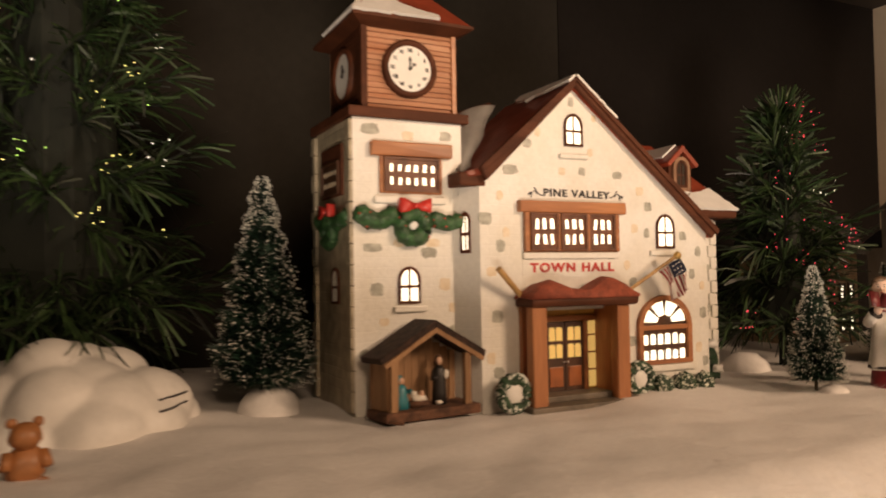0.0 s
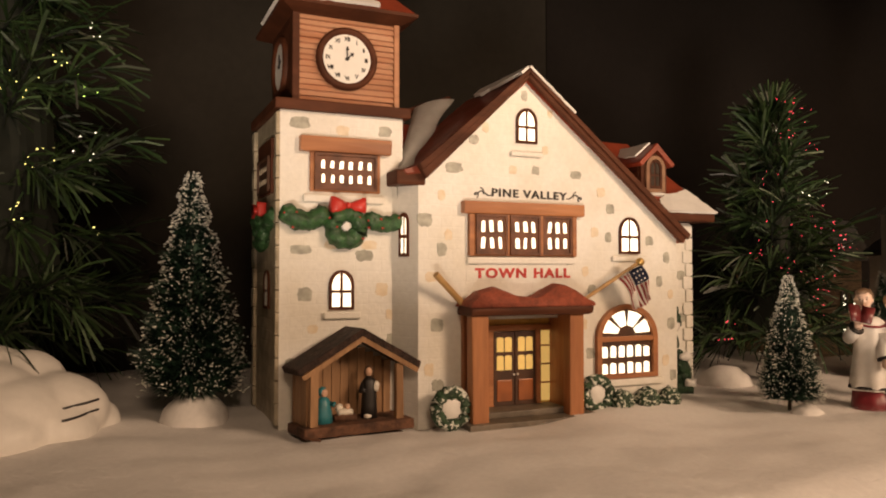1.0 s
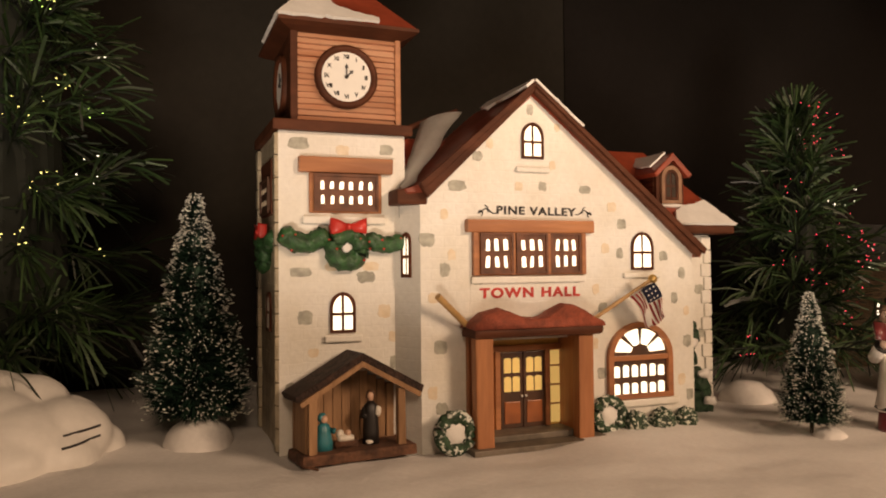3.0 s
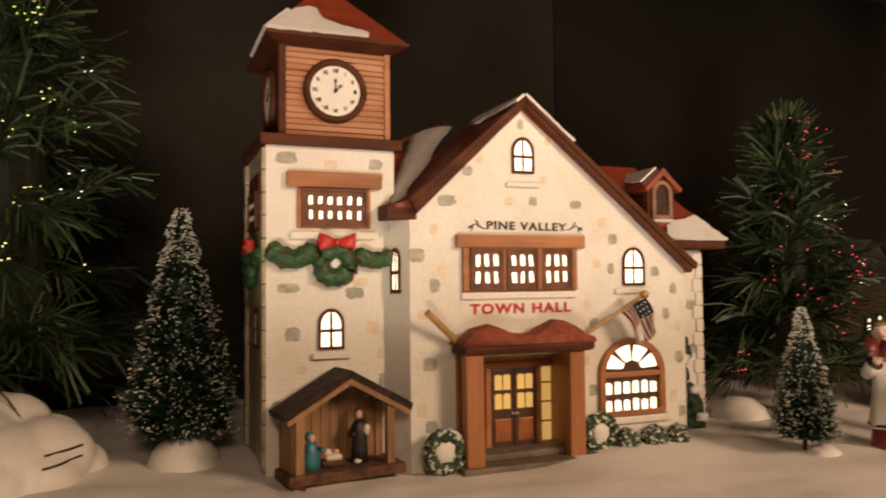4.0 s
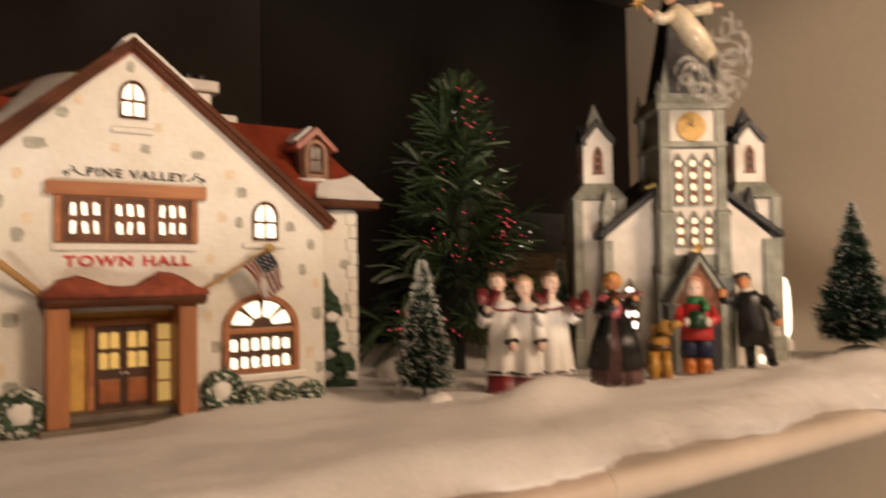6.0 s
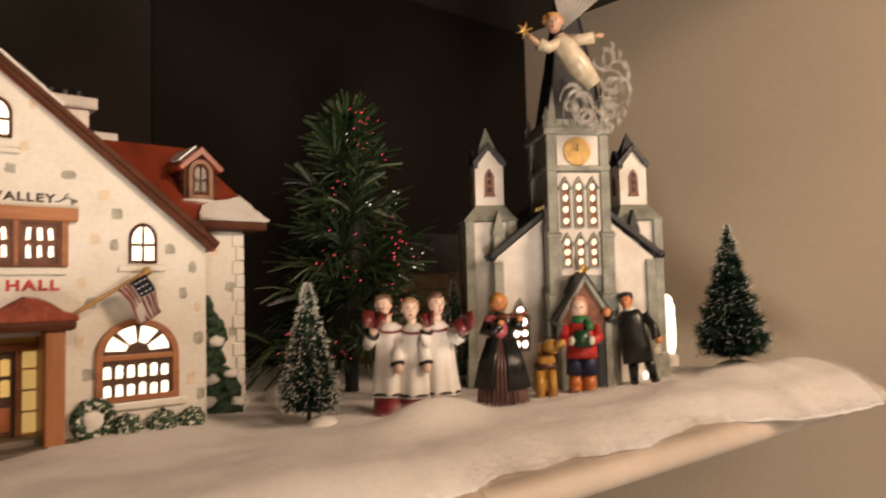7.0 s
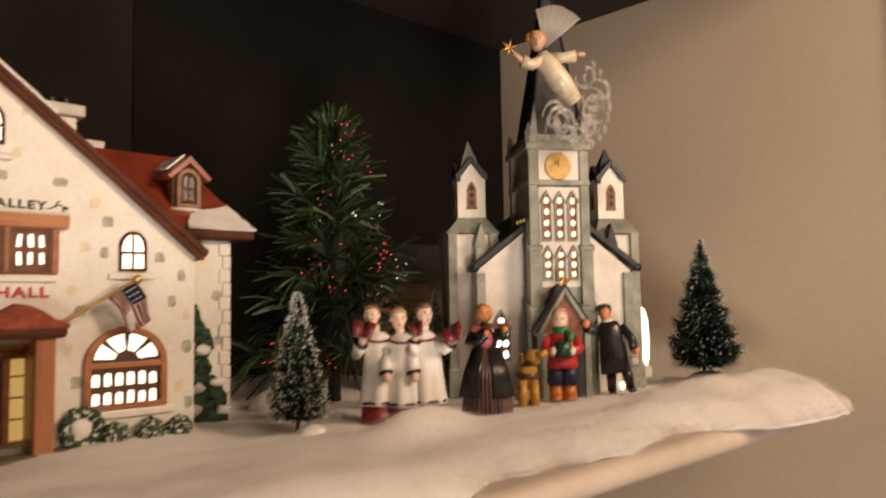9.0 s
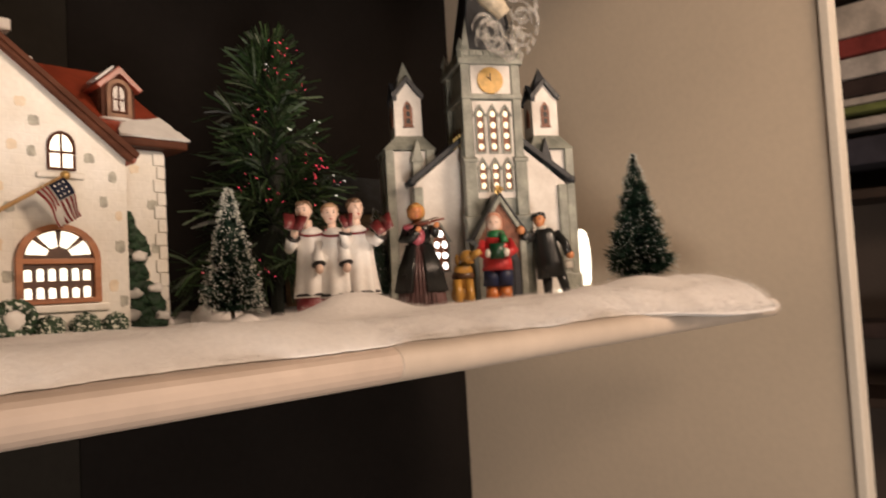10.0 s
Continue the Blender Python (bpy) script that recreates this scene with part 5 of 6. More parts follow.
def lancet(x, z0, z1, w, y, parent, rows, twin=False, dots=True, material=None):
    material = material or PANE_WARM
    o = arch(x - w / 2, x + w / 2, z0, z1, point=True, rise=w * 0.95)
    win = part("window", prism(shrink(o, 0.0003), y - 0.0005, y + 0.0010), CH_RUST, parent, "pointed lancet window lit from inside")
    part("frame", ring_prism(o, shrink(o, 0.0011), y - 0.0014, y), CH_GREY, win)
    hood = [(x - w / 2 - 0.0013, z1 - w * 1.0), (x, z1 + 0.0016), (x + w / 2 + 0.0013, z1 - w * 1.0), (x + w / 2, z1 - w * 1.0), (x, z1), (x - w / 2, z1 - w * 1.0)]
    part("hood", prism(hood, y - 0.0022, y), CH_GREY, win)
    cols = (-1, 1) if twin else (0,)
    r = (w * 0.24) if not twin else w * 0.15
    h = (z1 - z0 - w * 0.35) / rows
    for i in range(rows):
        for c in cols:
            if i == rows - 1 and twin:
                continue
            cz, cx = z0 + 0.0008 + h * (i + 0.5), x + c * w * 0.21
            m = 10
            ra, rb = r * random.uniform(0.95, 1.3), min(h * 0.45, r * 1.55) * random.uniform(0.82, 1.0)
            part("pane", prism([(cx + ra * random.uniform(0.82, 1.08) * math.cos(2 * math.pi * q / m), cz + rb * random.uniform(0.85, 1.05) * math.sin(2 * math.pi * q / m)) for q in range(m)], y - 0.0011, y - 0.0006), material, win)
    if twin:
        cz = z1 - w * 0.55
        part("pane", prism([(x + r * 1.25 * math.cos(2 * math.pi * q / 10), cz + r * 1.35 * math.sin(2 * math.pi * q / 10)) for q in range(10)], y - 0.0011, y - 0.0006), material, win)


for k in (-1, 0, 1):
    lancet(-0.0018 + k * 0.0093, 0.1010, 0.1335, 0.0068, -0.0128, ctower, 4)
    lancet(-0.0018 + k * 0.0091, 0.0745, 0.0965, 0.0068, -0.0128, ctower, 3)
lancet(-0.0406, 0.0210, 0.0545, 0.0125, 0.0, nave, 4, twin=True, material=mat("bright_window_pane", (0.9, 0.85, 0.75), 0.4, var=0.04, bump=0.05, emit=(1.0, 0.90, 0.76), power=3.5))
for k in range(3):
    bm = prism([(0.0020 + k * 0.0075, 0.104), (0.0068 + k * 0.0075, 0.104), (0.0068 + k * 0.0075, 0.118), (0.0044 + k * 0.0075, 0.123), (0.0020 + k * 0.0075, 0.118)], -0.0209, -0.0198, "x")
    w = part("side_window", bm, CH_RUST, ctower)
    for q in range(3):
        part("pane", box(-0.0214, -0.0208, 0.0030 + k * 0.0075, 0.0058 + k * 0.0075, 0.1048 + q * 0.0048, 0.1084 + q * 0.0048), PANE_DIM, w)
PX = -0.0055
porch2 = part("porch", prism([(PX - 0.0160, -0.003), (PX + 0.0160, -0.003), (PX + 0.0160, 0.0400), (PX, 0.0650), (PX - 0.0160, 0.0400)], -0.0270, -0.0110), CH_RUST, church, "gabled porch with rust-brown tympanum")
for s in (-1, 1):
    r = part("porch_roof", prism([(PX, 0.0705), (PX + s * 0.0195, 0.0410), (PX + s * 0.0178, 0.0375), (PX, 0.0655)], -0.0295, -0.0110, bev=0.0005), CH_GREY, porch2)
    part("roof_edge", prism([(PX, 0.0722), (PX + s * 0.0205, 0.0412), (PX + s * 0.0196, 0.0404), (PX, 0.0704)], -0.0300, -0.0115), CH_ROOF, r)
    part("jamb", box(PX + s * 0.0148 - 0.0022, PX + s * 0.0148 + 0.0022, -0.0290, -0.0200, -0.003, 0.0400, 0.0006), CH_GREY, porch2)
o = arch(PX - 0.0122, PX + 0.0122, -0.002, 0.0445, point=True, rise=0.019)
dr = part("door", prism(o, -0.0282, -0.0265), STRIPE_DOOR, porch2, "dark slate arched door")
for k in range(5):
    part("door_plank", box(PX - 0.0102 + k * 0.0044, PX - 0.0070 + k * 0.0044, -0.0288, -0.0280, -0.001, 0.0270 + 0.004 * (2 - abs(k - 2)), 0.0002), STRIPE_DOOR, dr)
part("star", blob((PX, -0.0285, 0.0735), (0.0030, 0.0016, 0.0032), 0.9, 2.4, 2, 6.0), BRASS, porch2, "small gold star")
for s in (-1, 1):
    tx = -0.0543 if s < 0 else 0.0508
    t = part("turret", box(tx - (0.0185 if s < 0 else 0.0150), tx + 0.0150, 0.0125, 0.0440, -0.003, 0.1080), CH_WHITE, church, "slim white turret with grey corner shafts")
    for dx in ((-0.0165 if s < 0 else -0.0128), 0.0128):
        part("shaft", box(tx + dx - 0.0032, tx + dx + 0.0032, 0.0095, 0.0160, -0.003, 0.1085, 0.0007), CH_GREY, t)
        part("shaft_base", box(tx + dx - 0.0042, tx + dx + 0.0042, 0.0082, 0.0165, -0.003, 0.0160, 0.0008), CH_GREY, t)
    part("shaft", box(tx - (0.0198 if s < 0 else 0.0160), tx - 0.0128, 0.0260, 0.0330, -0.003, 0.1085, 0.0006), CH_GREY, t)
    bm = bmesh.new()
    lo = [bm.verts.new((tx + a * (0.0208 if s < 0 and a < 0 else 0.0172), 0.0278 + b * 0.0180, 0.1085)) for a, b in ((-1, -1), (1, -1), (1, 1), (-1, 1))]
    hi = [bm.verts.new((tx + a * 0.0098, 0.0290 + b * 0.0098, 0.1200)) for a, b in ((-1, -1), (1, -1), (1, 1), (-1, 1))]
    bm.faces.new(lo[::-1]); bm.faces.new(hi)
    for i in range(4):
        bm.faces.new((lo[i], lo[(i + 1) % 4], hi[(i + 1) % 4], hi[i]))
    part("sloped_cap", bm, CH_GREY, t)
    up = part("belfry", prism([(tx - 0.0100, 0.1195), (tx + 0.0100, 0.1195), (tx + 0.0100, 0.1490), (tx, 0.1590), (tx - 0.0100, 0.1490)], 0.0200, 0.0376), CH_WHITE, t)
    for q in (-1, 1):
        part("gablet_edge", prism([(tx, 0.1640), (tx + q * 0.0122, 0.1500), (tx + q * 0.0112, 0.1468), (tx + q * 0.0078, 0.1490), (tx, 0.1590)], 0.0176, 0.0215, bev=0.0004), CH_ROOF, up)
    part("gablet_edge", prism([(0.0288, 0.1605), (0.0400, 0.1490), (0.0394, 0.1455), (0.0288, 0.1570), (0.0182, 0.1455), (0.0176, 0.1490)], tx - 0.0110, tx - 0.0080, "x"), CH_ROOF, up)
    bm = bmesh.new()
    lo = [bm.verts.new((tx + a * 0.0098, 0.0288 + b * 0.0084, 0.1488)) for a, b in ((-1, -1), (1, -1), (1, 1), (-1, 1))]
    tip = bm.verts.new((tx, 0.0288, 0.1768 if s < 0 else 0.1742))
    for i in range(4):
        bm.faces.new((lo[i], lo[(i + 1) % 4], tip))
    bm.faces.new(lo[::-1])
    part("spirelet", bm, CH_GREY if s < 0 else CH_ROOF, up)
    o = arch(tx - 0.0034, tx + 0.0034, 0.1275, 0.1458, point=True, rise=0.0056)
    ow = part("window", prism(o, 0.0193, 0.0203), CH_RUST, up)
    part("sill", box(tx - 0.0038, tx + 0.0038, 0.0186, 0.0203, 0.1262, 0.1277, 0.0003), CH_RUST, ow)
    for q in range(3):
        part("louvre", box(tx - 0.0014, tx + 0.0014, 0.0189, 0.0195, 0.1292 + q * 0.0050, 0.1328 + q * 0.0050), BLACK, ow)
    part("window", prism([(0.0258, 0.1275), (0.0318, 0.1275), (0.0318, 0.1370), (0.0288, 0.1425), (0.0258, 0.1370)], tx - 0.0107, tx - 0.0099, "x"), CH_RUST, up)
    px = tx - s * 0.0020 if s < 0 else tx - 0.0075
    pn = part("pinnacle", box(px - 0.0035, px + 0.0035, 0.0040, 0.0100, 0.0800, 0.1000, 0.0004), CH_GREY, t)
    part("pinnacle_cap", prism([(px - 0.0044, 0.0990), (px + 0.0044, 0.0990), (px, 0.1150)], 0.0035, 0.0105), CH_GREY if s < 0 else CH_ROOF, pn)
part("floor_light", blob((0.0440, -0.0040, 0.0020), (0.0020, 0.0014, 0.0030), 0.1), PANE, church, "small lit opening at the base")

# ---- house behind the church ----
LOG = mat("tan_brown_house_wall", (0.36, 0.25, 0.145), 0.6, var=0.25, scale=120, bump=0.6, bump_scale=260, stretch=(1, 1, 6))
house = thing("house_ornament", (0.585, 0.475, 0.0), "small tan-brown miniature house with dark roof", "ornament")
hw = part("wall", box(0.552, 0.632, 0.445, 0.505, -0.002, 0.083, 0.001), LOG, house)
part("roof", prism([(0.438, 0.081), (0.512, 0.081), (0.490, 0.116), (0.460, 0.116)], 0.545, 0.640, "x", bev=0.001), CH_ROOF, house, "dark slate roof")
for x in (0.606, 0.618):
    for z in (0.012, 0.040):
        grid_window(hw, x, x + 0.008, z, z + 0.016, 0.445, 1, 2, DARK_WOOD, PANE)

# ---- figurines ----
SKIN_PALE = paint("pale_flesh_paint", (0.80, 0.58, 0.46), var=0.06)
BOOK_RED = paint("dark_red_book_cover", (0.17, 0.028, 0.028))
LIPS = paint("rose_lip_paint", (0.50, 0.10, 0.08))
HAIR_ASH = paint("ash_brown_hair_paint", (0.20, 0.125, 0.075))
HAIR_SAND = paint("sandy_hair_paint", (0.46, 0.30, 0.17))


def face(f, c, r, skin, hair, turn=0.0, brow=None):
    """A small painted head: skull, jaw, nose, eyes, brows, lips and a cap of hair."""
    c = Vector(c)
    m = Matrix.Rotation(radians(turn), 3, "Z")

    def at(x, y, z):
        return c + m @ Vector((x * r, y * r, z * r))
    f.put(skin, blob, at(0, 0, 0.12), (r * 0.92, r * 0.95, r * 1.0), 0.02, 1, 3)
    f.put(skin, blob, at(0, -0.12, -0.42), (r * 0.70, r * 0.72, r * 0.72), 0.02, 1, 3)
    f.put(skin, blob, at(0, -0.95, -0.10), (r * 0.13, r * 0.18, r * 0.24), 0, 1, 2)
    for k in (-1, 1):
        f.put(BLACK, blob, at(k * 0.34, -0.86, 0.12), (r * 0.13, r * 0.07, r * 0.08), 0, 1, 1)
        f.put(brow or hair, blob, at(k * 0.36, -0.84, 0.36), (r * 0.20, r * 0.07, r * 0.06), 0, 1, 1)
        f.put(skin, blob, at(k * 0.90, 0.06, -0.02), (r * 0.12, r * 0.2, r * 0.26), 0, 1, 1)
    f.put(LIPS, blob, at(0, -0.84, -0.56), (r * 0.20, r * 0.08, r * 0.11), 0, 1, 1)
    f.put(hair, blob, at(0, 0.28, 0.42), (r * 1.02, r * 0.95, r * 0.88), 0.16, 4, 3, r * 900 + turn)
    f.put(hair, blob, at(-0.15, -0.42, 0.86), (r * 0.66, r * 0.46, r * 0.30), 0.3, 4, 2, turn + 5)


def open_book(f, p, tilt, cover, w=0.0058, h=0.0042):
    """Two leaves that lean together, with paler page edges."""
    for s in (-1, 1):
        for colour, dy, k in ((cover, 0.0, 1.0), (WHITE_FIG, 0.0009, 0.93)):
            n = len(f.bm.verts)
            f.put(colour, box, 0.0 if s > 0 else -w * k, w * k if s > 0 else 0.0, -0.0005 + dy, 0.0005 + dy, -h * k, h * k)
            f.bm.verts.ensure_lookup_table()
            m = Matrix.Translation(p) @ Matrix.Rotation(radians(tilt), 4, "Y") @ Matrix.Rotation(radians(-24 * s), 4, "Z") @ Matrix.Rotation(radians(-32), 4, "X")
            for v in f.bm.verts[n:]:
                v.co = m @ v.co


f = Figure()
for cx, hx, hz, cy, turn, hair in ((-0.0116, -0.0154, 0.0006, 0.0, -12, HAIR_ASH), (0.0, -0.0014, -0.0012, -0.0012, 8, HAIR_SAND), (0.0120, 0.0122, 0.0008, 0.0, 26, HAIR_ASH)):
    f.put(MAROON, lathe, [(0.0108, 0.0), (0.0102, 0.005), (0.0092, 0.0130)], (cx, cy, 0), 26, squash=(1, 0.85), flute=0.05, folds=7)
    f.put(ROBE_WHITE, lathe, [(0.0110, 0.0116), (0.0112, 0.0124), (0.0102, 0.0180), (0.0092, 0.026), (0.0084, 0.034), (0.0076, 0.0400), (0.0060, 0.0438), (0.0030, 0.0462)], (cx, cy, hz * 0.4), 44, squash=(1, 0.82), flute=0.085, folds=7)
    f.put(BLACK, lathe, [(0.0109, 0.0120), (0.0115, 0.0127), (0.0111, 0.0136)], (cx, cy, hz * 0.4), 44, squash=(1, 0.82), flute=0.085, folds=7)
    # dark piped yoke that dips at the front
    ring = [(cx + 0.0064 * math.cos(a), cy - 0.0006 + 0.0056 * math.sin(a), 0.0434 + hz * 0.4 + 0.0018 * math.sin(a)) for a in [q * math.pi / 10 for q in range(21)]]
    f.put(MAROON, tube, ring, 0.0006, 6)
    f.put(SKIN_PALE, lathe, [(0.0026, 0), (0.0022, 0.005)], ((cx + hx) / 2, cy, 0.0445 + hz), 12)
    face(f, (hx, cy - 0.0008, 0.0535 + hz), 0.0046, SKIN_PALE, hair, turn)
f.put(ROBE_WHITE, blob, (0.0, -0.0005, 0.0265), (0.0185, 0.0072, 0.0160), 0.10, 3, 3)
# sleeves with dark cuffs: two raised with books, one holding a small book, two hanging
for pts, r0 in (([(-0.0190, -0.001, 0.0415), (-0.0232, -0.005, 0.0365), (-0.0206, -0.009, 0.0415)], 0.0030), ([(0.0080, -0.005, 0.0400), (0.0058, -0.0095, 0.0365), (0.0066, -0.0105, 0.0420)], 0.0028), ([(0.0180, -0.002, 0.0410), (0.0226, -0.006, 0.0380), (0.0250, -0.008, 0.0410)], 0.0031), ([(-0.0080, -0.0050, 0.0380), (-0.0088, -0.0080, 0.0325), (-0.0080, -0.0098, 0.0275)], 0.0029), ([(0.0040, -0.0060, 0.0380), (0.0052, -0.0085, 0.0325), (0.0062, -0.0100, 0.0275)], 0.0029)):
    f.put(ROBE_WHITE, tube, pts, r0, 12, taper=[r0 * 0.95, r0, r0 * 1.2])
    end, d = Vector(pts[-1]), (Vector(pts[-1]) - Vector(pts[-2])).normalized()
    f.put(BLACK, tube, [end - d * 0.0006, end + d * 0.0004], r0 * 1.26, 12)
    f.put(SKIN_PALE, blob, end + d * 0.0022, (0.0022, 0.0018, 0.0026), 0.1)
open_book(f, (-0.0192, -0.0120, 0.0482), 10, BOOK_RED)
open_book(f, (0.0078, -0.0125, 0.0478), -14, BOOK_RED, 0.0032, 0.0036)
open_book(f, (0.0262, -0.0105, 0.0452), -28, BOOK_RED)
f.put(BLACK, blob, (0.0215, -0.004, 0.0012), (0.0028, 0.004, 0.0016), 0.1)
f.done("choir_figurine", pose(0.4190, 0.2644, -0.0005, 0, 0, -41) @ Matrix.Diagonal((0.99, 0.99, 1.075, 1)), "painted figurine of three choristers in white surplices and maroon")

f = Figure()
bm_pts = [(0.0150, 0.0), (0.0146, 0.006), (0.0128, 0.020), (0.0075, 0.036), (0.0062, 0.040)]
f.put(BROWN_SKIRT, lathe, bm_pts, (0, 0, 0), 44, squash=(1, 0.75), flute=0.05, folds=13)
for k in range(30):
    a = math.pi + math.pi * k / 29
    if abs(a - 1.5 * math.pi) < 0.32:
        continue
    f.put(COAT_BLACK, tube, [(0.0152 * math.cos(a), 0.0116 * math.sin(a), 0.0100), (0.0120 * math.cos(a), 0.0092 * math.sin(a), 0.0240), (0.0066 * math.cos(a), 0.0052 * math.sin(a), 0.0385)], 0.0018, 6)
for k in range(9):
    a = 1.5 * math.pi + (k - 4) * 0.17
    f.put(BROWN_SKIRT, tube, [(0.0152 * math.cos(a), 0.0114 * math.sin(a), 0.0), (0.0128 * math.cos(a), 0.0098 * math.sin(a), 0.02), (0.0075 * math.cos(a), 0.0058 * math.sin(a), 0.036)], 0.0008, 5)
f.put(COAT_BLACK, lathe, [(0.0150, 0.0095), (0.0122, 0.0220), (0.0070, 0.0370)], (0, 0.0012, 0), 26, squash=(1, 0.75))
f.put(COAT_BLACK, lathe, [(0.0062, 0.0375), (0.0074, 0.0440), (0.0076, 0.0490), (0.0050, 0.0525), (0.0022, 0.0535)], (0, 0, 0), 22, squash=(1, 0.75))
f.put(PINK, blob, (0, -0.0040, 0.0440), (0.0046, 0.0028, 0.0062), 0.2, 3)
f.put(PINK, blob, (-0.0052, -0.0010, 0.0500), (0.0044, 0.0044, 0.0024), 0.2, 3)
f.put(COAT_BLACK, tube, [(-0.0070, 0, 0.049), (-0.0100, -0.003, 0.0425), (-0.0045, -0.0075, 0.0420), (0.0, -0.0085, 0.0465)], 0.0026, 10)
f.put(COAT_BLACK, tube, [(0.0070, 0, 0.049), (0.0105, -0.004, 0.0450), (0.0110, -0.0075, 0.0490)], 0.0026, 10)
f.put(SKIN_ORANGE, blob, (0.0005, -0.0092, 0.0480), (0.0019, 0.0018, 0.0019), 0.1)
f.put(SKIN_ORANGE, blob, (0.0115, -0.0088, 0.0500), (0.0019, 0.0018, 0.0019), 0.1)
f.put(HAIR_BLOND, blob, (-0.0010, 0.0016, 0.0594), (0.0056, 0.0046, 0.0060), 0.12, 3, 3)
face(f, (-0.0010, -0.0012, 0.0588), 0.0044, SKIN_ORANGE, HAIR_BLOND, 12, VIOLIN)
f.put(VIOLIN, blob, (0.0030, -0.0088, 0.0515), (0.0062, 0.0024, 0.0015), 0.1, 2, 2, 1.0)
f.put(VIOLIN, tube, [(0.008, -0.0095, 0.0520), (0.0165, -0.0100, 0.0535)], 0.0008, 6)
f.put(HAIR_BROWN, tube, [(-0.0050, -0.0120, 0.0500), (0.0130, -0.0110, 0.0545)], 0.0005, 6)
f.done("violinist_figurine", pose(0.4715, 0.2535, 0.0025, 0, 0, -48) @ Matrix.Diagonal((0.93, 0.93, 0.93, 1)), "painted figurine in a black coat playing a brown violin")

f = Figure()
for k in (-1, 1):
    f.put(BOOT, tube, [(k * 0.0044, -0.001, 0.0), (k * 0.0044, 0, 0.0110)], 0.0044, 14, taper=[0.0048, 0.0042])
    f.put(BOOT, blob, (k * 0.0046, -0.0030, 0.0020), (0.0042, 0.0054, 0.0022), 0.05)
    f.put(NAVY, tube, [(k * 0.0044, 0, 0.0105), (k * 0.0042, 0, 0.0235)], 0.0050, 14, taper=[0.0058, 0.0054])
f.put(COAT_RED, lathe, [(0.0102, 0.0210), (0.0099, 0.0250), (0.0090, 0.0360), (0.0078, 0.0430), (0.0030, 0.0455)], (0, 0, 0), 24, squash=(1, 0.75))
f.put(COAT_RED, tube, [(-0.0080, 0, 0.0405), (-0.0112, -0.003, 0.0340), (-0.0060, -0.0085, 0.0315)], 0.0034, 12)
f.put(COAT_RED, tube, [(0.0080, 0, 0.0405), (0.0112, -0.003, 0.0340), (0.0060, -0.0085, 0.0315)], 0.0034, 12)
f.put(WHITE_FIG, blob, (-0.0058, -0.0095, 0.0325), (0.0024, 0.0024, 0.0032), 0.1)
f.put(WHITE_FIG, blob, (0.0062, -0.0095, 0.0325), (0.0024, 0.0024, 0.0032), 0.1)
f.put(DEEP_GREEN, box, -0.0046, 0.0050, -0.0112, -0.0092, 0.0285, 0.0390)
f.put(SCARF_GREEN, lathe, [(0.0050, 0.0425), (0.0062, 0.0445), (0.0060, 0.0468), (0.0046, 0.0480)], (0, -0.0004, 0), 20)
f.put(SCARF_GREEN, tube, [(0.0030, -0.0050, 0.0450), (0.0052, -0.0080, 0.0420), (0.0056, -0.0095, 0.0395)], 0.0024, 8)
f.put(SKIN_PALE, blob, (-0.0008, -0.0006, 0.0528), (0.0050, 0.0048, 0.0064), 0.02, 1, 3)
f.put(HOOD, lathe, [(0.0053, 0.0455), (0.0057, 0.0510), (0.0055, 0.0560), (0.0040, 0.0596), (0.0012, 0.0608)], (-0.0008, 0.0016, 0), 20)
f.put(SKIN_PALE, blob, (-0.0008, -0.0054, 0.0520), (0.0008, 0.0008, 0.0010), 0, 1, 1)
for k in (-1, 1):
    f.put(HAIR_BROWN, blob, (-0.0008 + k * 0.0019, -0.0055, 0.0535), (0.0006, 0.0004, 0.0006), 0, 1, 1)
f.done("boy_caroler_figurine", pose(0.5390, 0.2522, 0.0028, 0, 0, -50) @ Matrix.Diagonal((0.95, 0.95, 0.94, 1)), "painted caroler figurine in red coat, green scarf and orange boots")

f = Figure()
for k, x in ((-1, -0.0035), (1, 0.0050)):
    f.put(COAT_BLACK, tube, [(x * 1.5, -0.0005, 0.001), (x, 0, 0.020)], 0.0030, 12, taper=[0.0026, 0.0038])
    f.put(COAT_BLACK, blob, (x * 1.5, -0.003, 0.0012), (0.0030, 0.0052, 0.0016), 0.05)
f.put(COAT_BLACK, lathe, [(0.0098, 0.0140), (0.0092, 0.0250), (0.0078, 0.0370), (0.0082, 0.0440), (0.0060, 0.0485), (0.0026, 0.0500)], (-0.0008, 0, 0), 24, squash=(1, 0.75))
f.put(COAT_BLACK, tube, [(0.0070, 0, 0.0450), (0.0120, -0.002, 0.0360), (0.0125, -0.005, 0.0280)], 0.0030, 12)
f.put(COAT_BLACK, tube, [(-0.0070, 0, 0.0450), (-0.0125, -0.006, 0.0435), (-0.0152, -0.0110, 0.0470)], 0.0030, 12)
f.put(SKIN_ORANGE, blob, (-0.0158, -0.0120, 0.0502), (0.0028, 0.0022, 0.0032), 0.1)
f.put(SKIN_ORANGE, blob, (0.0135, -0.0055, 0.0275), (0.0026, 0.0022, 0.0030), 0.1)
f.put(WHITE_FIG, box, 0.0090, 0.0140, -0.0072, -0.0060, 0.0238, 0.0248)
f.put(COAT_BLACK, box, 0.0090, 0.0145, -0.0085, -0.0045, 0.0180, 0.0238, 0.0004)
f.put(WHITE_FIG, lathe, [(0.0034, 0.0480), (0.0042, 0.0495), (0.0034, 0.0512)], (-0.0012, 0, 0), 16)
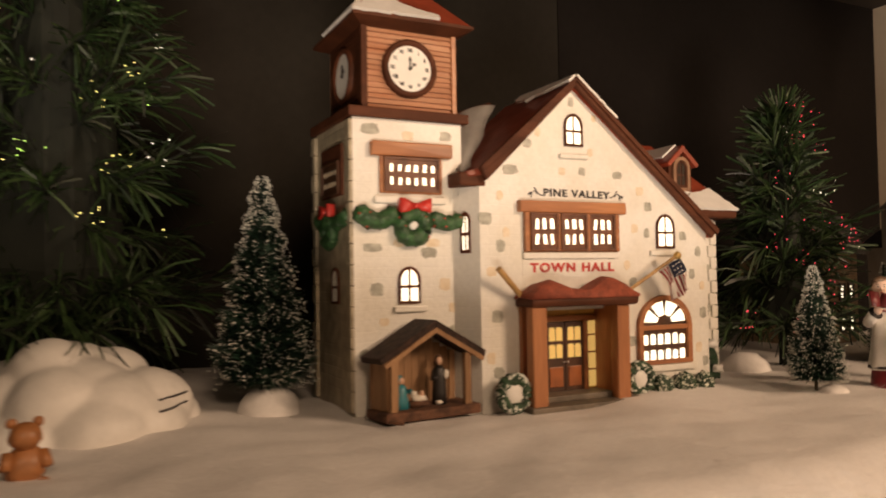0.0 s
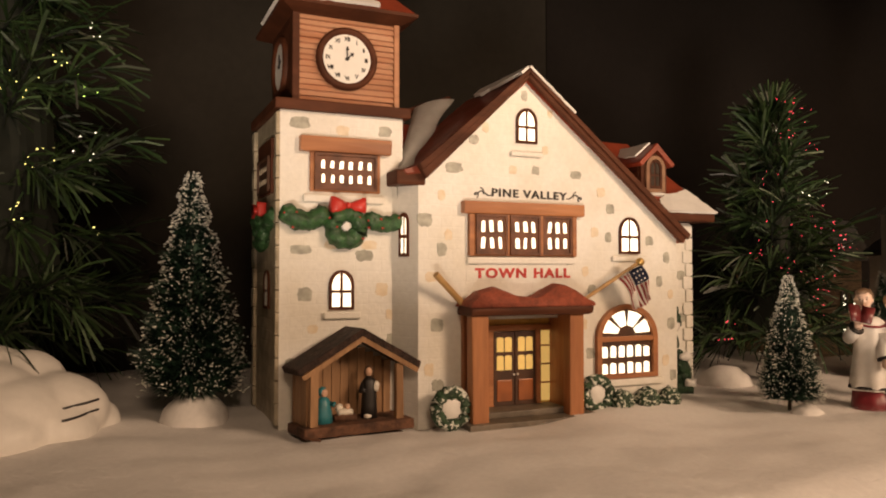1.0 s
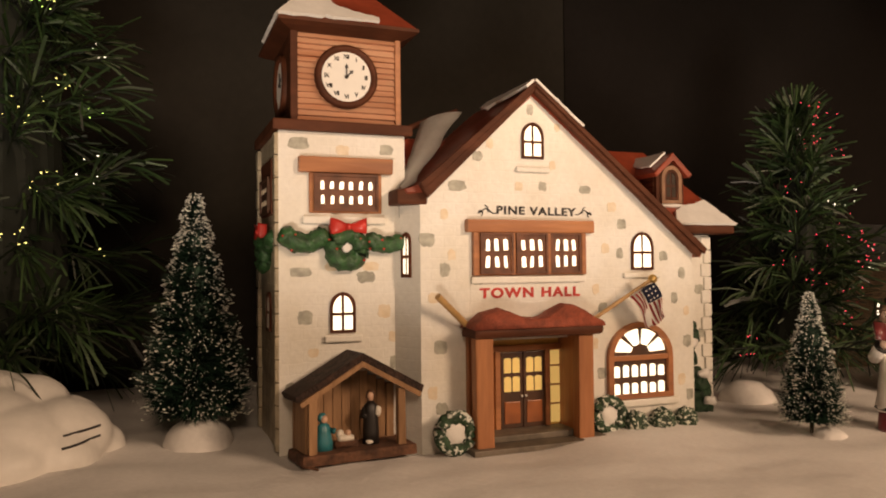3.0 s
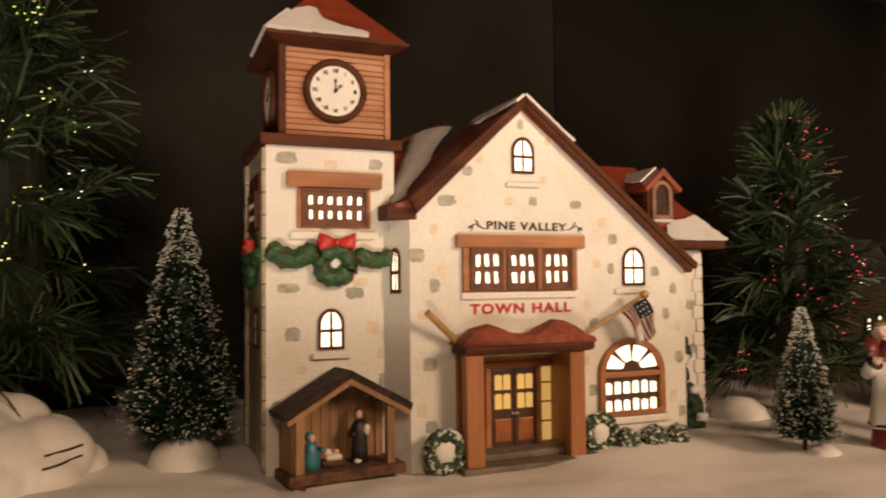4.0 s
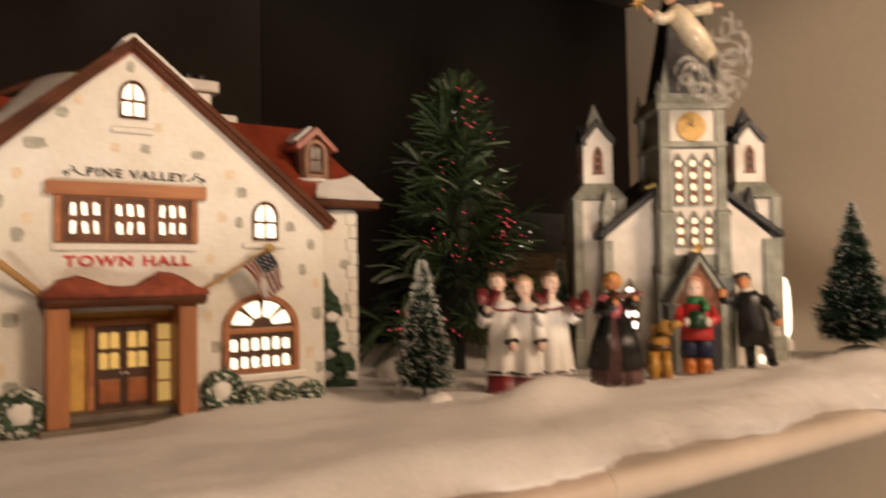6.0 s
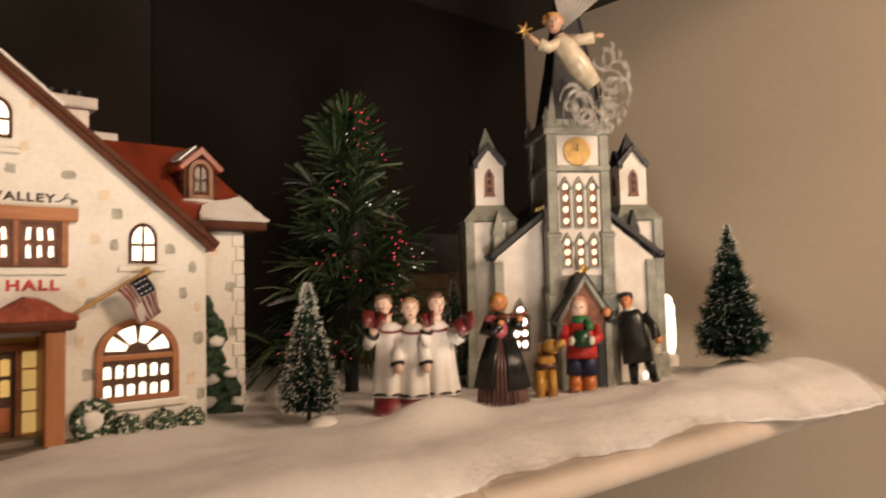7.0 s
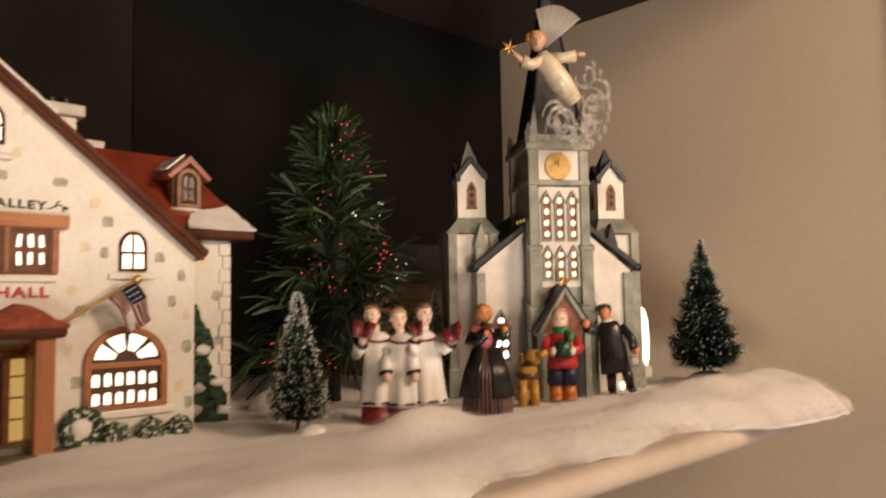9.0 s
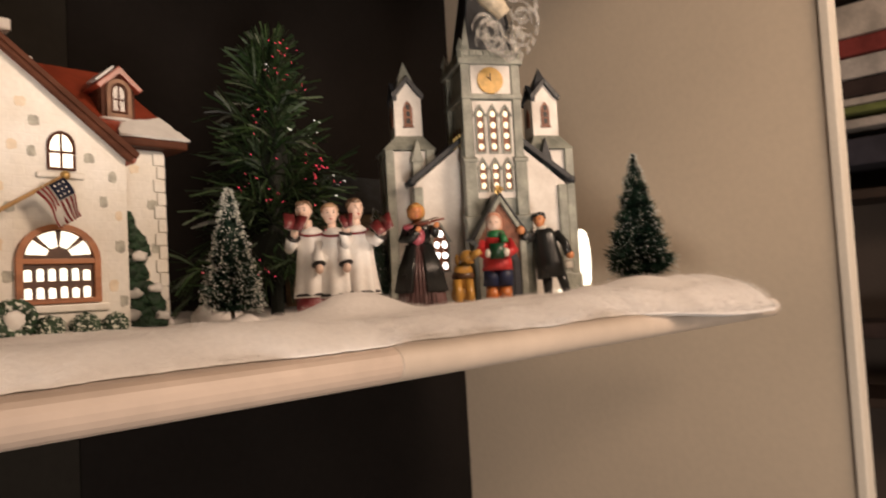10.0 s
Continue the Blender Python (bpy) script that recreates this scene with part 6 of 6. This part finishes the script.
face(f, (-0.0022, -0.0010, 0.0552), 0.0044, SKIN_ORANGE, COAT_BLACK, -18)
f.put(COAT_BLACK, blob, (-0.0024, 0.0008, 0.0592), (0.0050, 0.0048, 0.0026), 0.1, 2, 2)
f.done("preacher_figurine", pose(0.5905, 0.2445, 0.0030, 0, 0, -52) @ Matrix.Rotation(radians(-7), 4, "Y") @ Matrix.Diagonal((1.0, 1.0, 0.96, 1)), "painted figurine in a long black coat with raised hand")

f = Figure()
f.put(DOG_TAN, blob, (0, 0.0010, 0.0080), (0.0066, 0.0070, 0.0080), 0.12, 2, 3)
f.put(DOG_TAN, tube, [(0, 0.0010, 0.0120), (0.0010, -0.0010, 0.0235), (0.0030, -0.0030, 0.0280)], 0.005, 14, taper=[0.0062, 0.0052, 0.0044])
f.put(DOG_TAN, blob, (0.0030, -0.0035, 0.0300), (0.0046, 0.0048, 0.0044), 0.1, 2, 2)
f.put(DOG_TAN, tube, [(0.0055, -0.0065, 0.0305), (0.0100, -0.0085, 0.0330)], 0.0022, 10, taper=[0.0028, 0.0017])
for k in (-1, 1):
    f.put(DOG_TAN, tube, [(k * 0.0034, -0.0060, 0.0), (k * 0.0032, -0.0045, 0.0160)], 0.0022, 10, taper=[0.0026, 0.0024])
    f.put(DOG_TAN, blob, (0.0010 + k * 0.0035, -0.0010, 0.0285), (0.0014, 0.0018, 0.0036), 0.1)
f.put(HAIR_BROWN, lathe, [(0.0060, 0.0165), (0.0066, 0.0185), (0.0056, 0.0210)], (0.0006, 0.0002, 0), 18)
f.done("dog_figurine", pose(0.5092, 0.2560, 0.0020, 0, 0, -40) @ Matrix.Diagonal((1.08, 1.08, 0.98, 1)), "yellow-tan sitting dog figurine looking up")

f = Figure()
f.put(GINGER, blob, (0, 0, 0.0080), (0.0064, 0.0056, 0.0080), 0.15, 2, 3)
f.put(GINGER, blob, (0, -0.001, 0.0185), (0.0054, 0.0050, 0.0050), 0.1, 2, 3)
for k in (-1, 1):
    f.put(GINGER, blob, (k * 0.0042, 0, 0.0232), (0.0019, 0.0014, 0.0019), 0.1)
    f.put(GINGER, blob, (k * 0.0050, -0.0040, 0.0022), (0.0026, 0.0044, 0.0024), 0.1)
    f.put(GINGER, tube, [(k * 0.0055, -0.001, 0.0130), (k * 0.0066, -0.004, 0.0080)], 0.0020, 8)
f.put(HAIR_BROWN, blob, (0.0030, -0.0062, 0.0010), (0.0034, 0.0022, 0.0009), 0.1)
f.done("bear_figurine", pose(-0.0125, 0.3060, -0.0035, 0, 0, 10), "small ginger-brown bear figurine on the snow")

# hanging angel
GAUZE = mat("translucent_white_gauze", (0.85, 0.82, 0.76), 0.5, var=0.05, bump=0.1)
GAUZE.node_tree.nodes["Principled BSDF"].inputs["Transmission Weight"].default_value = 0.4
CLEAR = mat("clear_acrylic", (0.97, 0.95, 0.90), 0.11, var=0.02, bump=0.3, bump_scale=160, dist=0.001)
CLEAR.node_tree.nodes["Principled BSDF"].inputs["Transmission Weight"].default_value = 0.7
CLEAR.node_tree.nodes["Principled BSDF"].inputs["Alpha"].default_value = 0.55
GAUZE.node_tree.nodes["Principled BSDF"].inputs["Alpha"].default_value = 0.45
IVORY = paint("ivory_gown_glaze", (0.80, 0.70, 0.52), 0.3)
f = Figure()
f.put(IVORY, tube, [(-0.0185, 0, 0.2255), (-0.0155, 0, 0.2185), (-0.0060, 0, 0.2060), (0.0045, 0.001, 0.1940)], 0.005, 18, taper=[0.0035, 0.0072, 0.0078, 0.0050])
face(f, (-0.0218, -0.0016, 0.2322), 0.0058, SKIN, HAIR_BLOND, -20)
for k in range(7):
    a = math.pi * k / 6
    f.put(HAIR_BLOND, blob, (-0.0218 + 0.0054 * math.cos(a), 0.0012, 0.2345 + 0.0042 * math.sin(a)), (0.0021, 0.0024, 0.0021), 0.3, 3, 2, k)
f.put(IVORY, tube, [(-0.0180, -0.001, 0.2210), (-0.0265, -0.003, 0.2160), (-0.0330, -0.004, 0.2180)], 0.003, 12, taper=[0.0032, 0.0036, 0.0042])
f.put(SKIN, tube, [(-0.0325, -0.004, 0.2178), (-0.0395, -0.005, 0.2225)], 0.0018, 10)
f.put(IVORY, tube, [(-0.0130, -0.001, 0.2220), (-0.0040, -0.003, 0.2220), (0.0030, -0.004, 0.2230)], 0.003, 12, taper=[0.0034, 0.0036, 0.0040])
f.put(SKIN, blob, (0.0070, -0.0040, 0.2245), (0.0034, 0.0018, 0.0018), 0.1)
for k in range(6):
    a = k * math.pi / 3 + 0.3
    f.put(BRASS, tube, [(-0.0425, -0.006, 0.2255), (-0.0425 + 0.0055 * math.cos(a), -0.006, 0.2255 + 0.0055 * math.sin(a))], 0.0008, 6, taper=[0.0012, 0.0004])
for a0, a1 in (((-0.0145, 0.2300), ((-0.0205, 0.2555), (0.0110, 0.2540))),):
    n = 9
    for k in range(n):
        t0, t1 = k / n, (k + 1.02) / n
        def rim(t):
            x = a1[0][0] + (a1[1][0] - a1[0][0]) * t
            return Vector((x, 0.0055 + 0.0012 * (k % 2), 0.2560 + 0.004 * math.sin(math.pi * t) - 0.009 * max(0, t - 0.5)))
        base = Vector((a0[0], 0.004, a0[1]))
        f.put(GAUZE, plate, base, (1, 0, 0), (0, 0, 1), [(0, 0), (rim(t0).x - base.x, rim(t0).z - base.z), (rim(t1).x - base.x, rim(t1).z - base.z)], 0.0005 + 0.0002 * (k % 2))
rg = random.Random(12)
for k in range(34):
    a = rg.uniform(-2.6, 1.2)
    c = Vector((0.0025 + 0.0185 * math.cos(a) * rg.uniform(.55, 1.05), rg.uniform(-0.006, 0.004), 0.1940 + 0.0250 * math.sin(a) * rg.uniform(.55, 1.05)))
    r0 = rg.uniform(0.0035, 0.0080)
    ph = rg.uniform(0, 6.28)
    f.put(CLEAR, tube, [c + Vector((r0 * math.cos(ph + q * 0.45), 0.0015 * math.sin(q), r0 * 1.2 * math.sin(ph + q * 0.45))) for q in range(9)], 0.001, 7, taper=[0.0004, 0.0008, 0.0012, 0.0014, 0.0015, 0.0014, 0.0011, 0.0008, 0.0004])
for k in range(9):
    a = -1.15 + k * 0.27
    c = Vector((0.0035 + 0.0225 * math.cos(a), -0.002, 0.1965 + 0.0300 * math.sin(a)))
    f.put(CLEAR, tube, [c, c + Vector((0.0016, 0, -0.0030)), c + Vector((0.0006, 0, -0.0065))], 0.001, 7, taper=[0.0006, 0.0016, 0.0010])
f.put(BLACK, tube, [(-0.0150, 0.004, 0.2480), (-0.0150, 0.004, 0.3680)], 0.0002, 5)
angel_at = Matrix.Translation((0.5777, 0.2840, 0.003)) @ Matrix.Rotation(radians(-32.2), 4, "Z") @ Matrix.Translation((0, -0.033, -0.0028))
f.done("angel_ornament", angel_at, "ivory-gowned angel ornament with clear acrylic swirls hung on thread", "ornament")

# ---- igloo and mounds ----
SNOW_LUMP = mat("white_moulded_snow", (0.80, 0.77, 0.72), 0.55, var=0.05, scale=40, bump=0.3, bump_scale=260, coat=0.1)
igloo = thing("igloo_ornament", (0.008, 0.405, 0.0), "white lumpy snow dome ornament with dark grooves", "ornament")
ri = random.Random(3)
LUMPS = []
for row, (cnt, el) in enumerate(((9, 8), (8, 34), (5, 60), (1, 88))):
    for k in range(cnt):
        az, e = 2 * math.pi * (k + 0.5 * (row % 2) + ri.uniform(-.2, .2)) / cnt, radians(el + ri.uniform(-7, 7))
        LUMPS.append((Vector((math.cos(e) * math.cos(az), math.cos(e) * math.sin(az), math.sin(e))), ri.uniform(0.28, 0.40), ri.uniform(0.30, 0.44)))
DOME = Vector((0.004, 0.400, -0.004))


def dome_radius(n):
    """Rounded snow lumps that melt into one another over a half ball."""
    return 0.78 + max(h * (1 - min(1.0, (n - c).length / (w * 1.6)) ** 2) for c, w, h in LUMPS) + 0.045 * noise.noise(n * 2.3) + 0.008 * noise.noise(n * 9)


def dome_point(p):
    return Vector((DOME.x + p.x * 0.0480, DOME.y + p.y * 0.0500, DOME.z + p.z * 0.0400))


bm = bmesh.new()
bmesh.ops.create_icosphere(bm, subdivisions=6, radius=1)
for v in bm.verts:
    n = v.co.normalized()
    v.co = dome_point(n * dome_radius(n))
for _ in range(2):
    bmesh.ops.smooth_vert(bm, verts=bm.verts, factor=0.5, use_axis_x=True, use_axis_y=True, use_axis_z=True)
part("dome", bm, SNOW_LUMP, igloo, smooth=True)
for dz in (0.0, -0.0042):
    pts = []
    for i in range(15):
        x, z = 0.0365 + 0.0135 * i / 14, 0.0150 + dz + 0.0013 * i / 14
        y = 0.330
        while y < 0.42:
            q = Vector(((x - DOME.x) / 0.0480, (y - DOME.y) / 0.0500, (z - DOME.z) / 0.0400))
            if q.length < dome_radius(q.normalized()):
                break
            y += 0.0003
        pts.append((x, y - 0.0002, z))
    part("groove", tube(pts, 0.00055, 6), BLACK, igloo)
for x, y, rx, rz in ((0.092, 0.388, 0.0165, 0.0135), (0.3735, 0.2800, 0.0085, 0.0060), (0.690, 0.2330, 0.0180, 0.0110), (0.412, 0.375, 0.017, 0.013), (0.376, 0.388, 0.012, 0.010)):
    solo("snow_mound", blob((x, y, 0.0), (rx, rx, rz), 0.12, 2, 3, x * 30), COTTON, "small white snow mound round the foot of a tree", "fake snow", "", True, "snow mounds")

# ---- bottle-brush trees ----
BRISTLE = mat("dark_green_bristle", (0.017, 0.056, 0.033), 0.6, var=0.3, scale=200, bump=0, island=0.45)
FROST = mat("white_flock", (0.72, 0.74, 0.68), 0.9, var=0.1, scale=300, bump=0.5, bump_scale=900, island=0.2)
WIRE = mat("dark_twisted_wire", (0.10, 0.08, 0.05), 0.5, metal=0.5)


def speck(store, m):
    """One small eight-sided flake."""
    vs, fs = store
    n = len(vs)
    vs.extend(m @ Vector(p) for p in ((1, 0, 0), (-1, 0, 0), (0, 1, 0), (0, -1, 0), (0, 0, 1), (0, 0, -1)))
    fs.extend((n + a, n + b, n + c) for a, b, c in ((0, 2, 4), (2, 1, 4), (1, 3, 4), (3, 0, 4), (2, 0, 5), (1, 2, 5), (3, 1, 5), (0, 3, 5)))


def brush_tree(loc, height, radius, bottom, count, flock, seed, label, lean=0.0, tip=0.10):
    rg = random.Random(seed)
    t = thing("bottle_brush_tree", loc, label, "artificial tree", "bottle-brush trees")
    o = Vector(loc)
    part("trunk", tube([o, o + Vector((0, 0, bottom + height * 0.98))], 0.0010, 6), WIRE, t)
    def rad(v):
        return radius * (tip + (1 - tip) * (1 - v) ** 0.92) * (1 - 0.18 * max(0, 0.06 - v) / 0.06)
    bm = bmesh.new()
    flakes = ([], [])
    for k in range(count):
        v = 1 - math.sqrt(rg.random() * 0.985 + 0.0002) if rg.random() < 0.8 else rg.random()
        z = bottom + height * v
        az = rg.random() * 2 * math.pi
        r = rad(v) * rg.uniform(0.78, 1.06) * (1 + 0.10 * math.sin(v * 40 + az))
        rise = rg.uniform(-0.25, 0.30) * r
        d = Vector((math.cos(az), math.sin(az), 0))
        q = Vector((-math.sin(az), math.cos(az), 0)) * (0.00042 * radius / 0.02)
        a = o + Vector((0, 0, z)) + d * r * 0.12
        m = o + Vector((0, 0, z + rise * 0.4)) + d * r * 0.6
        e = o + Vector((0, 0, z + rise)) + d * r
        v0, v1, v2, v3, v4 = (bm.verts.new(p) for p in (a - q, a + q, m + q, e, m - q))
        bm.faces.new((v0, v1, v2, v3, v4))
        if rg.random() < flock * (0.6 + 0.8 * (v > 0.75) + 1.5 * noise.noise(Vector((math.cos(az) * 3, math.sin(az) * 3, v * 14)))):
            s = rg.uniform(0.00016, 0.00056) * (radius / 0.024) ** 0.5
            speck(flakes, Matrix.Translation(e - d * r * rg.uniform(0, 0.10)) @ d.to_track_quat("X", "Z").to_matrix().to_4x4() @ Euler([rg.uniform(-.6, .6) for _ in range(3)]).to_matrix().to_4x4() @ Matrix.Diagonal((s * rg.uniform(1.0, 3.0), s * 0.8, s * rg.uniform(.7, 1.1), 1)))
    core = lathe([(rad(0) * 0.55, bottom), (rad(0.3) * 0.62, bottom + height * 0.3), (rad(0.7) * 0.6, bottom + height * 0.7), (0.0006, bottom + height * 0.97)], loc, 14)
    part("core", core, BRISTLE, t)
    tagged(part("bristles", bm, BRISTLE, t), kind="stuff")
    me = bpy.data.meshes.new("flocking")
    me.from_pydata([tuple(Vector(p) - o) for p in flakes[0]], [], flakes[1])
    me.materials.append(FROST)
    fl = new("flocking", me)
    fl.parent = t
    tagged(fl, "white flocking", kind="stuff")
    return t


brush_tree((0.0905, 0.3955, 0.0), 0.105, 0.0285, 0.0160, 14000, 0.30, 1, "dark green bottle-brush tree heavily flocked with white")
brush_tree((0.3720, 0.2895, 0.0), 0.0625, 0.0172, 0.0080, 9500, 0.38, 2, "small dark green bottle-brush tree flocked with white")
brush_tree((0.6880, 0.2350, 0.0), 0.0930, 0.0290, 0.0150, 12000, 0.18, 3, "green bottle-brush tree with sparse white flocking", tip=0.06)
brush_tree((0.5230, 0.3480, 0.0), 0.0640, 0.0160, 0.0080, 5000, 0.34, 4, "small frosted bottle-brush tree behind the choristers")

# ---- large artificial pines with glowing fibre tips ----
NEEDLE = mat("dark_green_plastic_needle", (0.0125, 0.031, 0.010), 0.5, var=0.25, scale=90, bump=0, island=0.85, alt=(0.030, 0.056, 0.015))
STEM_AND_SHADE = mat("dark_green_stem_and_inner_shade", (0.006, 0.010, 0.005), 0.8)
TIP_RED = mat("glowing_red_fibre_tip", (0.8, 0.1, 0.12), 0.4, var=0.02, bump=0, emit=(1.0, 0.05, 0.09), power=2.0)
TIP_GOLD = mat("glowing_yellow_fibre_tip", (0.8, 0.7, 0.2), 0.4, var=0.02, bump=0, emit=(1.0, 0.80, 0.22), power=3.0)
TIP_WHITE = mat("glowing_white_fibre_tip", (0.9, 0.8, 0.7), 0.4, var=0.02, bump=0, emit=(1.0, 0.85, 0.65), power=2.6)
TIP_LIME = mat("glowing_lime_fibre_tip", (0.5, 0.8, 0.2), 0.4, var=0.02, bump=0, emit=(0.62, 1.0, 0.15), power=2.6)


def pine(loc, height, radius, low, tiers, per, seed, label, tips, y_limit, blade, tuft=(8, 13), spread=(-22, 20), lit_from=0.03):
    rg = random.Random(seed)
    t = thing("artificial_pine", loc, label, "artificial tree", "artificial pines")
    o = Vector(loc)
    part("trunk", tube([o, o + Vector((0, 0, height * 0.97))], 0.004, 10, taper=[0.0050, 0.0016]), STEM_AND_SHADE, t)
    stems, needles = bmesh.new(), bmesh.new()
    glow = {m: bmesh.new() for m in tips}
    names = list(tips)

    def needle(p, nd, ln, w):
        q = nd.cross(Vector([rg.gauss(0, 1) for _ in range(3)])).normalized() * w
        e = p + nd * ln
        m = p + nd * ln * 0.5 + Vector((0, 0, 0.04 * ln))
        v = [needles.verts.new(x) for x in (p - q * 0.5, p + q * 0.5, m + q, e + q * 0.85 - Vector((0, 0, 0.05 * ln)), e - q * 0.85 - Vector((0, 0, 0.05 * ln)), m - q)]
        needles.faces.new((v[0], v[1], v[2], v[5]))
        needles.faces.new((v[5], v[2], v[3], v[4]))

    for i in range(tiers):
        v = i / (tiers - 1)
        z0 = low + (height * 0.96 - low) * v
        R = radius * (1 - v) ** 0.8 + 0.008
        n = max(4, int(per * (1 - 0.5 * v)))
        for k in range(n):
            az = 2 * math.pi * (k + rg.uniform(-.3, .3)) / n + i * 1.1
            el = radians(rg.uniform(*spread) + 66 * v ** 2.2)
            L = R * rg.uniform(0.62, 1.08)
            d = Vector((math.cos(az) * math.cos(el), math.sin(az) * math.cos(el), math.sin(el)))
            a = o + Vector((0, 0, z0))
            pts = [a + d * L * s + Vector((0, 0, 0.08 * L * s * s)) for s in (0, 0.35, 0.7, 1.0)]
            if pts[-1].y > y_limit:
                continue
            tube(pts, 0.0008, 5, stems, [0.0012, 0.0010, 0.0008, 0.0005])
            # tufts of flat blades along the outer half, thin dark needles inside
            for s0 in (0.45, 0.72, 1.0):
                c = pts[0].lerp(pts[3], s0) + Vector((0, 0, 0.08 * L * (s0 * s0 - s0)))
                for q in range(rg.randint(*tuft)):
                    side = Vector([rg.gauss(0, 1) for _ in range(3)])
                    side = (side - side.dot(d) * d).normalized()
                    needle(c - d * rg.uniform(0, 0.004), (d * rg.uniform(0.9, 2.4) + side).normalized(), blade * rg.uniform(0.65, 1.1), rg.uniform(0.0004, 0.0009))
            for q in range(int(20 + 260 * L)):
                s = rg.uniform(0.08, 0.8)
                side = Vector([rg.gauss(0, 1) for _ in range(3)]).normalized()
                needle(pts[0].lerp(pts[3], s), (d * 0.7 + side).normalized(), blade * rg.uniform(0.5, 0.8), rg.uniform(0.0004, 0.0007))
            if rg.random() < 0.72 and d.y < 0.35 and z0 > lit_from:
                m = names[rg.randrange(len(names))]
                c = pts[1].lerp(pts[3], rg.uniform(0.35, 1.0)) + Vector((0, -0.016, 0.004))
                for q in range(rg.randint(1, 7)):
                    e = c + Vector([rg.uniform(-1, 1) * 0.007 for _ in range(3)])
                    r = rg.uniform(0.00020, 0.00048)
                    bmesh.ops.create_icosphere(glow[m], subdivisions=1, radius=1, matrix=Matrix.Translation(e) @ Matrix.Diagonal((r * 1.4, r, r * 0.8, 1)))
    # added near-black cone stands for the shade inside and hides the wall behind
    part("shade_core", wobble(lathe([(radius * 0.34, low), (radius * 0.42, low + 0.02), (radius * 0.26, low + (height - low) * 0.55), (0.002, height * 0.86)], loc, 18), 0.012, 40, seed), STEM_AND_SHADE, t)
    tagged(part("branch_work", stems, STEM_AND_SHADE, t), kind="stuff")
    tagged(part("needles", needles, NEEDLE, t), kind="stuff")
    for m, b in glow.items():
        if len(b.verts):
            tagged(part("fibre_tips", b, m, t, "glowing fibre-optic tips"), kind="stuff")
        else:
            b.free()
    return t


pine((-0.005, 0.462, -0.006), 0.350, 0.082, 0.060, 11, 13, 21, "dark green artificial pine with yellow and white fibre-optic lights", (TIP_GOLD, TIP_GOLD, TIP_WHITE, TIP_LIME), 0.545, 0.028, (7, 11), (-30, 22), 0.11)
pine((0.4600, 0.3810, -0.006), 0.186, 0.050, 0.040, 9, 10, 22, "dark green artificial pine with red fibre-optic lights", (TIP_RED, TIP_RED, TIP_RED, TIP_WHITE), 0.555, 0.026, (5, 9), (-30, 22))

# ---- glowing bulb beside the church ----
bulb = thing("night_light", (0.7298, 0.3132, 0.0), "glowing frosted tubular night light standing on the snow", "lamp")
part("lamp_foot", lathe([(0.0085, -0.001), (0.0085, 0.006), (0.0060, 0.009)], (0.7298, 0.3132, 0.0), 18), WHITE_PAINT, bulb)
part("bulb", lathe([(0.0050, 0.009), (0.0066, 0.014), (0.0070, 0.030), (0.0064, 0.047), (0.0044, 0.055), (0.0010, 0.058)], (0.7298, 0.3132, 0.0), 20), mat("glowing_frosted_glass", (0.9, 0.8, 0.65), 0.4, var=0.02, bump=0, emit=(1.0, 0.82, 0.58), power=3.0), bulb, "glowing frosted glass bulb", smooth=True)
